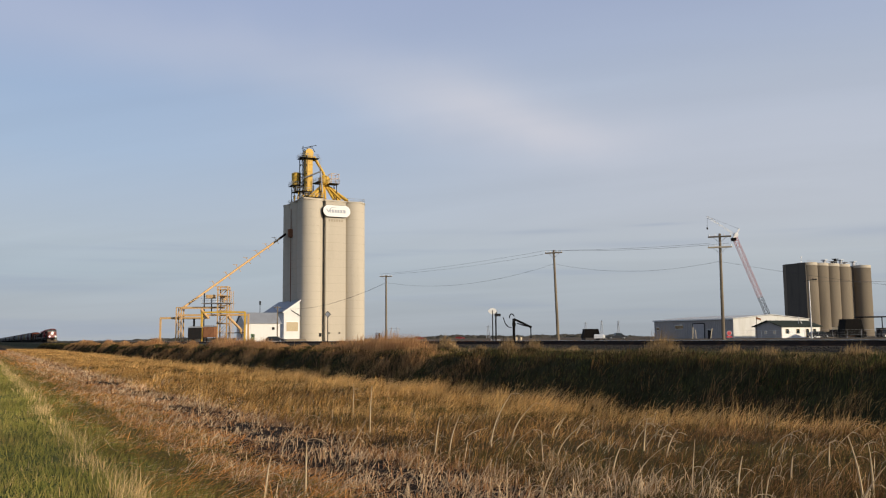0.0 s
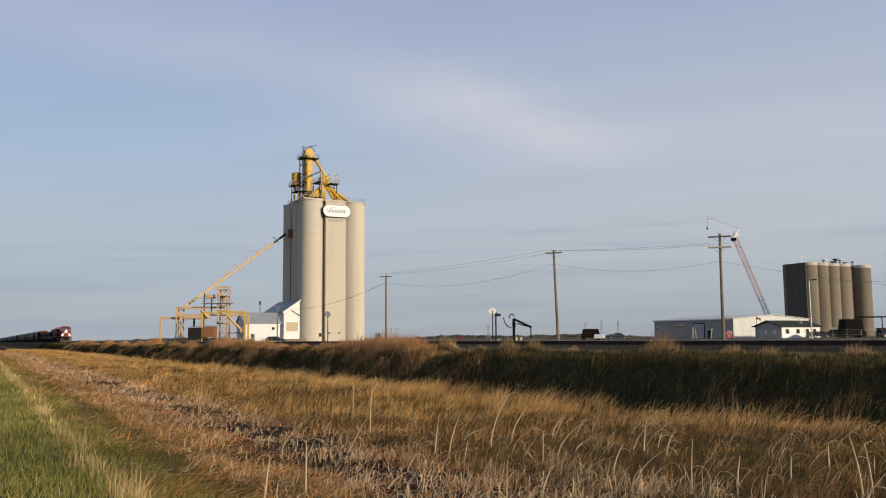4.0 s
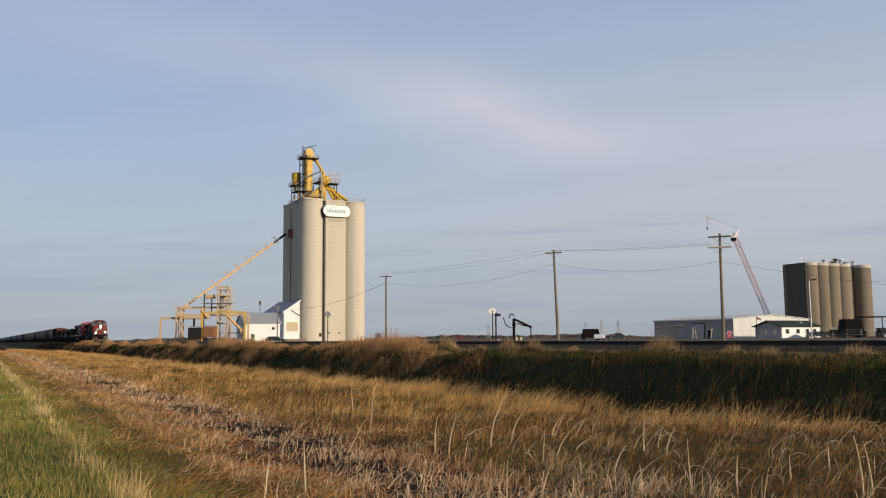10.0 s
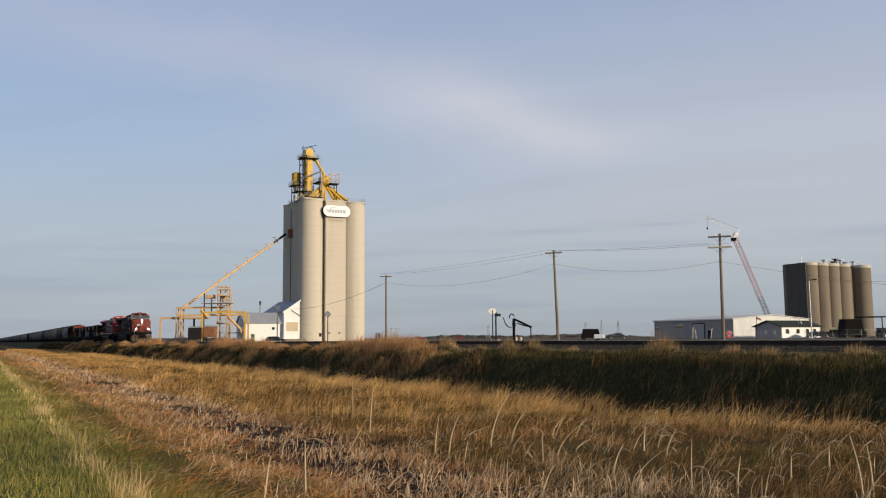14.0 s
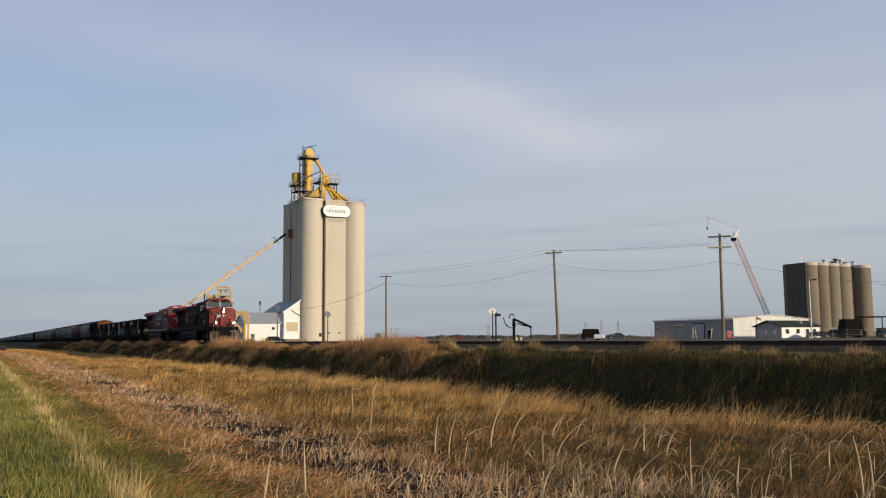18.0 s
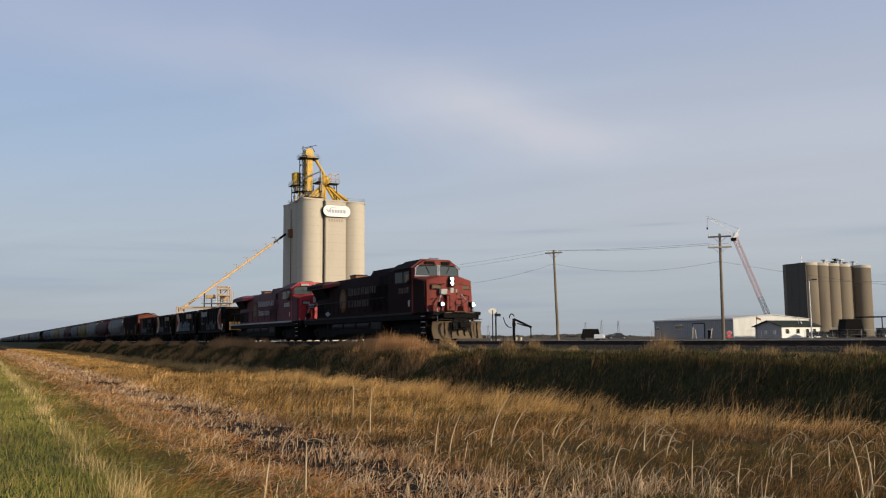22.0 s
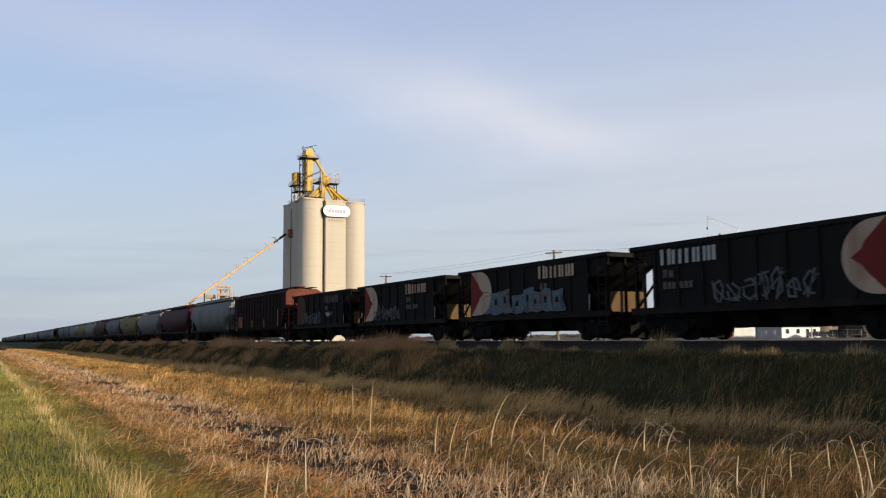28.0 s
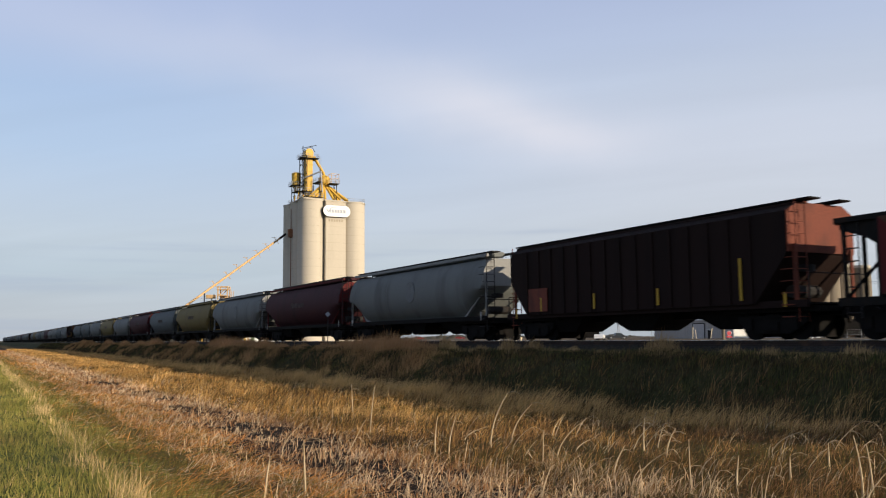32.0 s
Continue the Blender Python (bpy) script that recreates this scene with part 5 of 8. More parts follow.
def dump_hopper(m, label, w, h):
    t = thing("grain_hopper", m, label, "grain hopper")
    part("bin", F().prism([(-w * 0.36, h), (w * 0.36, h), (w / 2, 0.45), (-w / 2, 0.45)], -1.6, 1.6, "y"), BLACK_STEEL, t)
    part("rim", F().box(-w * 0.38, w * 0.38, -1.7, 1.7, h, h + 0.12), STEEL_DARK, t)
    for x in (-w * 0.4, w * 0.4):
        part("skid", F().box(x - 0.15, x + 0.15, -1.6, 1.6, 0, 0.45), STEEL_DARK, t)


dump_hopper(pose(31.2, 182, -0.5), "black steel dump hopper standing in the yard", 3.8, 2.2)
dump_hopper(pose(83.6, 176, -0.5), "large black covered bin in the yard", 4.3, 3.7)


def stop_sign(m):
    t = thing("crossing_sign", m, "small red sign with a white rim on a short post", "road sign")
    part("post", F().rod((0, 0, 0), (0, 0, 1.5), 0.05, n=6), GALV, t)
    oc = [(0.48 * math.cos((i + 0.5) * math.pi / 4), 1.15 + 0.48 * math.sin((i + 0.5) * math.pi / 4)) for i in range(8)]
    part("rim", F().prism(oc, -0.03, 0.02, "y"), WHITE, t)
    part("face", F().prism([(a * 0.88, 1.15 + (b - 1.15) * 0.88) for a, b in oc], -0.04, -0.02, "y"), SIGN_RED, t)
    part("lower_plate", F().box(-0.5, 0.5, -0.05, -0.02, 0.35, 0.65), SIGN_RED, t)


stop_sign(pose(53.3, 160, -0.55))


def fence(x0, x1, y, n):
    t = thing("chain_fence", pose(0, 0, -0.55), "thin steel yard fence on posts in front of the hut", "fence")
    for i in range(n):
        x = x0 + (x1 - x0) * i / (n - 1)
        part("post", F().rod((x, y, 0), (x, y, 1.7), 0.025, n=6), GALV, t)
    for z in (0.25, 0.7, 1.2, 1.65):
        part("rail", F().rod((x0, y, z), (x1, y, z), 0.010, n=5), GALV, t)


fence(56.0, 92.0, 166, 14)


def flag_pole(m):
    t = thing("flag_pole", m, "dark pole with a small drooping red flag", "flag pole")
    part("pole", F().rod((0, 0, 0), (0, 0, 4.4), 0.05, n=6), STEEL_DARK, t)
    part("flag", F().prism([(0, 4.3), (0.9, 4.0), (0.95, 3.55), (0.7, 3.75), (0, 3.85)], -0.02, 0.02, "y"), RUST, t)


flag_pole(pose(61.4, 168, -0.55))


def yellow_post(x, y, rz, h):
    t = thing("bollard", pose(x, y, -0.55, 0, rz), "pale yellow leaning guide post by the workshop", "post", "guide posts")
    part("post", F().rod((0, 0, 0), (0, 0, h), 0.09, n=8), CREAM, t)
    part("cap", F().rod((0, 0, h), (0, 0, h + 0.08), 0.1, 0.06, n=8), CREAM, t)


for x, y, rz, h in ((57.5, 198, 3, 2.6), (61.0, 196, 10, 2.3), (58.9, 200, -4, 2.0)):
    yellow_post(x, y, rz, h)


def scrap_stack():
    g = random.Random(8)
    for i in range(9):
        t = thing("machine_crate", pose(84.5 + i * 1.9 + g.uniform(-0.4, 0.4), 196 + g.uniform(-5, 5), -0.5, 0, 0, g.uniform(-30, 30)),
                  g.choice(["pale machinery crate in the yard", "rusty machinery box in the yard", "white stacked crate in the yard"]), "crate", "yard clutter")
        w, h = g.uniform(1.0, 2.2), g.uniform(0.9, 2.6)
        m_ = g.choice([CREAM, RUST, WHITE, STEEL_DARK])
        part("case", F().box(-w / 2, w / 2, -0.7, 0.7, 0.12, h, 0.05), m_, t)
        part("skid", F().box(-w / 2, w / 2, -0.6, -0.4, 0, 0.12).box(-w / 2, w / 2, 0.4, 0.6, 0, 0.12), WOOD_POLE, t)
        part("lid", F().box(-w / 2 - 0.06, w / 2 + 0.06, -0.76, 0.76, h, h + 0.1), m_, t)


scrap_stack()


def canopy():
    t = thing("fuel_canopy", pose(93.2, 186, -0.5), "dark flat canopy on posts with a stack beside it", "canopy")
    part("roof", F().box(-3.0, 2.4, -2, 2, 4.3, 4.55, 0.05), STEEL_DARK, t)
    for x in (-2.6, 2.1):
        part("post", F().rod((x, 0, 0), (x, 0, 4.3), 0.12, n=8), STEEL_DARK, t)
    f = thing("far_conveyor", pose(112, 205, -0.5), "dark steel conveyor structure beside the yard", "conveyor")
    part("frame", lattice(F(), (-4, 0, 2.0), (5, 0, 5.6), 1.2, 8), STEEL_DARK, f)
    part("legs", F().bar((-3, 0, 0), (-3, 0, 2.6), 0.25).bar((3, 0, 0), (3, 0, 5), 0.25), STEEL_DARK, f)


canopy()


# ---- far distance: woods, ridge and pylons ----
def far_woods():
    g = np.random.default_rng(21)
    n = 2600
    ang = g.uniform(-0.56, 0.56, n)
    dist = g.uniform(1500, 1800, n)
    k = np.clip(0.6 + 0.4 * np.sin(ang * 17) + 0.35 * np.sin(ang * 41 + 1) + g.normal(0, 0.2, n), 0.15, 2)
    h = k * 4.2 * np.interp(ang, [-0.56, -0.2, 0.0, 0.3, 0.56], [0.6, 1.0, 1.3, 1.2, 1.0])
    w = g.uniform(5, 14, n)
    base = np.array([(1, 0, 0), (-1, 0, 0), (0, 1, 0), (0, -1, 0), (0, 0, 1), (0.6, 0.3, 0.75), (-0.6, -0.2, 0.7)])
    fc = np.array([(0, 2, 5), (5, 2, 4), (2, 1, 6), (2, 6, 4), (1, 3, 6), (3, 4, 6), (3, 0, 5), (3, 5, 4)])
    v = base[None] * np.stack([w, w, h], -1)[:, None, :]
    x = dist * np.sin(ang)
    y = dist * np.cos(ang)
    c, s = math.cos(radians(TURN)), math.sin(radians(TURN))
    v += np.stack([x * c + y * s, -x * s + y * c, np.full(n, -0.6)], -1)[:, None, :]
    f = (fc[None] + 7 * np.arange(n)[:, None, None]).reshape(-1, 3)
    np_mesh("far_woods", v.reshape(-1, 3), f, mat("far_wood_foliage", (0.07, 0.065, 0.05), 1.0, vary=0.3, scale=0.02, fine=0.1, bump=0), "low dark woods along the far horizon", "woods", "stuff")


far_woods()


def pylon(x, y, h):
    t = thing("pylon", pose(x, y, -0.5), "distant thin steel lattice pylon on the horizon", "pylon", "far pylons")
    f = F()
    for sx in (-1, 1):
        for sy in (-1, 1):
            f.bar((sx * 2.2, sy * 2.2, 0), (sx * 0.4, sy * 0.4, h), 0.3)
    for k in range(6):
        z0, z1 = h * k / 6, h * (k + 1) / 6
        w0, w1 = 2.2 - 1.8 * k / 6, 2.2 - 1.8 * (k + 1) / 6
        f.bar((-w0, 0, z0), (w1, 0, z1), 0.2).bar((w0, 0, z0), (-w1, 0, z1), 0.2)
    part("mast", f, GALV, t)
    part("crossarm", F().bar((-3.5, 0, h * 0.9), (3.5, 0, h * 0.9), 0.3), GALV, t)


for x, y, h in ((225, 1220, 24), (232, 1400, 25), (265, 1300, 25), (52, 1000, 15), (-60, 1100, 15), (-72, 1180, 16)):
    pylon(x, y, h)

# ---- rolling stock: x forward, y to the left, so that -y faces the camera; rail top is z = 0 ----
def wheel_mesh(r):
    f = F().rod((0, -0.07, 0), (0, 0.07, 0), r, n=20)
    f.rod((0, -0.10, 0), (0, -0.07, 0), r * 0.55, n=16).rod((0, -0.14, 0), (0, 0.14, 0), 0.11, n=10)
    return mesh_of("wheel", f, BLACK_STEEL)


WHEEL_S, WHEEL_L = wheel_mesh(0.46), wheel_mesh(0.53)


def truck(parent, x, axles, wm, r, frame_h, long_):
    hx = max(axles) + long_
    f = F()
    for y in (-0.98, 0.98):
        f.prism([(-hx, r + 0.10), (-hx, r + 0.30), (-hx * 0.55, r + frame_h), (hx * 0.55, r + frame_h), (hx, r + 0.30), (hx, r + 0.10), (hx * 0.55, r - 0.26), (-hx * 0.55, r - 0.26)], y - 0.07, y + 0.07, "y")
        for a in axles:
            f.box(a - 0.16, a + 0.16, y - 0.14, y + 0.14, r - 0.15, r + 0.2)
        f.box(-0.3, 0.3, y - 0.12, y + 0.12, r - 0.18, r + 0.1)
    f.box(-0.25, 0.25, -0.98, 0.98, r - 0.05, r + 0.35)
    # brake rigging and motors fill the space between the wheels
    f.box(-hx + 0.25, hx - 0.25, -0.60, 0.60, 0.09, r + 0.30)
    tr = part("truck", f, BLACK_STEEL, parent, "black cast steel bogie", pose(x, 0, 0))
    for a in axles:
        for y in (-0.74, 0.74):
            part("wheel", wm, BLACK_STEEL, tr, m=pose(a, y, r))
    return tr


def coupler(parent, x, d, z=0.85):
    f = F().box(min(x, x + d * 0.45), max(x, x + d * 0.45), -0.12, 0.12, z - 0.12, z + 0.12).box(min(x + d * 0.4, x + d * 0.65), max(x + d * 0.4, x + d * 0.65), -0.18, 0.18, z - 0.16, z + 0.16, 0.04)
    part("coupler", f, BLACK_STEEL, parent)


def bars(parent, name, m_, x0, z0, widths, h, gap, y, label, dirx=-1):
    """A row of plain bars where a word stands, on the side that faces -y; read towards the rear."""
    x = x0
    for i, w in enumerate(widths):
        if w > 0:
            lo, hi, top = min(x, x + dirx * w), max(x, x + dirx * w), z0 + h * (1.12 if i == 0 else 1.0)
            f = F().box(lo, hi, y - 0.012, y, z0, top)
            if name == "lettering_bar" and w > 0.3:
                # two upright strokes to a letter
                f = F().box(lo, lo + w * 0.30, y - 0.012, y, z0, top).box(hi - w * 0.30, hi, y - 0.012, y, z0, top)
            part(name, f, m_, parent, label)
        x += dirx * (abs(w) + gap)


def hood_ring(x, y, z, r, d):
    """A short open tube in front of a lamp."""
    k = [i * math.pi / 8 for i in range(16)]
    def ring(xx, q):
        return [(xx, y + q * math.cos(a), z + q * math.sin(a)) for a in k]
    return F().loft([ring(x - 0.02, r + 0.015), ring(x + d, r + 0.015), ring(x + d, r), ring(x - 0.01, r)])


def locomotive(name, m, red, side, label, dull):
    t = thing(name, m, label, "locomotive", "train", "")
    L = 22.0
    hl = L / 2 - 0.55
    # frame and walkway
    part("frame", F().box(-hl, hl - 0.4, -1.5, 1.5, 1.18, 1.60, 0.03), BLACK_STEEL, t)
    part("sill_stripe", F().box(-hl, hl - 2.6, -1.535, -1.5, 1.50, 1.62), SILL_WHITE if not dull else STEEL_DARK, t, "worn white sill stripe" if not dull else "grimy dark sill")
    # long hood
    hood = part("long_hood", F().prism([(-0.98, 1.6), (0.98, 1.6), (0.98, 3.92), (0.80, 4.20), (-0.80, 4.20), (-0.98, 3.92)], -hl + 1.45, hl - 6.4, "x"), side, t, "grimy red engine hood, shade in its colour")
    for x in np.arange(-hl + 3.0, hl - 6.9, 0.92):
        dp = part("access_door", F().box(x + 0.06, x + 0.86, -1.0, -0.975, 1.85, 3.45, 0.008), side, hood)
        part("door_latch", F().box(x + 0.74, x + 0.80, -1.015, -0.995, 2.5, 2.64), STEEL_DARK, dp)
    # radiator wings: a thin overhanging slab at the rear, its front end tapering down to the hood
    rb = -hl + 0.72
    sec = [(-1.52, 3.70), (1.52, 3.70), (1.52, 3.98), (1.15, 4.18), (-1.15, 4.18), (-1.52, 3.98)]
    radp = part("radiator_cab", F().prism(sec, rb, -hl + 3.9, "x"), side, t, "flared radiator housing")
    part("radiator_shoulder", F().loft([[(-hl + 3.9, y, z) for y, z in sec], [(-hl + 5.9, y * 0.64, 3.86 + (z - 3.7) * 0.5) for y, z in sec]]), red if not dull else RED_WORN, radp, "tapered red shoulder of the radiator housing")
    part("radiator_fan_deck", F().box(-hl + 0.9, -hl + 3.7, -0.95, 0.95, 4.18, 4.25, 0.03), side, radp)
    part("radiator_grille", F().prism([(-1.44, 3.70), (-1.0, 3.0), (-0.96, 3.0), (-0.96, 3.70)], -hl + 1.4, -hl + 3.8, "x"), BLACK_STEEL, radp)
    part("radiator_edge", F().box(rb - 0.03, -hl + 3.9, -1.55, -1.50, 3.70, 3.78), STEEL_DARK, radp)
    g = F()
    for x in np.arange(-hl + 1.6, -hl + 4.4, 0.32):
        g.box(x, x + 0.2, -1.01, -0.97, 1.8, 2.7)
    part("side_grille", g, BLACK_STEEL, radp)
    part("rear_wall", F().box(-hl + 1.35, -hl + 1.6, -0.97, 0.97, 1.6, 4.1, 0.05), side, t)
    # dynamic brake box behind the cab
    part("equipment_hood", F().prism([(-1.0, 1.6), (1.0, 1.6), (1.0, 4.16), (0.85, 4.45), (-0.85, 4.45), (-1.0, 4.16)], hl - 9.6, hl - 5.9, "x"), side, t)
    for x in (hl - 8.0, hl - 7.1, hl - 6.4):
        part("air_intake", F().box(x - 0.3, x + 0.3, -1.03, -0.99, 3.5, 4.0), BLACK_STEEL, t)
    xs = part("exhaust", F().prism([(-4.0, 4.18), (-3.1, 4.18), (-3.05, 4.46), (-4.05, 4.46)], -0.42, 0.42, "y"), RUST, t, "rusty exhaust stack")
    part("exhaust_rim", F().box(-4.1, -3.0, -0.46, 0.46, 4.46, 4.51), STEEL_DARK, xs)
    hn = F().rod((hl - 10.75, -0.25, 4.36), (hl - 10.40, -0.25, 4.36), 0.04, 0.11, n=8).rod((hl - 10.75, 0.1, 4.42), (hl - 10.36, 0.1, 4.42), 0.04, 0.12, n=8).rod((hl - 10.75, -0.08, 4.1), (hl - 10.75, -0.08, 4.42), 0.05, n=6)
    hn.rod((hl - 10.75, -0.08, 4.38), (hl - 11.12, -0.08, 4.38), 0.04, 0.11, n=8).rod((hl - 10.75, -0.3, 4.36), (hl - 10.75, 0.15, 4.40), 0.03, n=6)
    part("horn", hn, BLACK_STEEL, t)
    # cab
    c0, c1 = hl - 5.9, hl - 2.75
    cabp = [(-1.5, 1.6), (1.5, 1.6), (1.5, 4.10), (0.85, 4.56), (-0.85, 4.56), (-1.5, 4.10)]
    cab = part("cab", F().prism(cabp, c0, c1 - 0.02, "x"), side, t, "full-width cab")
    # red cab front: two planes that meet in a blunt vee
    fr = [(c1 - 0.02, -1.5), (c1 + 0.22, -1.44), (c1 + 0.40, 0.0), (c1 + 0.22, 1.44), (c1 - 0.02, 1.5)]
    part("cab_front", F().loft([[(x, y, 1.6) for x, y in fr], [(x, y, 4.10) for x, y in fr], [(x - 0.05, y * 0.57, 4.54) for x, y in fr]]), red, cab, "red cab front in two planes")
    roofp = [(-1.56, 4.08), (-0.88, 4.56), (0.88, 4.56), (1.56, 4.08), (1.56, 4.15), (0.88, 4.64), (-0.88, 4.64), (-1.56, 4.15)]
    part("cab_roof", F().prism(roofp, c0 + 1.0, c1 - 0.05, "x"), side, cab, "dark cab roof in the colour of the sides")
    part("cab_brow", F().prism(roofp, c1 - 0.05, c1 + 0.12, "x"), red, cab)

    def pane_at(q, z, out=0.0):
        """A place on one plane of the cab front: q runs from the middle post to the side."""
        sd, a = (1 if q > 0 else -1), abs(q)
        return (c1 + 0.40 - 0.18 * a / 1.44 + out, sd * a, z)

    for sd in (-1, 1):
        lo, hi = 0.09, 1.36
        ring = [(lo, 3.70), (hi, 3.70), (hi - 0.04, 4.12), (hi - 0.16, 4.20), (lo, 4.24)]
        w = part("windshield", F().loft([[pane_at(sd * a, z, -0.02) for a, z in ring], [pane_at(sd * a, z, 0.015) for a, z in ring]]), CAB_GLASS, cab, "windshield pane reflecting the sky")
        mid = [((lo + hi) / 2 + (a - (lo + hi) / 2) * 1.07, 3.95 + (z - 3.95) * 1.16) for a, z in ring]
        fm = F()
        for (a, z), (b_, z2) in zip(mid, mid[1:] + mid[:1]):
            fm.bar(pane_at(sd * a, z, 0.015), pane_at(sd * b_, z2, 0.015), 0.05, 0.045)
        part("windshield_frame", fm, ROOF_GREY if dull else RUBBER, w)
        part("wiper", F().bar(pane_at(sd * 0.75, 4.18, 0.03), pane_at(sd * 0.55, 3.80, 0.03), 0.03), RUBBER, w)
        part("sun_visor", F().bar(pane_at(sd * 0.15, 4.30, 0.06), pane_at(sd * 1.15, 4.26, 0.06), 0.12, 0.04), STEEL_DARK, cab)
        part("brow_board", F().bar(pane_at(sd * 0.22, 4.42, -0.02), pane_at(sd * 0.80, 4.42, -0.02), 0.10, 0.15), BLACK_STEEL if dull else LETTER, cab)
    part("roof_antenna", F().box(c1 - 1.9, c1 - 0.4, -0.35, 0.35, 4.64, 4.70).rail_line([(c1 - 0.1, -0.3, 4.62), (c1 - 0.1, -0.3, 4.72), (c1 - 0.1, 0.25, 4.72), (c1 - 0.1, 0.25, 4.62)], 0.02), STEEL_DARK, cab)
    for x0, x1 in ((c0 + 1.0, c0 + 2.0), (c0 + 2.15, c0 + 2.85)):
        w = part("side_window", F().box(x0, x1, -1.52, -1.49, 3.35, 3.95), SIDE_GLASS, cab)
        part("window_frame", F().box(x0 - 0.05, x1 + 0.05, -1.525, -1.48, 3.3, 3.35).box(x0 - 0.05, x1 + 0.05, -1.525, -1.48, 3.95, 4.0).box(x0 - 0.05, x0, -1.525, -1.48, 3.3, 4.0).box(x1, x1 + 0.05, -1.525, -1.48, 3.3, 4.0), STEEL_DARK, w)
    part("mirror", F().box(c1 - 0.15, c1 - 0.1, -1.85, -1.55, 3.2, 3.75), STEEL_DARK, cab)
    bars(cab, "number_bar", LETTER_DULL if dull else LETTER, c0 + 2.75, 2.72, [0.24, 0.24, 0.24, 0.24], 0.32, 0.1, -1.505, "painted number bar", -1)
    part("side_badge", F().box(c1 - 0.45, c1 - 0.25, -1.512, -1.5, 1.95, 2.3), LETTER, cab)
    # nose: narrower at the front, sloping top
    n0, n1 = c1 + 0.2, hl - 0.75
    r0 = [(n0, -1.5, 1.6), (n0, 1.5, 1.6), (n0, 1.5, 3.56), (n0, 0.5, 3.70), (n0, -0.5, 3.70), (n0, -1.5, 3.56)]
    r1 = [(n1 - 0.25, -1.44, 1.6), (n1 - 0.25, 1.44, 1.6), (n1 - 0.37, 1.40, 3.34), (n1 - 0.22, 0.5, 3.58), (n1 - 0.22, -0.5, 3.58), (n1 - 0.37, -1.40, 3.34)]
    r2 = [(n1 - 0.18, -1.26, 1.6), (n1 - 0.18, 1.26, 1.6), (n1 - 0.30, 1.22, 3.22), (n1 - 0.10, 0.42, 3.48), (n1 - 0.10, -0.42, 3.48), (n1 - 0.30, -1.22, 3.22)]
    nose = part("nose", F().loft([r0, r1, r2]), red, t, "red sloping short hood")
    # near side only: a dark panel that colours in the nose's shade
    part("nose_side", F().prism([(n0, 1.62), (n1 - 0.40, 1.62), (n1 - 0.47, 3.28), (n0, 3.50)], -1.512, -1.42, "y"), side, nose)
    part("nose_door", F().box(n1 - 0.12, n1 + 0.02, -0.34, 0.30, 1.65, 2.78, 0.02), red, nose)
    for z in (1.9, 2.5):
        part("door_hinge", F().box(n1 + 0.02, n1 + 0.04, 0.22, 0.30, z, z + 0.12), STEEL_DARK, nose)
    hb = part("headlight_box", F().box(n1 - 0.25, n1 - 0.02, -0.16, 0.16, 2.98, 3.56, 0.03), STEEL_DARK, nose)
    for z in (3.14, 3.40):
        part("lamp_hood", hood_ring(n1 - 0.02, 0, z, 0.10, 0.10), BLACK_STEEL, hb)
        part("headlight", F().rod((n1 - 0.02, 0, z), (n1 + 0.0, 0, z), 0.092, n=14), LAMP_ON if dull else GLASS, hb, "lit headlight" if dull else "unlit headlight")
    for y in (-0.90, 0.90):
        nb = part("number_board", F().box(n1 - 0.30, n1 - 0.16, y - 0.30, y + 0.30, 2.84, 3.06), STEEL_DARK, nose)
        part("board_face", F().box(n1 - 0.16, n1 - 0.145, y - 0.26, y + 0.26, 2.87, 3.03), PLOW if dull else LETTER, nb, "pale number board")
    # the white emblem on the nose, as plain slabs
    for y0, y1, z0, z1 in ((-0.72, -0.30, 2.54, 2.84), (-0.14, 0.10, 2.60, 2.90), (0.20, 0.30, 2.62, 2.84)):
        part("emblem_shape", F().box(n1 - 0.20, n1 + 0.03, y0, y1, z0, z1, 0.03), LETTER, nose, "white emblem shape")
    if not dull:
        part("emblem_shape", F().box(n1 - 0.15, n1 - 0.01, -0.38, -0.18, 2.96, 3.40, 0.03), LETTER, nose, "white emblem shape")
    for y in (-1.05, -0.55, 0.62):
        part("nose_grab_iron", F().rail_line([(n1 - 0.16, y - 0.16, 2.32), (n1 - 0.08, y - 0.14, 2.32), (n1 - 0.08, y + 0.14, 2.32), (n1 - 0.16, y + 0.16, 2.32)], 0.016), STEEL_DARK, nose)
        part("nose_grab_iron", F().rail_line([(n1 - 0.2, y - 0.16, 3.12), (n1 - 0.12, y - 0.14, 3.12), (n1 - 0.12, y + 0.14, 3.14), (n1 - 0.2, y + 0.16, 3.14)], 0.016), STEEL_DARK, nose)
    # front platform, ditch lights, steps, plow
    part("front_platform", F().box(hl - 2.6, hl - 0.2, -1.5, 1.5, 1.38, 1.58, 0.03), BLACK_STEEL, t)
    an = part("anticlimber", F().box(hl - 0.25, hl + 0.1, -1.0, 1.0, 1.22, 1.5, 0.03), BLACK_STEEL, t)
    part("tread_edge", F().box(hl - 0.1, hl + 0.12, -0.9, 0.9, 1.5, 1.53), PLOW, an)
    for y in (-0.95, 0.95):
        d = part("ditch_light_box", F().box(hl - 0.5, hl - 0.15, y - 0.13, y + 0.13, 1.82, 2.12, 0.03), BLACK_STEEL, t)
        part("bracket", F().bar((hl - 0.32, y, 1.5), (hl - 0.32, y, 1.84), 0.08), BLACK_STEEL, d)
        part("lamp_hood", hood_ring(hl - 0.15, y, 1.97, 0.10, 0.10), BLACK_STEEL, d)
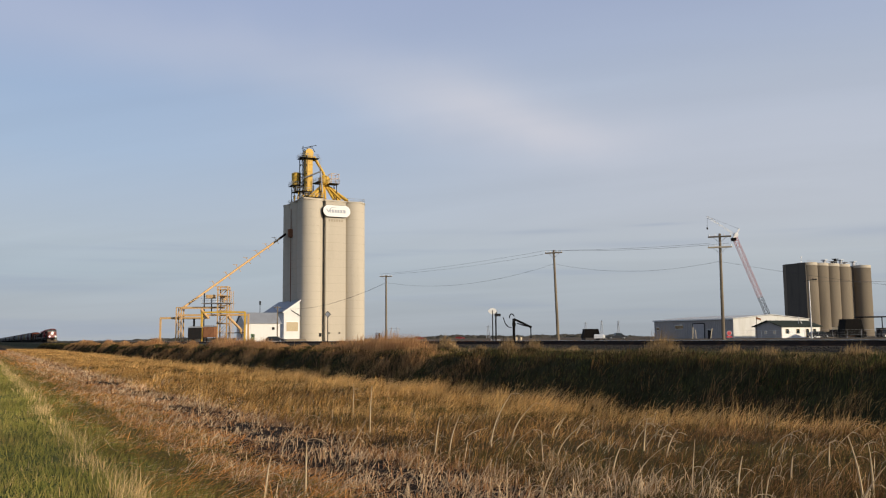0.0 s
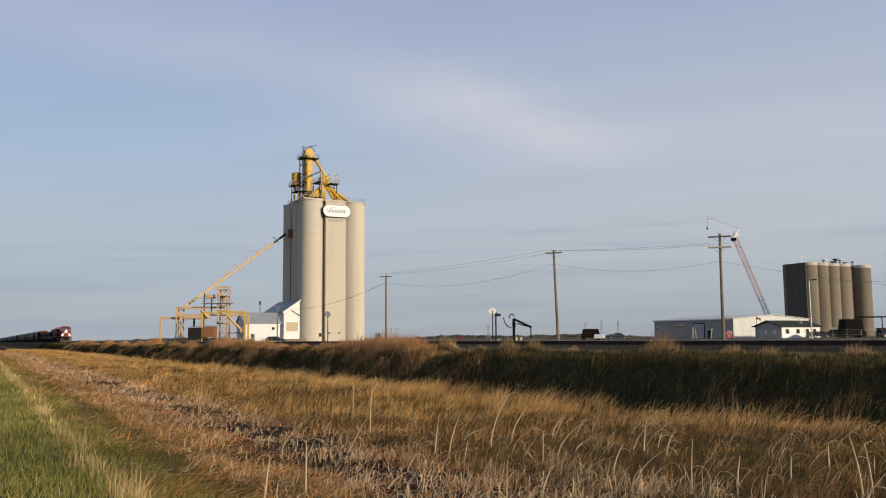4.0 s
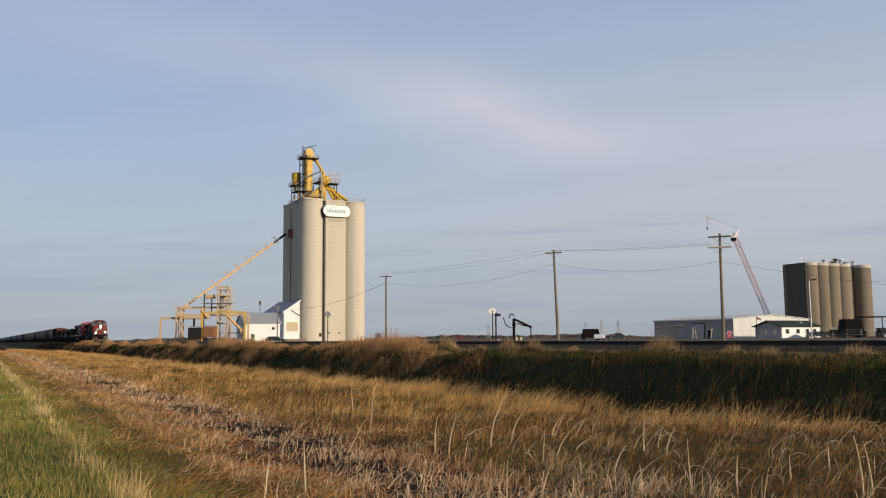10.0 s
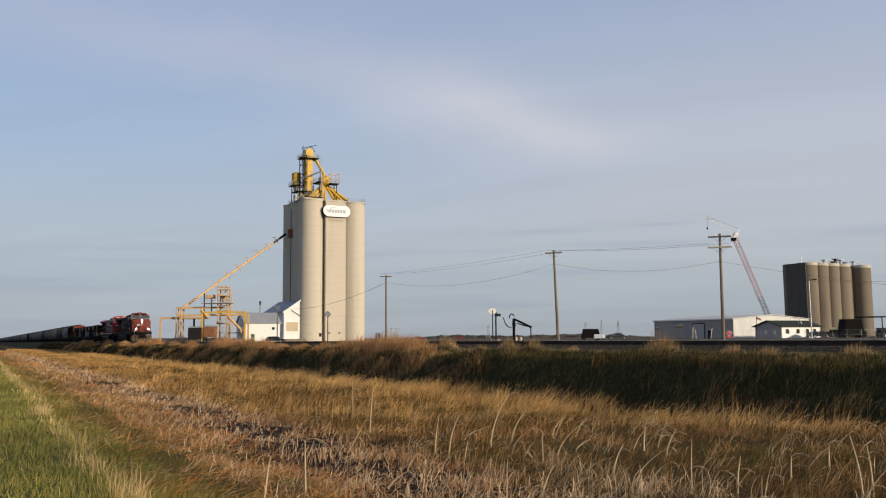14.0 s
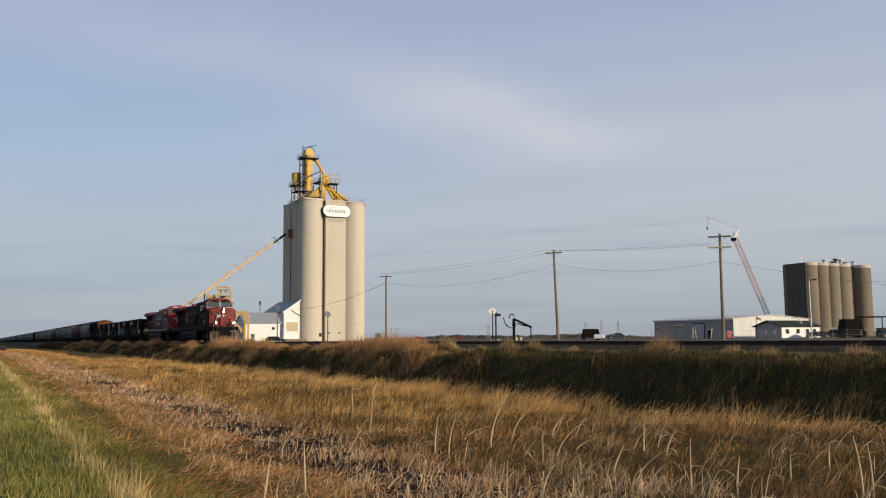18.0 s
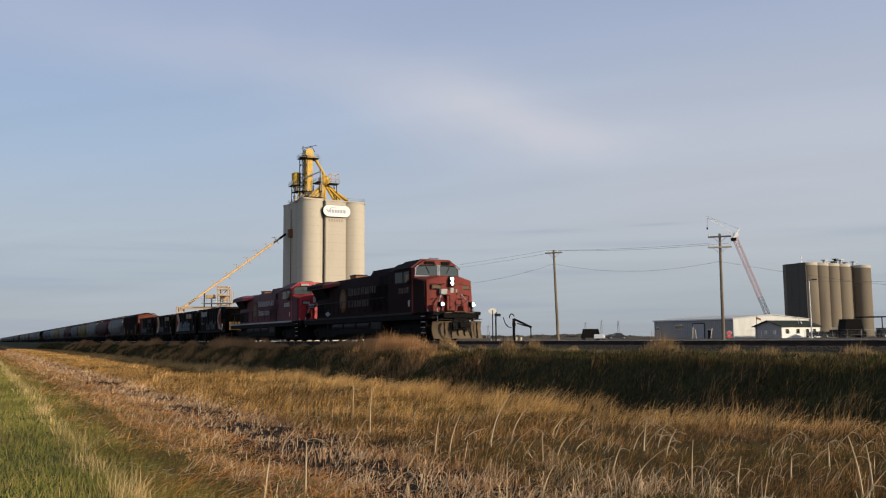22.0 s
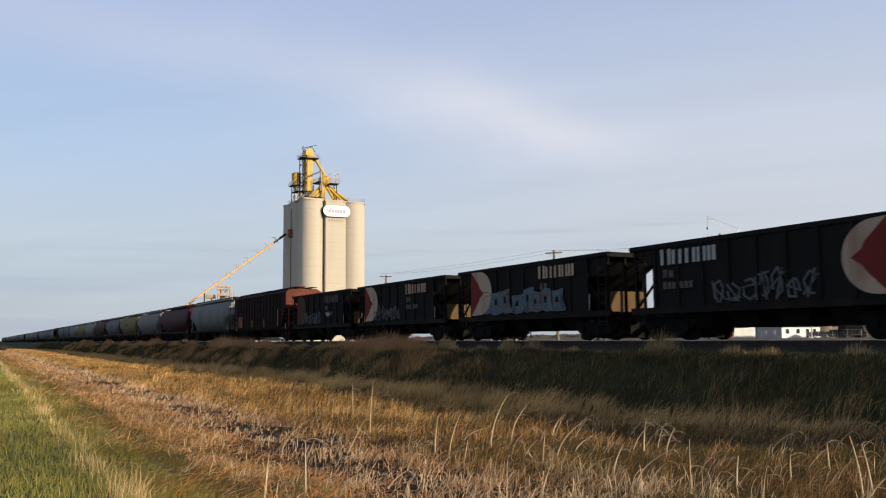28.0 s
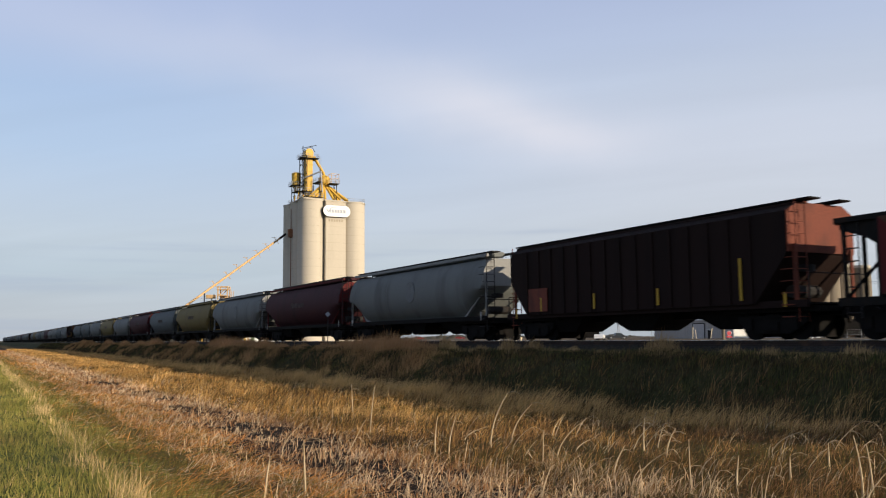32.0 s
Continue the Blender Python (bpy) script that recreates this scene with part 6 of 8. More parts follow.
        part("ditch_light", F().rod((hl - 0.15, y, 1.97), (hl - 0.13, y, 1.97), 0.092, n=14), LAMP_ON if dull else GLASS, d, "lit ditch light" if dull else "unlit ditch light")
    def blade(dx, z):
        """One level of the plow: a shallow vee in front, its back 60 mm behind."""
        v = [(hl + dx - 0.42, -1.52), (hl + dx - 0.10, -0.75), (hl + dx, 0.0), (hl + dx - 0.10, 0.75), (hl + dx - 0.42, 1.52)]
        return [(x, y, z) for x, y in v] + [(x - 0.06, y, z) for x, y in v[::-1]]

    pl = F().loft([blade(0.36, 0.12), blade(0.20, 0.34), blade(0.12, 0.62), blade(0.16, 0.90), blade(0.24, 1.06)])
    pw = part("plow", pl, PLOW if dull else BLACK_STEEL, t, "dusty tan steel snowplow" if dull else "black steel snowplow")
    part("plow_notch", F().box(hl - 0.2, hl + 0.27, -0.48, 0.48, 0.60, 1.09), BLACK_STEEL, pw, "dark coupler opening")
    for y in (-1.0, -0.62, -0.2, 0.2, 0.62, 1.0):
        part("plow_rib", F().prism([(hl + 0.20, 0.14), (hl + 0.27, 0.14), (hl + 0.12, 0.62), (hl + 0.19, 1.0), (hl + 0.1, 1.0)], y - 0.035, y + 0.035, "y"), BLACK_STEEL, pw)
    part("draft_box", F().box(hl - 0.5, hl + 0.22, -0.42, 0.42, 0.98, 1.22, 0.03), BLACK_STEEL, t)
    for y in (-0.78, 0.78):
        part("uncoupling_lever", F().rail_line([(hl + 0.14, y * 1.7, 1.16), (hl + 0.2, y * 0.6, 1.12), (hl + 0.34, y * 0.15, 1.02)], 0.022), STEEL_DARK, t)
        part("front_post", F().rail_line([(hl + 0.02, y * 0.75, 1.5), (hl + 0.02, y * 0.75, 2.42), (hl - 0.5, y * 0.7, 2.5)], 0.024), STEEL_DARK, t)
    part("chain", F().rail_line([(hl + 0.02, -0.585 + 1.17 * k / 8, 2.3 - 0.35 * (1 - (k / 4 - 1) ** 2)) for k in range(9)], 0.014), STEEL_DARK, t)
    part("drop_step", F().box(hl - 0.05, hl + 0.32, -0.4, 0.4, 1.54, 1.58), PLOW if dull else BLACK_STEEL, t)
    coupler(t, hl - 0.25, 1)
    coupler(t, -hl + 0.1, -1)
    for y in (-0.5, -0.38, 0.38, 0.5):
        part("brake_hose", F().rail_line([(hl + 0.1, y, 1.15), (hl + 0.22, y * 1.02, 0.98), (hl + 0.3, y, 0.8), (hl + 0.2, y * 0.86, 0.5)], 0.03), RUBBER, t)
    for y in (-1.42, 1.42):
        st = part("step_ladder", F().box(hl - 1.55, hl - 1.5, y - 0.14, y + 0.1, 0.4, 1.5), BLACK_STEEL, t)
        part("stringer", F().box(hl - 0.95, hl - 0.9, y - 0.14, y + 0.1, 0.4, 1.5), BLACK_STEEL, st)
        for z in (0.45, 0.75, 1.05, 1.35):
            part("tread", F().box(hl - 1.5, hl - 0.95, y - 0.14, y + 0.1, z - 0.02, z + 0.02), BLACK_STEEL, st)
            part("tread_edge", F().box(hl - 1.48, hl - 0.97, y - 0.16 if y < 0 else y + 0.1, y - 0.14 if y < 0 else y + 0.12, z - 0.02, z + 0.02), SILL_WHITE, st)
        part("grab_rail", F().rail_line([(hl - 0.95, y, 0.55), (hl - 0.95, y, 1.65), (hl - 1.6, y * 0.95, 2.4)], 0.025).rail_line([(hl - 0.35, y * 0.8, 1.0), (hl - 0.4, y * 0.8, 1.75), (hl - 0.85, y * 0.45, 2.55)], 0.025), GALV, t, "bright steel grab rail")
    # side walkway rail
    wr = F().rail_line([(-hl + 0.4, -1.48, 2.62), (hl - 6.4, -1.48, 2.62), (hl - 6.1, -1.46, 3.0)], 0.022)
    for x in np.arange(-hl + 0.4, hl - 6.2, 1.75):
        wr.rod((x, -1.48, 1.6), (x, -1.48, 2.62), 0.022, n=5)
    part("walkway_rail", wr, STEEL_DARK, t)
    rr = F().rail_line([(-hl + 0.05, -1.3, 1.6), (-hl + 0.05, -1.3, 2.6), (-hl + 0.05, 1.3, 2.6), (-hl + 0.05, 1.3, 1.6)], 0.025)
    part("end_rail", rr, STEEL_DARK, t)
    # underside
    part("fuel_tank", F().prism([(-1.45, 0.45), (-1.2, 0.14), (1.2, 0.14), (1.45, 0.45), (1.45, 1.18), (-1.45, 1.18)], -4.1, 3.6, "x"), BLACK_STEEL, t)
    for x in (-4.6, -2.4, -0.2):
        part("air_reservoir", F().rod((x, -1.36, 0.98), (x + 1.9, -1.36, 0.98), 0.19, n=12), STEEL_DARK, t)
    part("underframe", F().box(-hl + 0.6, hl - 1.0, -0.7, 0.7, 0.14, 1.18), BLACK_STEEL, t)
    part("equipment_box", F().box(1.9, 3.4, -1.48, -1.2, 0.75, 1.18, 0.03), STEEL_DARK, t)
    for x in (-6.9, 6.6):
        truck(t, x, (-1.9, 0.0, 1.9), WHEEL_L, 0.53, 0.42, 0.75)
    # lettering shown as plain bars, and the round gold badge
    m_ = LETTER_DULL if dull else LETTER
    bars(hood, "lettering_bar", m_, -2.85, 3.02, [0.5, 0.46, 0.5, 0.46, 0.48, 0.16, 0.46, 0.5], 0.46, 0.13, -1.016, "white lettering bar", 1)
    bars(hood, "lettering_bar", m_, -2.85, 2.25, [0.46, 0.46, 0.44, 0.16, 0.42, 0.16, 0.42], 0.44, 0.13, -1.016, "white lettering bar", 1)
    ov = [(-3.9 + 0.62 * math.cos(i * math.pi / 12), 2.75 + 0.80 * math.sin(i * math.pi / 12)) for i in range(24)]
    bd = part("round_badge", F().prism(ov, -1.008, -0.975, "y"), GOLD, hood, "oval gold badge")
    part("badge_shape", F().prism([(-4.3, 2.25), (-3.55, 2.25), (-3.4, 2.6), (-3.5, 3.0), (-3.75, 3.3), (-4.0, 3.32), (-4.3, 3.05), (-4.4, 2.6)], -1.02, -1.0, "y"), mat("badge_brown", (0.12, 0.05, 0.03), 0.6), bd)
    return t


def coal_hopper(name, m, label, marks):
    """Black ribbed open hopper with sloping ends."""
    t = thing(name, m, label, "hopper car", "train")
    L, H = 12.9, 3.42
    b = L / 2 - 0.55
    side0, side1 = -b + 1.35, b - 1.35
    prof = [(-b + 0.15, H), (b - 0.15, H), (b - 0.15, 2.75), (side1, 1.15), (side0, 1.15), (-b + 0.15, 2.75)]
    for y in (-1.47, 1.41):
        part("side_sheet", F().prism([(side0, 1.15), (side1, 1.15), (side1, H), (side0, H)], y, y + 0.06, "y"), BLACK_CAR, t)
    for sd in (-1, 1):
        part("slope_sheet", F().prism([(sd * (b - 0.15), H), (sd * (b - 0.15), H - 0.1), (sd * side1 * 0.55, 1.2), (sd * side1 * 0.5, 1.2)], -1.41, 1.41, "y"), BLACK_CAR, t, "sloping end sheet")
        # tan plate, much lighter than the black sheets round it
        part("end_bulkhead", F().box(sd * (side1 + 0.25) - 0.03, sd * (side1 + 0.25) + 0.03, -0.80, 1.30, 1.16, 1.98), TAN_SLOPE, t, "tan bulkhead under the sloping end")
        part("end_chord", F().box(sd * (b - 0.1) - 0.1, sd * (b - 0.1) + 0.1, -1.5, 1.5, H - 0.16, H + 0.02), BLACK_CAR, t)
        for y in (-1.42, 1.36):
            part("end_gusset", F().prism([(sd * side1, H), (sd * (b - 0.1), H), (sd * (b - 0.1), H - 0.3), (sd * side1, H - 0.75)], y, y + 0.05, "y"), BLACK_CAR, t)
        # posts and ladder on the open end platform
        for y in (-1.38, -0.5, 0.5, 1.38):
            part("end_post", F().bar((sd * (b - 0.2), y, 1.1), (sd * (b - 0.2), y, H - 0.1), 0.09), BLACK_STEEL, t)
        part("end_brace", F().bar((sd * (b - 0.2), -1.38, 1.15), (sd * (side1 - 0.2), -1.38, 2.4), 0.07), BLACK_STEEL, t)
        la = F()
        for z in np.arange(0.75, 3.2, 0.36):
            la.rod((sd * (b - 0.25), -1.46, z), (sd * (b - 0.7), -1.46, z), 0.018, n=5)
        la.rod((sd * (b - 0.25), -1.46, 0.6), (sd * (b - 0.25), -1.46, 3.3), 0.02, n=5).rod((sd * (b - 0.7), -1.46, 0.6), (sd * (b - 0.7), -1.46, 3.3), 0.02, n=5)
        part("ladder", la, STEEL_DARK, t)
        part("corner_stripe", F().box(sd * (b - 1.3) - 0.05, sd * (b - 1.3) + 0.05, -1.49, -1.46, 1.2, 1.85), SILL_WHITE, t)
        coupler(t, sd * (b + 0.0), sd)
        truck(t, sd * (b - 1.45), (-0.87, 0.87), WHEEL_S, 0.46, 0.30, 0.45)
    part("top_chord", F().box(-b + 0.0, b - 0.0, -1.53, -1.41, H - 0.12, H + 0.03).box(-b, b, 1.41, 1.53, H - 0.12, H + 0.03), BLACK_CAR, t)
    part("side_sill", F().box(-b, b, -1.5, -1.36, 0.95, 1.18).box(-b, b, 1.36, 1.5, 0.95, 1.18), BLACK_CAR, t)
    part("centre_sill", F().box(-b, b, -0.25, 0.25, 0.72, 1.08), BLACK_STEEL, t)
    for i in range(9):
        x = side0 + (side1 - side0) * i / 8
        part("side_stake", F().box(x - 0.06, x + 0.06, -1.55, -1.47, 1.15, H - 0.1), BLACK_CAR, t)
    for x in (-2.9, -0.95, 0.95, 2.9):
        part("outlet_hopper", F().loft([[(x - 0.9, -1.3, 1.2), (x + 0.9, -1.3, 1.2), (x + 0.9, 1.3, 1.2), (x - 0.9, 1.3, 1.2)], [(x - 0.35, -0.9, 0.42), (x + 0.35, -0.9, 0.42), (x + 0.35, 0.9, 0.42), (x - 0.35, 0.9, 0.42)]]), BLACK_STEEL, t)
    part("load", F().loft([[(-4.6, -1.38, 2.9), (4.6, -1.38, 2.9), (4.6, 1.38, 2.9), (-4.6, 1.38, 2.9)], [(-3.6, -0.6, H - 0.05), (3.6, -0.6, H - 0.05), (3.6, 0.6, H - 0.05), (-3.6, 0.6, H - 0.05)]]), STONE, t)
    # round half-and-half emblem at one end, the word at the other
    e_ = marks.get("end", 1)
    if marks.get("disc", True):
        cx, r = e_ * (side1 - (0.42 if e_ > 0 else 0.85)), 1.04
        pts = [(cx - e_ * r * math.cos(a) * 1.02, 2.28 + r * math.sin(a)) for a in [-math.pi / 2 + i * math.pi / 16 for i in range(17)]]
        pts += [(e_ * (side1 - 0.05), 3.34), (e_ * (side1 - 0.05), 1.22)]
        e = part("half_disc_emblem", F().prism(pts, -1.562, -1.545, "y"), RUSTY_DISC if marks.get("faint") else DISC_WHITE, t, "rust-stained half-disc emblem" if marks.get("faint") else "cream half-disc emblem")
        part("emblem_triangle", F().prism([(e_ * (side1 - 0.05), 3.34), (e_ * (side1 - 0.05), 1.22), (e_ * (side1 - 0.75), 1.9), (e_ * (side1 - 0.85), 2.05), (e_ * (side1 - 1.2), 2.28), (e_ * (side1 - 0.85), 2.5), (e_ * (side1 - 0.75), 2.7)],
                                          -1.574, -1.56, "y"), MAROON_END if marks.get("faint") else DISC_RED, e, "dull red triangle")
    x0 = side0 + 0.35 if e_ > 0 else side1 - 3.3
    wide = 1.0 if e_ > 0 else 0.95
    if marks.get("word", True):
        lm = LETTER_DULL if marks.get("faint") else LETTER if marks.get("bright") else DISC_WHITE
        bars(t, "lettering_bar", lm, x0, 2.66, [0.50 * wide, 0.46 * wide, -0.04, 0.48 * wide, 0.40 * wide, 0.14, 0.16], 0.50, 0.07, -1.552, "cream lettering bar", 1)
        bars(t, "number_bar", LETTER_DULL, x0 + 0.1, 2.2, [0.2, 0.2], 0.26, 0.1, -1.552, "faded number bar", 1)
        bars(t, "number_bar", LETTER_DULL, x0 + 0.1, 1.8, [0.16, 0.16, 0.16, -0.1, 0.16, 0.16, 0.16], 0.24, 0.06, -1.552, "faded number bar", 1)
    g = random.Random(marks.get("seed", 1))
    kind = marks.get("spray")
    if kind == "blue":
        # loose patches of blue, each inside a ragged pale outline, with the black showing between
        x = side0 + 1.0
        for i in range(8):
            w, h, z = g.uniform(0.72, 1.0), g.uniform(0.75, 1.2), 1.24 + g.uniform(-0.02, 0.06)
            k = g.uniform(-0.16, 0.16)
            pts = [(x, z + g.uniform(0, 0.1)), (x + w * 0.5, z - 0.02), (x + w, z + g.uniform(0, 0.08)), (x + w * 0.95 + k, z + h * 0.5),
                   (x + w + k, z + h * g.uniform(0.85, 1.0)), (x + w * 0.55 + k, z + h * g.uniform(0.86, 1.0)), (x + k, z + h * g.uniform(0.8, 1.0)), (x + 0.05 + k, z + h * 0.5)]
            y = -1.556 - 0.0012 * i
            sp = part("spray_painting", F().prism([(x + w * 0.5 + (p - x - w * 0.5) * 0.96, z + h * 0.5 + (q_ - z - h * 0.5) * 0.95) for p, q_ in pts], y, -1.54, "y"), SPRAY_BLUE if i not in (2, 5) else SPRAY_GREY, t, "pale blue spray-painted patch")
            ol = F()
            for p, q_ in zip(pts, pts[1:] + pts[:1]):
                ol.bar((p[0], y - 0.002, p[1]), (q_[0], y - 0.002, q_[1]), 0.010, 0.035)
            ol.bar((x + w * 0.2 + k, y - 0.002, z + h * 0.75), (x + w * 0.8 + k, y - 0.002, z + h * 0.8), 0.010, 0.05).bar((x + w * 0.7, y - 0.002, z + h * 0.15), (x + w * 0.75 + k, y - 0.002, z + h * 0.7), 0.010, 0.04)
            part("spray_outline", ol, SPRAY_PALE, sp, "pale sprayed outline")
            part("spray_gap", F().prism([(x + w * 0.34 + k * 0.5, z + h * 0.36), (x + w * 0.60 + k * 0.5, z + h * 0.40), (x + w * 0.56 + k * 0.5, z + h * 0.66), (x + w * 0.36 + k * 0.5, z + h * 0.62)], y - 0.003, y, "y"), BLACK_CAR, sp)
            x += w * 0.98
    elif kind:
        x = side0 + (g.uniform(2.6, 3.2) if e_ > 0 else g.uniform(1.0, 1.6))
        for i in range(7):
            w, h = g.uniform(0.40, 0.62), g.uniform(0.55, 0.95)
            y = -1.556 - 0.001 * i
            f = F()
            k = g.choice((5, 6, 7))
            ring = [(x + w * (0.5 + g.uniform(0.3, 0.55) * math.cos(a)), 1.25 + h * (0.5 + g.uniform(0.35, 0.55) * math.sin(a))) for a in [j * 2 * math.pi / k + 0.4 for j in range(k)]]
            cut = g.randint(0, k - 1)
            for j in range(k):
                if j != cut:
                    p, q = ring[j], ring[(j + 1) % k]
                    f.bar((p[0], y, p[1]), (q[0], y, q[1]), 0.016, 0.07)
            f.bar((x + w * g.random(), y, 1.25), (x + w * g.random(), y, 1.25 + h), 0.016, 0.07)
            f.bar((x, y, 1.25 + h * g.random()), (x + w, y, 1.25 + h * g.random()), 0.016, 0.06)
            part("spray_scrawl", f, SPRAY_GREY, t, "grey spray-painted scrawl")
            x += w + 0.05
    return t


def covered_hopper(name, m, label, paint, end_paint, boxy=False, H=4.28, badge=None):
    """Covered grain hopper; boxy ones have flat ribbed sides, the others bulge."""
    t = thing(name, m, label, "hopper car", "train")
    L = 18.5 if not boxy else 17.6
    b = L / 2 - 0.55
    s0, s1 = (-b + 0.6, b - 0.7) if boxy else (-b + 0.35, b - 0.35)
    run = 1.25 if boxy else 1.9
    zb = 1.12
    if boxy:
        prof = [(-1.55, zb), (1.55, zb), (1.55, H - 0.30), (1.05, H - 0.02), (-1.05, H - 0.02), (-1.55, H - 0.30)]
    else:
        prof = []
        for i in range(15):
            a = -0.36 * math.pi + 0.72 * math.pi * i / 14
            prof.append((0.25 + 1.31 * math.cos(a) ** 0.75, 2.62 + 1.55 * math.sin(a)))
        prof = [(-1.15, zb), (1.15, zb)] + prof + [(-y, z) for y, z in prof[::-1]]

    def ring(x, lift):
        return [(x, y * (1 - 0.0 * lift), max(z, zb + lift)) for y, z in prof]

    cut = 1.55
    body = F().loft([ring(s0, cut), ring(s0 + 0.05, cut * 0.93), ring(s0 + run, 0.0), ring(s1 - run, 0.0), ring(s1 - 0.05, cut * 0.93), ring(s1, cut)])
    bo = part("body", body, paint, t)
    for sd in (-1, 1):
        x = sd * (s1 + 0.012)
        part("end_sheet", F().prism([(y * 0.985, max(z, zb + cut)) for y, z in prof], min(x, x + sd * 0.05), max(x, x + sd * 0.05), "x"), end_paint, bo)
    if boxy:
        for i in range(15):
            x = s0 + 1.35 + (s1 - s0 - 2.7) * i / 14
            part("side_stake", F().box(x - 0.05, x + 0.05, -1.61, -1.55, zb + 0.02, H - 0.32), paint, t)
        for i, x in enumerate((-5.2, -1.6, 2.0, 5.8)):
            part("yellow_stripe", F().box(x - 0.05, x + 0.05, -1.625, -1.6, 1.25, 1.85 if i < 3 else 2.6), SAFETY_YELLOW, t, "yellow reflective stripe")
        part("patch_panel", F().box(s0 + 1.5, s0 + 2.9, -1.618, -1.6, 1.25, 2.25), ORANGE_END, t, "lighter repainted panel")
    else:
        for x in (s0 + 1.95, -2.6, 2.6, s1 - 1.95):
            rg = [(x - 0.03, y * 1.012, z * 1.003) for y, z in prof[2:17]]
            rg2 = [(x + 0.03, y * 1.012, z * 1.003) for y, z in prof[2:17]]
            q = F()
            for a in range(14):
                q.add([rg[a], rg[a + 1], rg2[a + 1], rg2[a]], [(0, 1, 2, 3)])
            # mirrored on the near side
            for a in range(14):
                q.add([(p[0], -p[1], p[2]) for p in (rg[a], rg[a + 1], rg2[a + 1], rg2[a])], [(3, 2, 1, 0)])
            part("body_seam", q, paint, bo)
    part("side_sill", F().box(-b + 0.1, b - 0.1, -1.45, -1.33, 0.98, 1.2).box(-b + 0.1, b - 0.1, 1.33, 1.45, 0.98, 1.2), paint if boxy else BLACK_STEEL, t)
    part("centre_sill", F().box(-b, b, -0.25, 0.25, 0.75, 1.1), BLACK_STEEL, t)
    over = 0.45 if boxy else 0.08
    for y in (-0.95, 0.45):
        part("roof_walk", F().box(s0 - over, s1 + over, y, y + 0.5, H + 0.06, H + 0.11), STEEL_DARK if not boxy else BLACK_STEEL, t, "steel grating roof walk")
    part("hatch_coaming", F().box(s0 + 0.8, s1 - 0.8, -0.35, 0.35, H - 0.1, H + 0.16, 0.04), paint, t)
    for i in range(4):
        x = -5.4 + i * 3.6
        part("hatch_cover", F().box(x - 1.5, x + 1.5, -0.4, 0.4, H + 0.16, H + 0.22, 0.02), GALV if not boxy else end_paint, t)
    part("roof_edge", F().box(s0, s1, -1.2, -1.08, H - 0.16, H - 0.02), end_paint if not boxy else paint, t)
    for x in (-4.6, 0.0, 4.6):
        part("outlet_hopper", F().loft([[(x - 1.9, -1.2, 1.15), (x + 1.9, -1.2, 1.15), (x + 1.9, 1.2, 1.15), (x - 1.9, 1.2, 1.15)], [(x - 0.6, -0.7, 0.36), (x + 0.6, -0.7, 0.36), (x + 0.6, 0.7, 0.36), (x - 0.6, 0.7, 0.36)]]), BLACK_STEEL, t)
    for sd in (-1, 1):
        part("slope_sheet", F().prism([(sd * (s1), zb + cut), (sd * (s1 - 0.1), zb + cut), (sd * (s1 - 2.4), 1.1), (sd * (s1 - 2.2), 1.1)], -1.2, 1.2, "y"), end_paint, t)
        for y in (-1.3, 1.3):
            part("end_post", F().bar((sd * (s1 + 0.1), y, 1.1), (sd * (s1 + 0.1), y, 2.9), 0.09), end_paint, t)
        la = F()
        for z in np.arange(0.7, H - 0.1, 0.36):
            la.rod((sd * (s1 + 0.22), -1.36, z), (sd * (s1 + 0.22), -0.92, z), 0.018, n=5)
            la.rod((sd * (s1 + 0.15), -1.48, z), (sd * (s1 - 0.30), -1.48, z), 0.018, n=5)
        for y in (-1.36, -0.92):
            la.rod((sd * (s1 + 0.22), y, 0.55), (sd * (s1 + 0.22), y, H), 0.02, n=5)
        part("ladder", la, end_paint if boxy else STEEL_DARK, t)
        part("end_platform", F().box(min(sd * s1, sd * b), max(sd * s1, sd * b), -1.4, 1.4, 1.06, 1.12), BLACK_STEEL, t)
        part("platform_rail", F().rail_line([(sd * (b - 0.1), -1.35, 1.1), (sd * (b - 0.1), -1.35, 2.0), (sd * (b - 0.1), 1.35, 2.0), (sd * (b - 0.1), 1.35, 1.1)], 0.02), STEEL_DARK, t)
        part("yellow_stripe", F().box(sd * (s1 - 0.2) - 0.05, sd * (s1 - 0.2) + 0.05, -1.47, -1.45, 1.0, 1.45), SAFETY_YELLOW if boxy else SILL_WHITE, t)
        coupler(t, sd * b, sd)
        truck(t, sd * (b - 1.8), (-0.87, 0.87), WHEEL_S, 0.46, 0.30, 0.45)
        part("brake_beam", F().box(sd * (b - 1.8) - 1.9, sd * (b - 1.8) + 1.9, -1.15, 1.15, 0.86, 1.02), BLACK_STEEL, t)
    part("brake_reservoir", F().rod((s1 - 0.5, -0.8, 1.5), (s1 - 0.5, 0.4, 1.5), 0.2, n=10).rod((s1 - 0.2, -0.5, 2.1), (s1 - 0.2, -0.5, 2.3), 0.3, n=12), STEEL_DARK, t)
    if badge is not None:
        part("side_badge", F().prism([(badge + 0.55 * math.cos(i * math.pi / 10), 2.75 + 0.6 * math.sin(i * math.pi / 10)) for i in range(20)], -1.575, -1.53, "y"), BADGE_GREY, t, "faded round badge")
    elif not boxy:
        bars(t, "lettering_bar", LETTER_DULL, -1.6, 2.55, [0.42, 0.42, 0.3, 0.42, 0.42, 0.42], 0.34, 0.1, -1.575, "faded lettering bar", 1)
    return t


# ---- the train, front to rear; each row: distance of the car's centre behind the leading end ----
HOME = spot(U0, 0, 0, -90)
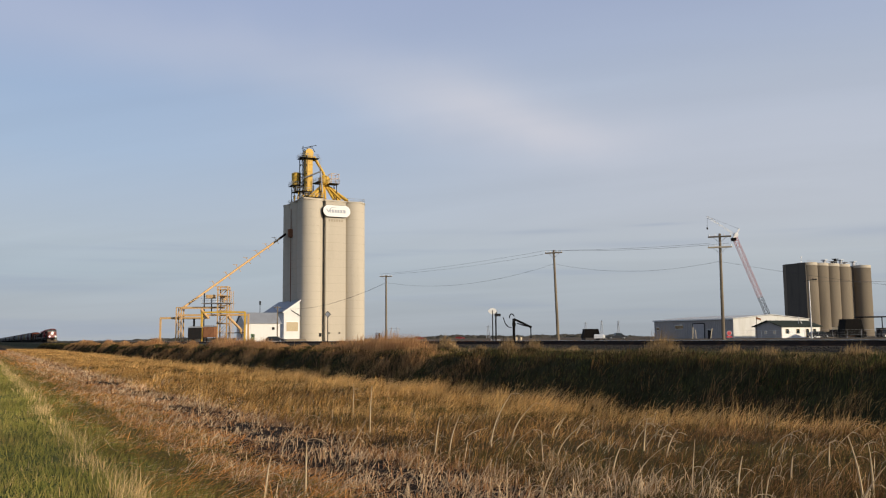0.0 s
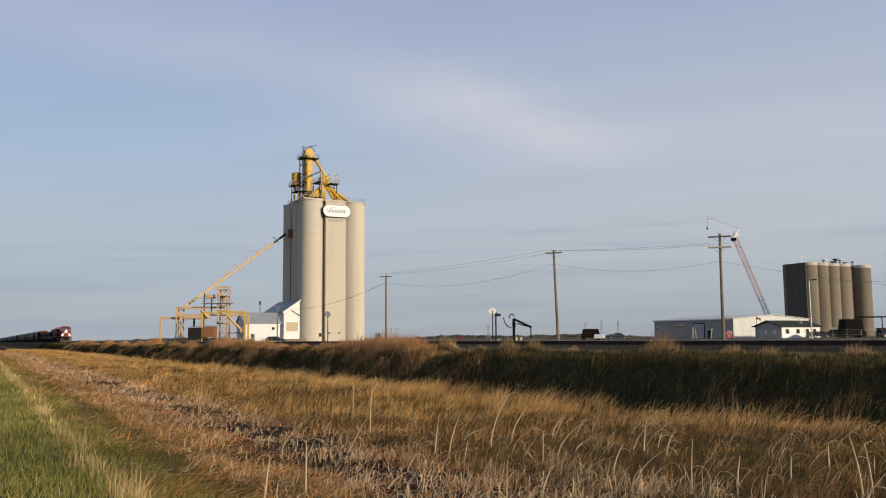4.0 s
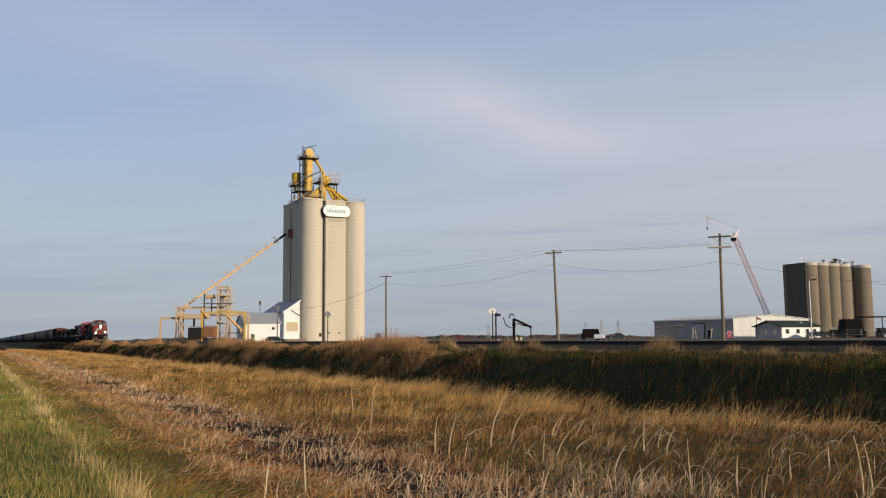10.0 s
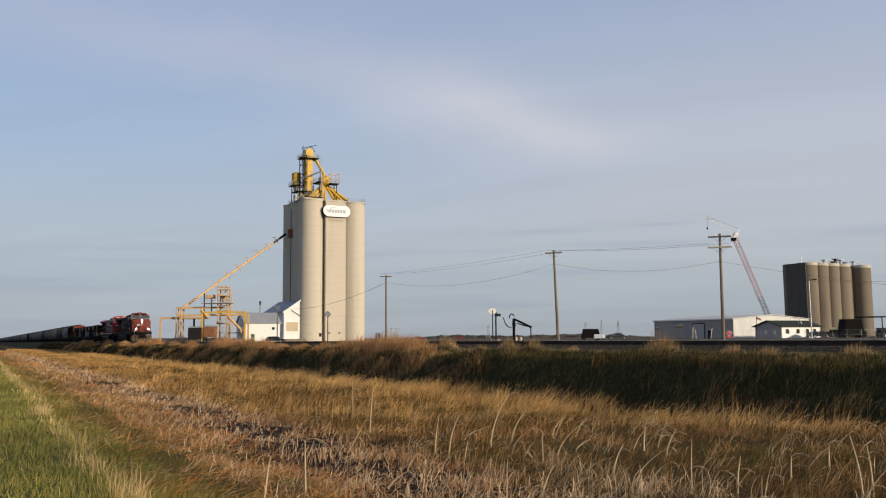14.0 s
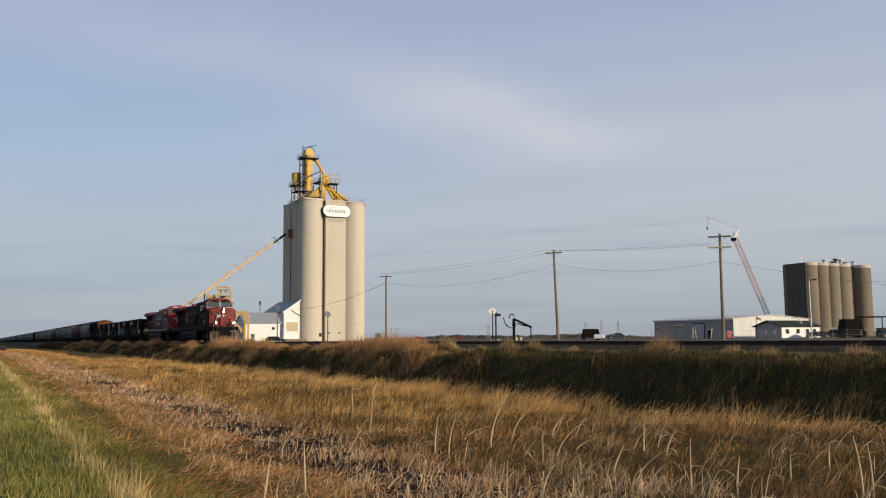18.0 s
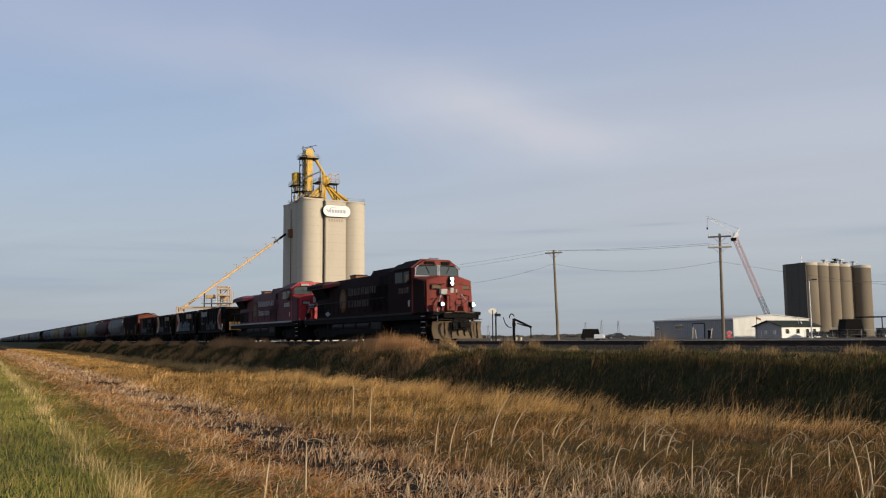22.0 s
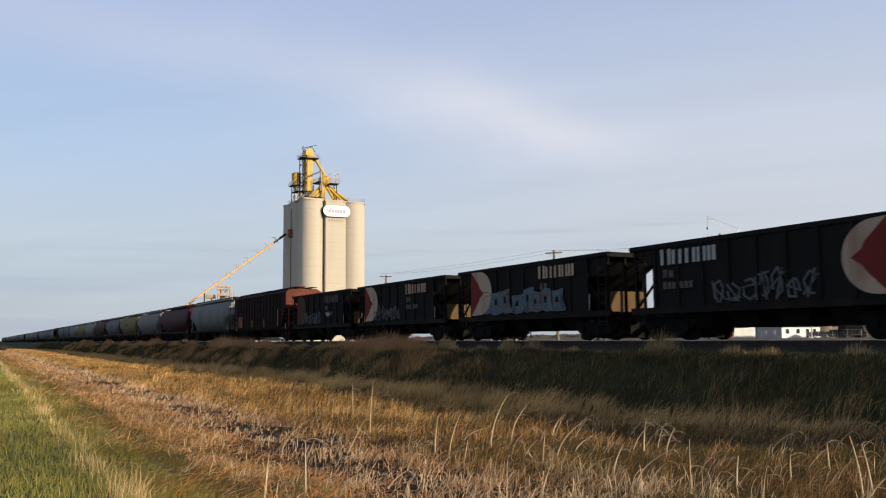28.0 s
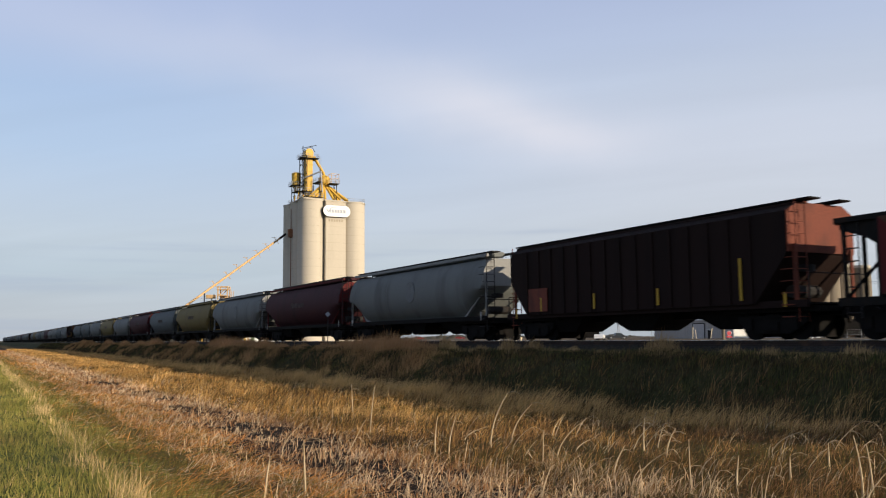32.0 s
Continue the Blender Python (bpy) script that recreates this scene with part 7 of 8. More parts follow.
TRAIN = []


def add(ob, back):
    TRAIN.append((ob, back))
    return ob


add(locomotive("leading_locomotive", HOME, RED_WORN, RED_SIDE_SHADED, "faded red diesel locomotive with lit headlights leading the train", True), 11.0)
# its side colour is the bright red, darkened for the shaded side
add(locomotive("second_locomotive", HOME, RED, mat("shaded_bright_red_paint", (0.088, 0.024, 0.030), 0.6, vary=0.14, scale=1.0, streak=4, stain=(0.050, 0.017, 0.021), amount=0.6, spec=0.1), "bright red diesel locomotive coupled second in the train", False), 32.2)
add(coal_hopper("ore_hopper_car", HOME, "black ribbed hopper car with a cream half-disc emblem", dict(bright=True, spray="grey", seed=3)), 50.75)
add(coal_hopper("ore_hopper_car", HOME, "black hopper car with pale blue spray painting", dict(spray="blue", seed=5, end=-1)), 63.8)
add(coal_hopper("ore_hopper_car", HOME, "black hopper car with grey scrawled spray paint", dict(spray="grey", seed=9, end=-1)), 77.0)
add(coal_hopper("ore_hopper_car", HOME, "dark rusty hopper car with faded emblem and scrawls", dict(spray="grey", seed=12, faint=True, end=-1)), 90.0)
add(covered_hopper("covered_hopper_car", HOME, "tall rusty brown covered hopper car, shaded dark sides and sunlit orange ends", BROWN_CAR, ORANGE_END, True, 4.22), 105.1)

KINDS = {
    "grey": covered_hopper("covered_hopper_car", HOME, "light grey rounded covered hopper car", GREY_CAR, PALE_GREY, badge=0.6),
    "maroon": covered_hopper("covered_hopper_car", HOME, "maroon rounded covered hopper car", MAROON_CAR, MAROON_END),
    "ochre": covered_hopper("covered_hopper_car", HOME, "ochre yellow rounded covered hopper car", OLIVE_CAR, OLIVE_CAR),
    "slate": covered_hopper("covered_hopper_car", HOME, "slate grey rounded covered hopper car", SLATE_CAR, SLATE_CAR),
    "brown": covered_hopper("covered_hopper_car", HOME, "brown ribbed covered hopper car", BROWN_CAR, BROWN_CAR, True, 4.3),
}
ORDER = ["grey", "maroon", "grey", "ochre", "slate", "maroon", "grey", "ochre", "grey", "slate", "slate", "brown", "grey", "slate", "grey", "grey", "maroon", "grey",
         "slate", "grey", "ochre", "grey", "brown", "slate", "grey", "grey", "slate", "maroon", "grey", "slate", "grey", "grey", "ochre", "slate", "grey", "maroon",
         "grey", "slate", "grey", "grey", "slate", "grey", "brown", "grey", "slate", "grey", "grey", "maroon", "slate", "grey"]
used = set()
for i, k in enumerate(ORDER):
    ob = KINDS[k] if k not in used else copy_thing(KINDS[k], HOME)
    used.add(k)
    add(ob, 123.75 + i * 18.7)

# ---- grass: each kind is one mass of separate blades ----
CT, ST = math.cos(radians(TURN)), math.sin(radians(TURN))


def scatter(rng, n, u0, u1, s0, s1):
    """Places between two lines along the track, thinning out with distance."""
    u = rng.uniform(u0, u1, n)
    s = s0 * (s1 / s0) ** rng.random(n)
    s = s - 5.0
    x, y = u * CT - s * ST, u * ST + s * CT
    keep = (y > 3.0) & (np.abs(x) < 0.575 * y + 1.0)
    return u[keep], s[keep], y[keep]


def wave(u, s, k):
    return (np.sin(u * k + 1.3 * np.sin(s * k * 0.7)) + np.sin(s * k * 0.8 + 2.1 * np.cos(u * k * 0.6)) + np.sin((u * 0.8 + s) * k * 1.9 + 0.6)) / 3


def patchy(rng, u, s, y, scale, lo):
    k = (np.sin(u * scale + 1.3 * np.sin(s * scale * 0.7)) + np.sin(s * scale * 0.8 + 2.1 * np.cos(u * scale * 0.6)) + np.sin((u + s) * scale * 1.9)) / 3
    keep = rng.random(len(u)) < np.clip(lo + 0.5 + 0.8 * k, 0, 1)
    return u[keep], s[keep], y[keep]


def clumps(rng, n, u0, u1, s0, s1, r, each):
    """Tussocks: places drawn together round random centres."""
    u, s, y = scatter(rng, n // each, u0, u1, s0, s1)
    m = len(u)
    k = np.repeat(np.arange(m), each)
    rr = r * rng.uniform(0.5, 1.5, m)[k]
    uu, s2 = u[k] + rng.normal(0, 1, len(k)) * rr, s[k] + rng.normal(0, 1, len(k)) * rr
    return uu, s2, uu * ST + s2 * CT


def thinned(rng, q, at, keep):
    """Fewer of them where the ditch opens out towards the camera."""
    u, s, y = q
    k = rng.random(len(u)) < np.interp(s, at, keep)
    return u[k], s[k], y[k]


def sward(name, rng, q, h, w, tilt, sd, curl, turn, material, label, seg=3, up=0.0, grow=14.0, low=0.0):
    """Curved blades, lower by the share low where the ditch opens out. tilt: angle from upright at the root and its spread sd; curl: angle gained up to the tip; turn: spread about the wind."""
    u, s, y = q
    n = len(u)
    h = h * rng.uniform(0.5, 1.25, n) * np.clip(1.0 + 0.4 * wave(u, s, 0.9), 0.55, 1.45)
    w = w * rng.uniform(0.6, 1.3, n) * np.maximum(1.0, y / grow)
    if low:
        h = h * np.interp(s, [4, 18], [low, 1.0])
    # gusts and tussocks: lean, direction and curl drift from place to place
    az_ = radians(-TURN + 4) + rng.normal(0, 1, n) * turn + 0.7 * wave(u + 7.0, s, 2.9)
    dx, dy = np.cos(az_), np.sin(az_)
    a = rng.normal(tilt, sd, n) + 0.30 * wave(u, s + 3.0, 4.3)
    c = curl * rng.uniform(0.2, 1.6, n) * (1.0 + 0.6 * wave(u + 2.0, s, 3.6))
    z = ground_z(u, s) + up - 0.02
    t = rng.uniform(0, np.pi, n)
    sx, sy = np.cos(t) * 0.7 - dy * 0.3, np.sin(t) * 0.7 + dx * 0.3
    px_, pz_ = np.zeros(n), np.zeros(n)
    rows = []
    for i in range(seg + 1):
        k = i / seg
        p = np.stack([u + dx * px_, s + dy * px_, np.maximum(z + pz_, z - 0.02)], -1)
        if i < seg:
            ww = w * (0.75, 1.0, 0.8, 0.6, 0.4)[i] / 2
            d = np.stack([sx * ww, sy * ww, 0.2 * ww], -1)
            rows += [p - d, p + d]
        else:
            rows.append(p)
        ai = a + c * k ** 1.4
        px_ = px_ + np.sin(ai) * h / seg
        pz_ = pz_ + np.cos(ai) * h / seg
    v = np.stack(rows, 1).reshape(-1, 3)
    i0 = (2 * seg + 1) * np.arange(n)[:, None]
    tri = []
    for i in range(seg - 1):
        tri += [(2 * i, 2 * i + 1, 2 * i + 3), (2 * i, 2 * i + 3, 2 * i + 2)]
    tri.append((2 * seg - 2, 2 * seg - 1, 2 * seg))
    f = np.concatenate([i0 + np.array([q_]) for q_ in tri], 0)
    return np_mesh(name, v, f, material, label, "grass", "stuff")


R = np.random.default_rng(5)
# verge
sward("green_grass", R, scatter(R, 170000, -1.2, 2.3, 6, 260), 0.12, 0.008, 0.3, 0.5, 0.9, 1.6, GREEN_BLADE, "short fresh green grass on the verge")
q = clumps(R, 8000, 1.25, 1.60, 6, 260, 0.09, 16)
q = patchy(R, q[0] + 0.13 * np.sin(q[1] * 1.1) * np.sin(q[1] * 0.37), q[1], q[2], 1.9, 0.15)
sward("straw_strip", R, q, 0.25, 0.0055, 0.3, 0.45, 1.0, 1.2, STRAW_BLADE, "strip of pale dry straw grass along the verge")
sward("straw_flecks", R, clumps(R, 2600, -0.2, 2.1, 6, 200, 0.14, 8), 0.13, 0.005, 0.6, 0.5, 0.6, 1.2, STRAW_BLADE, "dry straws among the green grass")
# flattened belt: straws combed down along the wind over green ground
q = patchy(R, *scatter(R, 100000, 1.6, 4.4, 6, 240), 1.1, 0.35)
sward("flattened_green_grass", R, q, 0.17, 0.008, 0.8, 0.4, 0.6, 0.7, COMBED_GREEN, "olive green grass combed flat by the wind")
q = patchy(R, *clumps(R, 19000, 1.8, 4.2, 6, 240, 0.22, 9), 1.7, 0.1)
sward("combed_straw", R, q, 0.28, 0.007, 1.25, 0.25, 0.3, 0.75, THATCH_BLADE, "brown and orange straws combed flat by the wind", up=0.06)
q = patchy(R, *scatter(R, 4600, 1.8, 4.4, 6, 160), 1.7, 0.1)
sward("bright_straws", R, q, 0.36, 0.007, 1.25, 0.25, 0.2, 1.0, REED_LIGHT, "single bright straws lying flat beside the ditch", up=0.09)
q = patchy(R, *scatter(R, 15000, 2.9, 4.9, 6, 240), 1.5, 0.2)
sward("fallen_straw", R, q, 0.30, 0.009, 1.3, 0.2, 0.2, 0.8, THATCH_BLADE, "orange-brown straw lying along the edge of the reed bed", up=0.05)
# reed bed: short bent stubble in clumps over dark wet soil
q = patchy(R, *clumps(R, 36000, 2.9, 7.2, 7, 240, 0.09, 7), 4.1, 0.05)
sward("broken_reeds", R, q, 0.19, 0.015, 0.3, 0.5, 1.2, 1.6, REED_BLADE, "broken pale reed stubble in the ditch")
q = patchy(R, *clumps(R, 27000, 3.0, 7.4, 7, 220, 0.10, 6), 4.1, 0.05)
sward("bleached_reeds", R, q, 0.21, 0.014, 0.3, 0.4, 1.6, 1.4, REED_LIGHT, "bleached reed stubble bent over in the ditch", seg=4)
q = patchy(R, *scatter(R, 24000, 3.0, 7.8, 7, 220), 4.1, 0.0)
sward("fallen_reeds", R, q, 0.26, 0.011, 1.4, 0.2, 0.1, 2.5, REED_BLADE, "fallen dry reed stalks lying criss-cross", up=0.06)
q = patchy(R, *scatter(R, 4200, 3.6, 8.6, 7, 120), 2.6, 0.1)
sward("fallen_pale_reeds", R, q, 0.36, 0.010, 1.25, 0.3, 0.1, 2.0, REED_LIGHT, "bleached reed stalks fallen over the stubble", up=0.07)
# dry meadow between the reeds and the bank
q = scatter(R, 170000, 6.9, 16.8, 8, 260)
sward("olive_thatch", R, q, 0.20, 0.009, 0.8, 0.5, 0.8, 1.2, OLIVE_BLADE, "brown and olive thatch of old grass")
q = patchy(R, *scatter(R, 110000, 6.9, 16.4, 8, 220), 0.5, 0.0)
sward("fresh_undergrowth", R, q, 0.20, 0.008, 0.5, 0.35, 0.7, 0.6, MEADOW_GREEN, "fresh green patches under the dry grass")
q = thinned(R, clumps(R, 150000, 6.8, 16.2, 9, 260, 0.20, 12), [0, 8, 14, 24], [0.01, 0.04, 0.3, 1.0])
sward("golden_grass", R, patchy(R, *patchy(R, *q, 1.9, 0.1), 0.42, 0.25), 0.36, 0.006, 0.4, 0.45, 1.4, 0.8, GOLD_BLADE, "golden dry grass bent over by the wind", low=0.6)
q = thinned(R, clumps(R, 80000, 6.6, 16.0, 9, 260, 0.17, 24), [0, 8, 14, 24], [0.01, 0.04, 0.3, 1.0])
sward("golden_tussocks", R, patchy(R, *patchy(R, *q, 1.4, 0.1), 0.55, 0.2), 0.44, 0.0055, 0.3, 0.35, 1.6, 0.5, GOLD_LIGHT, "light golden grass tussocks streaming with the wind", seg=4, low=0.6)
q = thinned(R, clumps(R, 11000, 13.4, 16.6, 9, 200, 0.22, 24), [0, 10, 17, 26], [0.04, 0.12, 0.6, 1.0])
sward("arching_grass", R, q, 0.62, 0.0055, 0.2, 0.3, 1.9, 0.5, GOLD_LIGHT, "long golden grass arching over at the foot of the bank", seg=5, low=0.6)
q = thinned(R, clumps(R, 5200, 14.6, 16.7, 12, 70, 0.14, 24), [10, 15, 20, 30], [0.0, 0.15, 0.7, 1.0])
sward("crest_grass", R, q, 0.64, 0.0060, 0.45, 0.25, 1.9, 0.35, GOLD_LIGHT, "tall wind-blown golden grass along the foot of the bank", seg=5)
# tawny clumps and bleached arching leaves in the open end of the ditch
q = clumps(R, 11000, 6.2, 16.0, 6.5, 28, 0.16, 40)
sward("matted_grass", R, q, 0.30, 0.008, 1.0, 0.45, 1.2, 2.0, TAWNY_BLADE, "tawny grass matted down in tangled heaps", seg=4, up=0.03)
q = clumps(R, 9000, 6.2, 16.0, 6.5, 24, 0.11, 30)
sward("tawny_tussocks", R, q, 0.31, 0.007, 0.5, 0.45, 2.1, 0.9, TAWNY_BLADE, "tawny grass clumps drooping down-wind", seg=4)
q = clumps(R, 620, 6.0, 15.0, 6.5, 22, 0.12, 6)
sward("pale_reed_leaves", R, q, 0.40, 0.011, 0.4, 0.35, 1.9, 0.7, PALE_BLADE, "bleached reed leaves arching over and shining in the low sun", seg=5)
q = clumps(R, 7200, 4.4, 8.8, 6.5, 17, 0.16, 14)
sward("reed_tangle", R, q, 0.34, 0.010, 0.7, 0.6, 1.2, 1.6, REED_LIGHT, "tangle of bleached broken reeds", seg=4, up=0.02)
q = scatter(R, 380, 6.5, 15.5, 7, 60)
sward("bent_dry_leaves", R, q, 0.50, 0.008, 0.4, 0.3, 1.5, 0.6, PALE_BLADE, "single pale dry leaves bent over by the wind", seg=4)
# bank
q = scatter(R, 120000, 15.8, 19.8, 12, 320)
sward("bank_grass", R, q, 0.22, 0.010, 0.35, 0.4, 0.9, 1.0, BANK_BLADE, "green and brown grass on the railway bank, darkened for its shaded face")
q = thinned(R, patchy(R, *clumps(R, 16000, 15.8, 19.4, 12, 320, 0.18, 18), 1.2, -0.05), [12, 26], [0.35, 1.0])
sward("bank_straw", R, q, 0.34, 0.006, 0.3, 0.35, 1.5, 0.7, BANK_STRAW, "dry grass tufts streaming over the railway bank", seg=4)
q = clumps(R, 2000, 15.8, 18.4, 12, 120, 0.12, 10)
sward("bank_arching_grass", R, q, 0.60, 0.006, 0.25, 0.3, 1.8, 0.5, TAWNY_BLADE, "long dry grass arching over the bank", seg=5)
q = clumps(R, 58000, 17.4, 20.1, 10, 320, 0.24, 18)
sward("shoulder_grass", R, q, 0.22, 0.008, 0.35, 0.4, 1.1, 1.2, SHOULDER_BLADE, "yellow-green grass along the shoulder of the bank")


def tufts(name, label, centres, material, n, r, h, w, tilt, curl, spread):
    us_, ss_, hs_ = [], [], []
    for cu, cs, k in centres:
        a, b = R.normal(0, 1, int(n * k)), R.normal(0, 1, int(n * k))
        us_.append(cu + a * r * 0.6 * k)
        ss_.append(cs + b * r * 1.6 * k)
        hs_.append(h * min(k, 1.3) * np.exp(-0.22 * (a * a + b * b)))
    u, s, hh = np.concatenate(us_), np.concatenate(ss_), np.concatenate(hs_)
    sward(name, R, (u, s, u * ST + s * CT), hh, w, tilt, 0.25, curl, spread, material, label)


tg = random.Random(31)
tufts("bank_foot_tussocks", "golden tussocks bowing down-wind at the foot of the bank",
      [(tg.uniform(15.0, 17.3), 12 + 55 * tg.random() ** 1.3, tg.uniform(0.5, 1.25)) for _ in range(75)],
      GOLD_LIGHT, 150, 0.38, 0.54, 0.0055, 0.6, 1.7, 0.5)
# russet clumps at the shoulder of the bank
tufts("russet_clumps", "russet feathery grass clumps at the edge of the bank",
      [(19.7 + tg.uniform(-0.3, 0.3), s, k) for s, k in ((40.3, 1.0), (41.6, 1.25), (43.2, 1.3), (45.0, 1.1), (46.8, 0.9), (49.5, 0.9), (53, 0.6), (57, 0.5), (61, 0.6), (65.4, 0.95), (68, 0.7), (71, 1.0), (75.2, 1.3), (79.5, 1.2), (83, 0.8),
                                                          (92, 0.8), (101, 0.8), (114, 1.3), (126, 0.9), (140, 0.9), (160, 1.0), (185, 1.3), (200, 1.2))],
      RUSSET_BLADE, 1150, 0.75, 0.86, 0.0042, 0.15, 0.6, 0.8)
tufts("russet_bank_grass", "russet and brown grass hanging over the face of the bank",
      [(tg.uniform(17.2, 19.8), 30 + 190 * tg.random() ** 1.3, tg.uniform(0.6, 1.2)) for _ in range(110)],
      RUSSET_DARK, 420, 0.6, 0.60, 0.006, 0.25, 1.0, 0.7)
tufts("pale_tufts", "pale dry grass tufts at the edge of the bank",
      [(20.0 + tg.uniform(-0.3, 0.2), s, k) for s, k in ((21.5, 0.95), (31.3, 0.9), (30.6, 0.6), (37.1, 1.1), (36.2, 0.7), (29.1, 0.8), (26.5, 0.5), (24.5, 0.4), (18.4, 0.6), (17.2, 0.5), (16.2, 0.4), (14.4, 0.6), (33.5, 0.6))],
      STRAW_DULL, 480, 0.30, 0.70, 0.005, 0.1, 0.4, 0.6)
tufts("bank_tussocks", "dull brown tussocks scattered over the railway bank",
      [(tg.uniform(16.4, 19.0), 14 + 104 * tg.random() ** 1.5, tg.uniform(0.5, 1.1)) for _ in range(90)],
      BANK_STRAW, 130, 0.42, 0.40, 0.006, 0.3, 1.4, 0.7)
tufts("shoulder_tufts", "thin dry stalks among the grass of the shoulder",
      [(19.5 + tg.uniform(-0.5, 0.6), 11 + 60 * tg.random() ** 1.6, tg.uniform(0.4, 0.9)) for _ in range(90)],
      STRAW_DULL, 90, 0.30, 0.46, 0.005, 0.1, 0.5, 0.6)


# single tall reed stalks in front, swaying; each has leaves streaming down-wind
def reed(m, h, lean, rng, label, stout=0.0):
    t = thing("reed_stalk", m, label, "reed", "tall reeds in the ditch")
    pts = [(lean * (i / 6) ** 2 * h, 0, h * i / 6) for i in range(7)]
    r0 = stout or rng.uniform(0.008, 0.015)
    f = F()
    for i, (a, b) in enumerate(zip(pts, pts[1:])):
        f.rod(a, b, r0 * (1 - 0.11 * i), r0 * (1 - 0.11 * (i + 1)), n=5)
    part("stalk", f, PALE_BLADE, t)
    for _ in range(rng.randint(1, 4)):
        k = rng.randint(3, 6)
        a = Vector(pts[k])
        ln, w, dr = rng.uniform(0.16, 0.34), rng.uniform(0.008, 0.013), rng.uniform(0.2, 0.9)
        az_ = rng.uniform(-0.6, 0.6)
        dx_, dy_ = math.cos(az_), math.sin(az_)
        rows = []
        for q_, ww in ((0, 0.5), (0.3, 1.0), (0.65, 0.8), (1.0, 0.15)):
            c = a + Vector((dx_ * ln * q_, dy_ * ln * q_, ln * (0.55 * q_ - (0.55 + dr) * q_ * q_ * 0.75)))
            rows.append([c + Vector((-dy_ * w * ww, dx_ * w * ww, -0.3 * w)), c + Vector((dy_ * w * ww, -dx_ * w * ww, 0.3 * w)), c + Vector((0, 0, 0.5 * w))])
        part("leaf", F().loft(rows), PALE_BLADE, t)
    return t


REEDS = []
rg_ = random.Random(77)
for i in range(60):
    u, s = rg_.uniform(4.0, 13.0), rg_.uniform(-3.0, 16.0)
    x, y = u * CT - s * ST, u * ST + s * CT
    if not (-0.22 * y < x < 0.55 * y and y > 6.8):
        continue
    h = rg_.uniform(0.35, 0.80)
    lean = rg_.uniform(0.0, 0.85) ** 1.2
    base = TRACK @ pose(u, s, float(ground_z(u, s)) - 0.03, rg_.uniform(-12, 12), rg_.uniform(-4, 28), rg_.uniform(-60, 10) - 15)
    REEDS.append((reed(base, h, lean, rg_, "tall dry reed stalk bending over, with drooping leaves" if lean > 0.22 else "upright pale dry reed stalk with narrow leaves"), base))


# stout single stalks that stand out of the ditch: across, along, height, lean
for u, s, h, lean in ((8.61, 10.48, 0.56, 0.30), (9.08, 8.47, 0.54, 0.10), (10.09, 7.32, 0.84, -0.15), (10.21, 7.26, 0.72, -0.10), (11.22, 8.67, 0.40, 0.00), (10.38, 8.67, 0.36, 0.05),
                      (8.67, 14.13, 1.05, 0.35), (9.51, 23.00, 0.91, 0.00), (7.87, 18.02, 1.11, 0.05), (3.66, 10.38, 0.70, 0.00), (3.25, 10.70, 0.45, 0.10), (7.43, 13.52, 0.77, 0.25),
                      (7.39, 13.98, 0.74, 0.10), (10.38, 11.21, 0.51, 0.35), (10.55, 11.96, 0.59, 0.10), (9.43, 14.58, 0.81, 0.50)):
    base = TRACK @ pose(u, s, float(ground_z(u, s)) - 0.03, 0, 0, -TURN)
    REEDS.append((reed(base, h, lean, rg_, "stout bleached reed stalk standing out of the ditch", 0.019), base))


# ---- birds that fly up beside the elevator ----
def bird(name, m):
    t = thing(name, m, "small dark bird flying with beating wings", "bird", "birds")
    body = F().loft([[(x, r * math.cos(a), r * math.sin(a) * 0.9) for a in [i * math.pi / 4 for i in range(8)]] for x, r in ((-0.16, 0.02), (-0.08, 0.055), (0.03, 0.065), (0.11, 0.045), (0.16, 0.03), (0.20, 0.008))])
    part("body", body, FEATHER, t)
    part("tail", F().prism([(-0.14, -0.02), (-0.28, -0.055), (-0.28, 0.055), (-0.14, 0.02)], -0.004, 0.006, "z"), FEATHER, t)
    ws = []
    for sd in (-1, 1):
        ws.append(part("wing", F().prism([(0.08, 0), (0.10, sd * 0.13), (0.02, sd * 0.30), (-0.07, sd * 0.16), (-0.07, 0)], -0.004, 0.006, "z"), FEATHER, t, m=pose(0, sd * 0.04, 0.03)))
    return t, ws


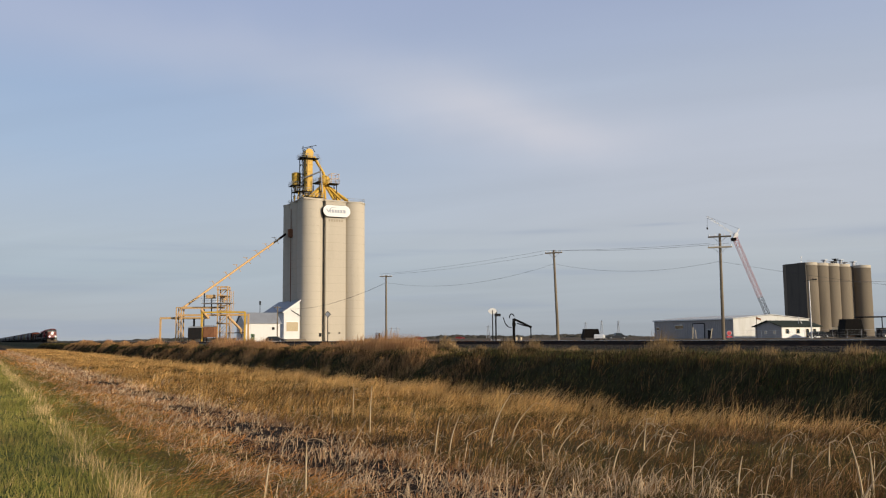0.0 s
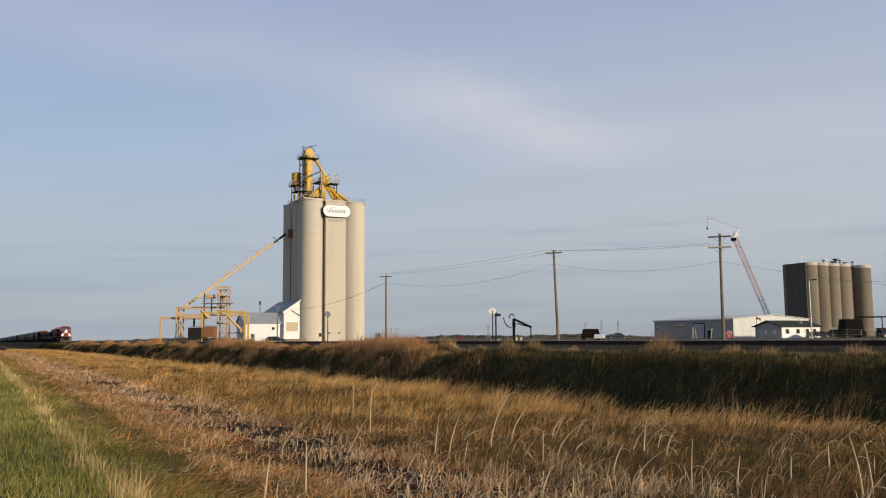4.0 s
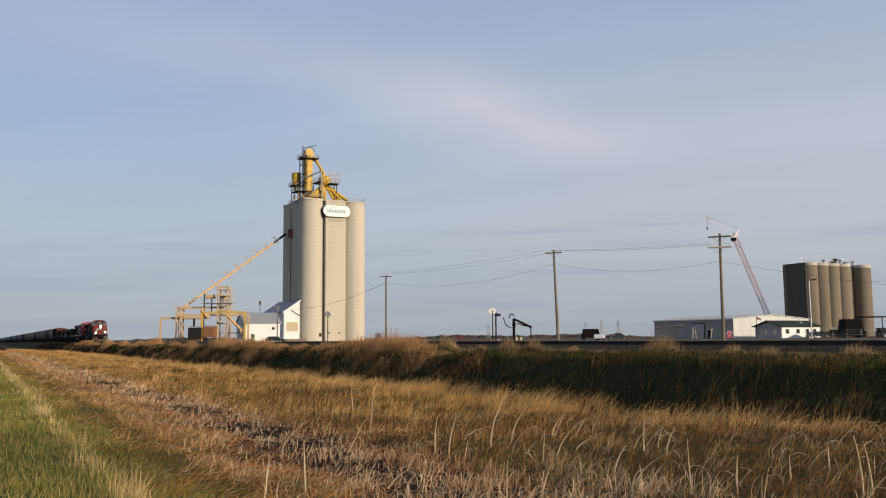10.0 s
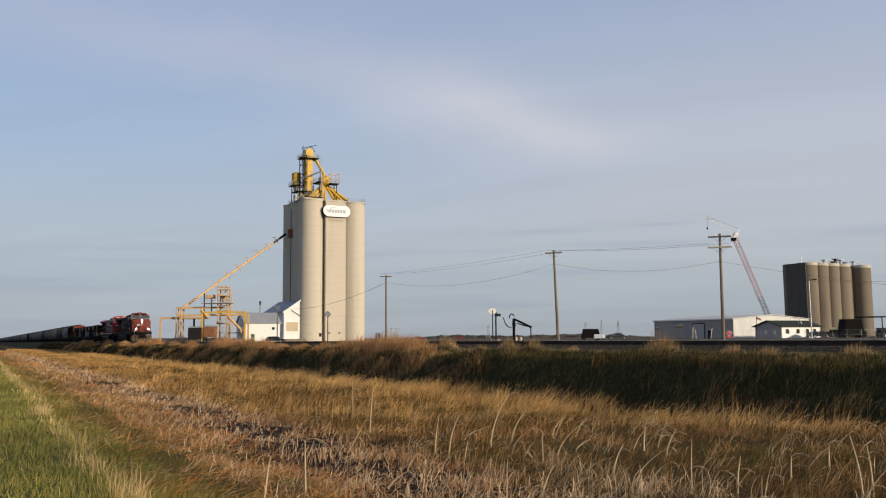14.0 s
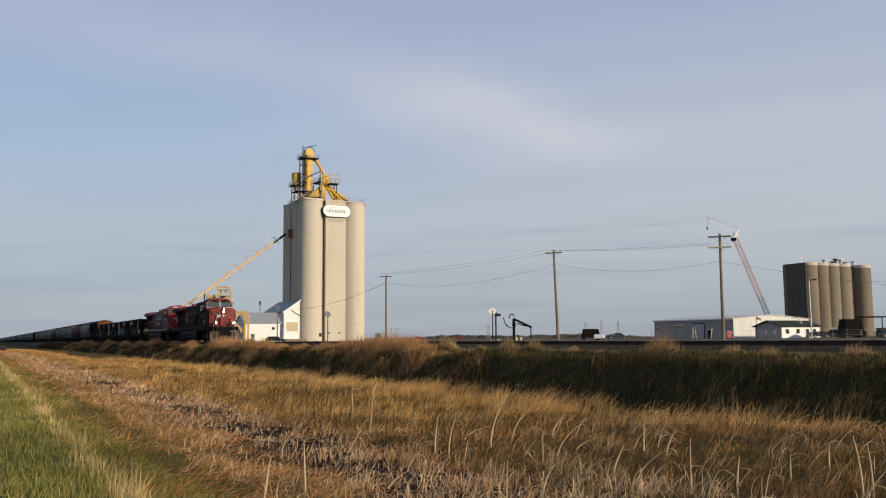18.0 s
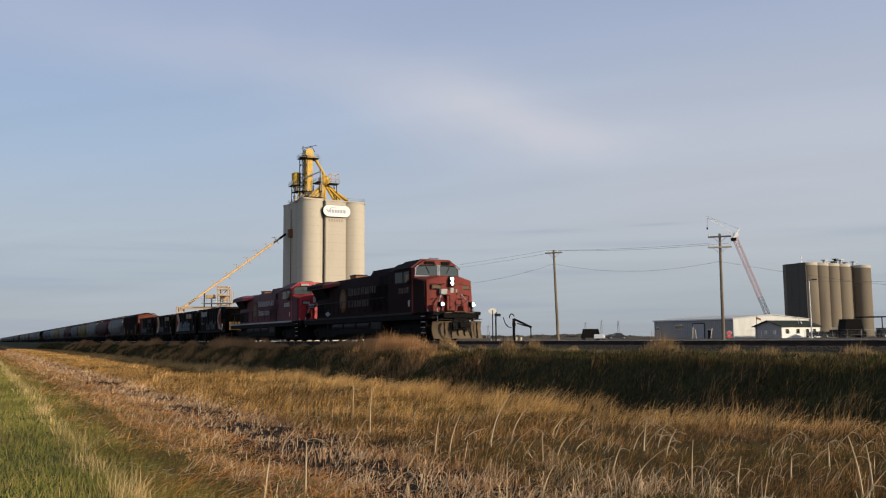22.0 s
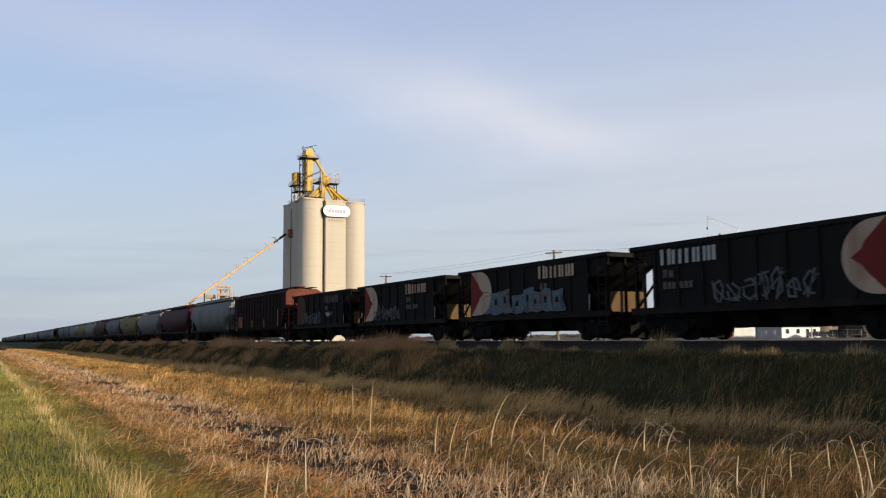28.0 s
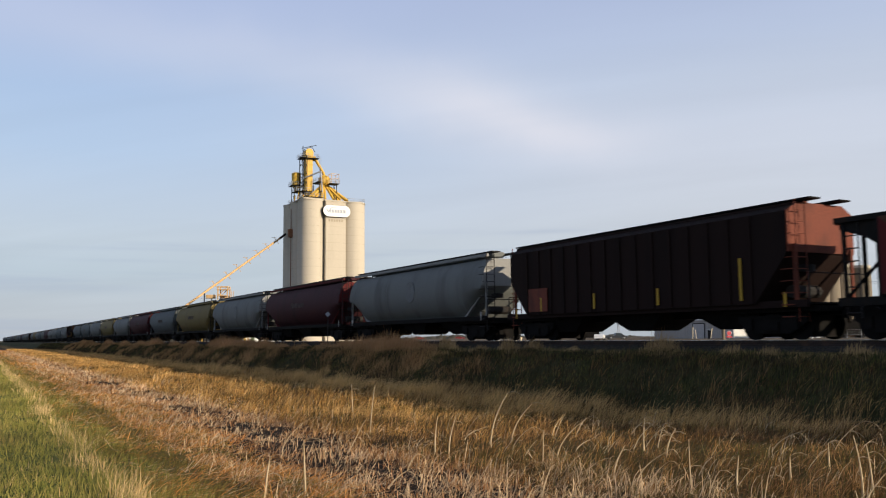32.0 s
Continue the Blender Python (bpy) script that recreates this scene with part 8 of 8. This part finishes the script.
BIRDS = [bird("flying_bird", pose(-16, 68, -0.70)), bird("flying_bird", pose(-18.5, 71.5, -1.12))]

# the train's leading end: seconds and distance along the line from the point abreast of the camera
RUN = [(0.0, 331.0), (3.0, 290.3), (6.0, 249.4), (9.0, 208.5), (13.0, 155.0), (16.5, 109.5), (19.0, 77.0), (21.0, 51.9), (23.0, 27.8), (25.0, 4.0), (27.5, -26.0), (30.0, -56.0), (32.0, -80.0)]


def motions():
    for ob, back in TRAIN:
        walk(ob, [(t, spot(U0, s + back, 0, -90)) for t, s in RUN])
    paths = ([(0.0, -16, 68, -0.70), (18.6, -16, 68, -0.70), (18.9, -9.8, 65, 0.8), (19.2, -4.3, 63, 2.2), (19.6, 4.4, 61, 3.3), (20.0, 13.0, 60, 4.3), (20.4, 21.8, 60, 4.9), (20.8, 30.6, 60, 5.0), (22.5, 66, 62, 7.0), (32.0, 240, 80, 14.0)],
             [(0.0, -18.5, 71.5, -1.12), (19.0, -18.5, 71.5, -1.12), (19.3, -15.2, 67, 1.4), (19.6, -8.9, 64, 2.6), (20.0, -1.3, 61, 3.4), (20.4, 6.6, 60, 4.0), (20.8, 14.5, 60, 4.5), (21.2, 22.7, 60, 4.75), (23.0, 58, 62, 6.5), (32.0, 220, 80, 14.0)])
    for (ob, wings), path in zip(BIRDS, paths):
        walk(ob, [(t, pose(x, y, z, 0, -4, 2)) for t, x, y, z in path])
        for sd, w in zip((-1, 1), wings):
            rows = [(0.0, pose(0, sd * 0.04, 0.03))]
            rows += [(18.5 + i * 0.1, pose(0, sd * 0.04, 0.03, sd * (38 if i % 2 else -25), 0, 0)) for i in range(34)]
            rows += [(32.0, pose(0, sd * 0.04, 0.03))]
            walk(w, rows)
    # reeds rock in the wind
    g = random.Random(13)
    for ob, base in REEDS:
        ph, k = g.uniform(0, 6), g.uniform(1.2, 3.0)
        walk(ob, [(i * 1.0, base @ pose(0, 0, 0, 0.6 * k * math.sin(i * 2.3 + ph), k * math.sin(i * 1.7 + ph) + k * 0.6 * math.sin(i * 4.1 + ph), 0)) for i in range(33)])


motions()
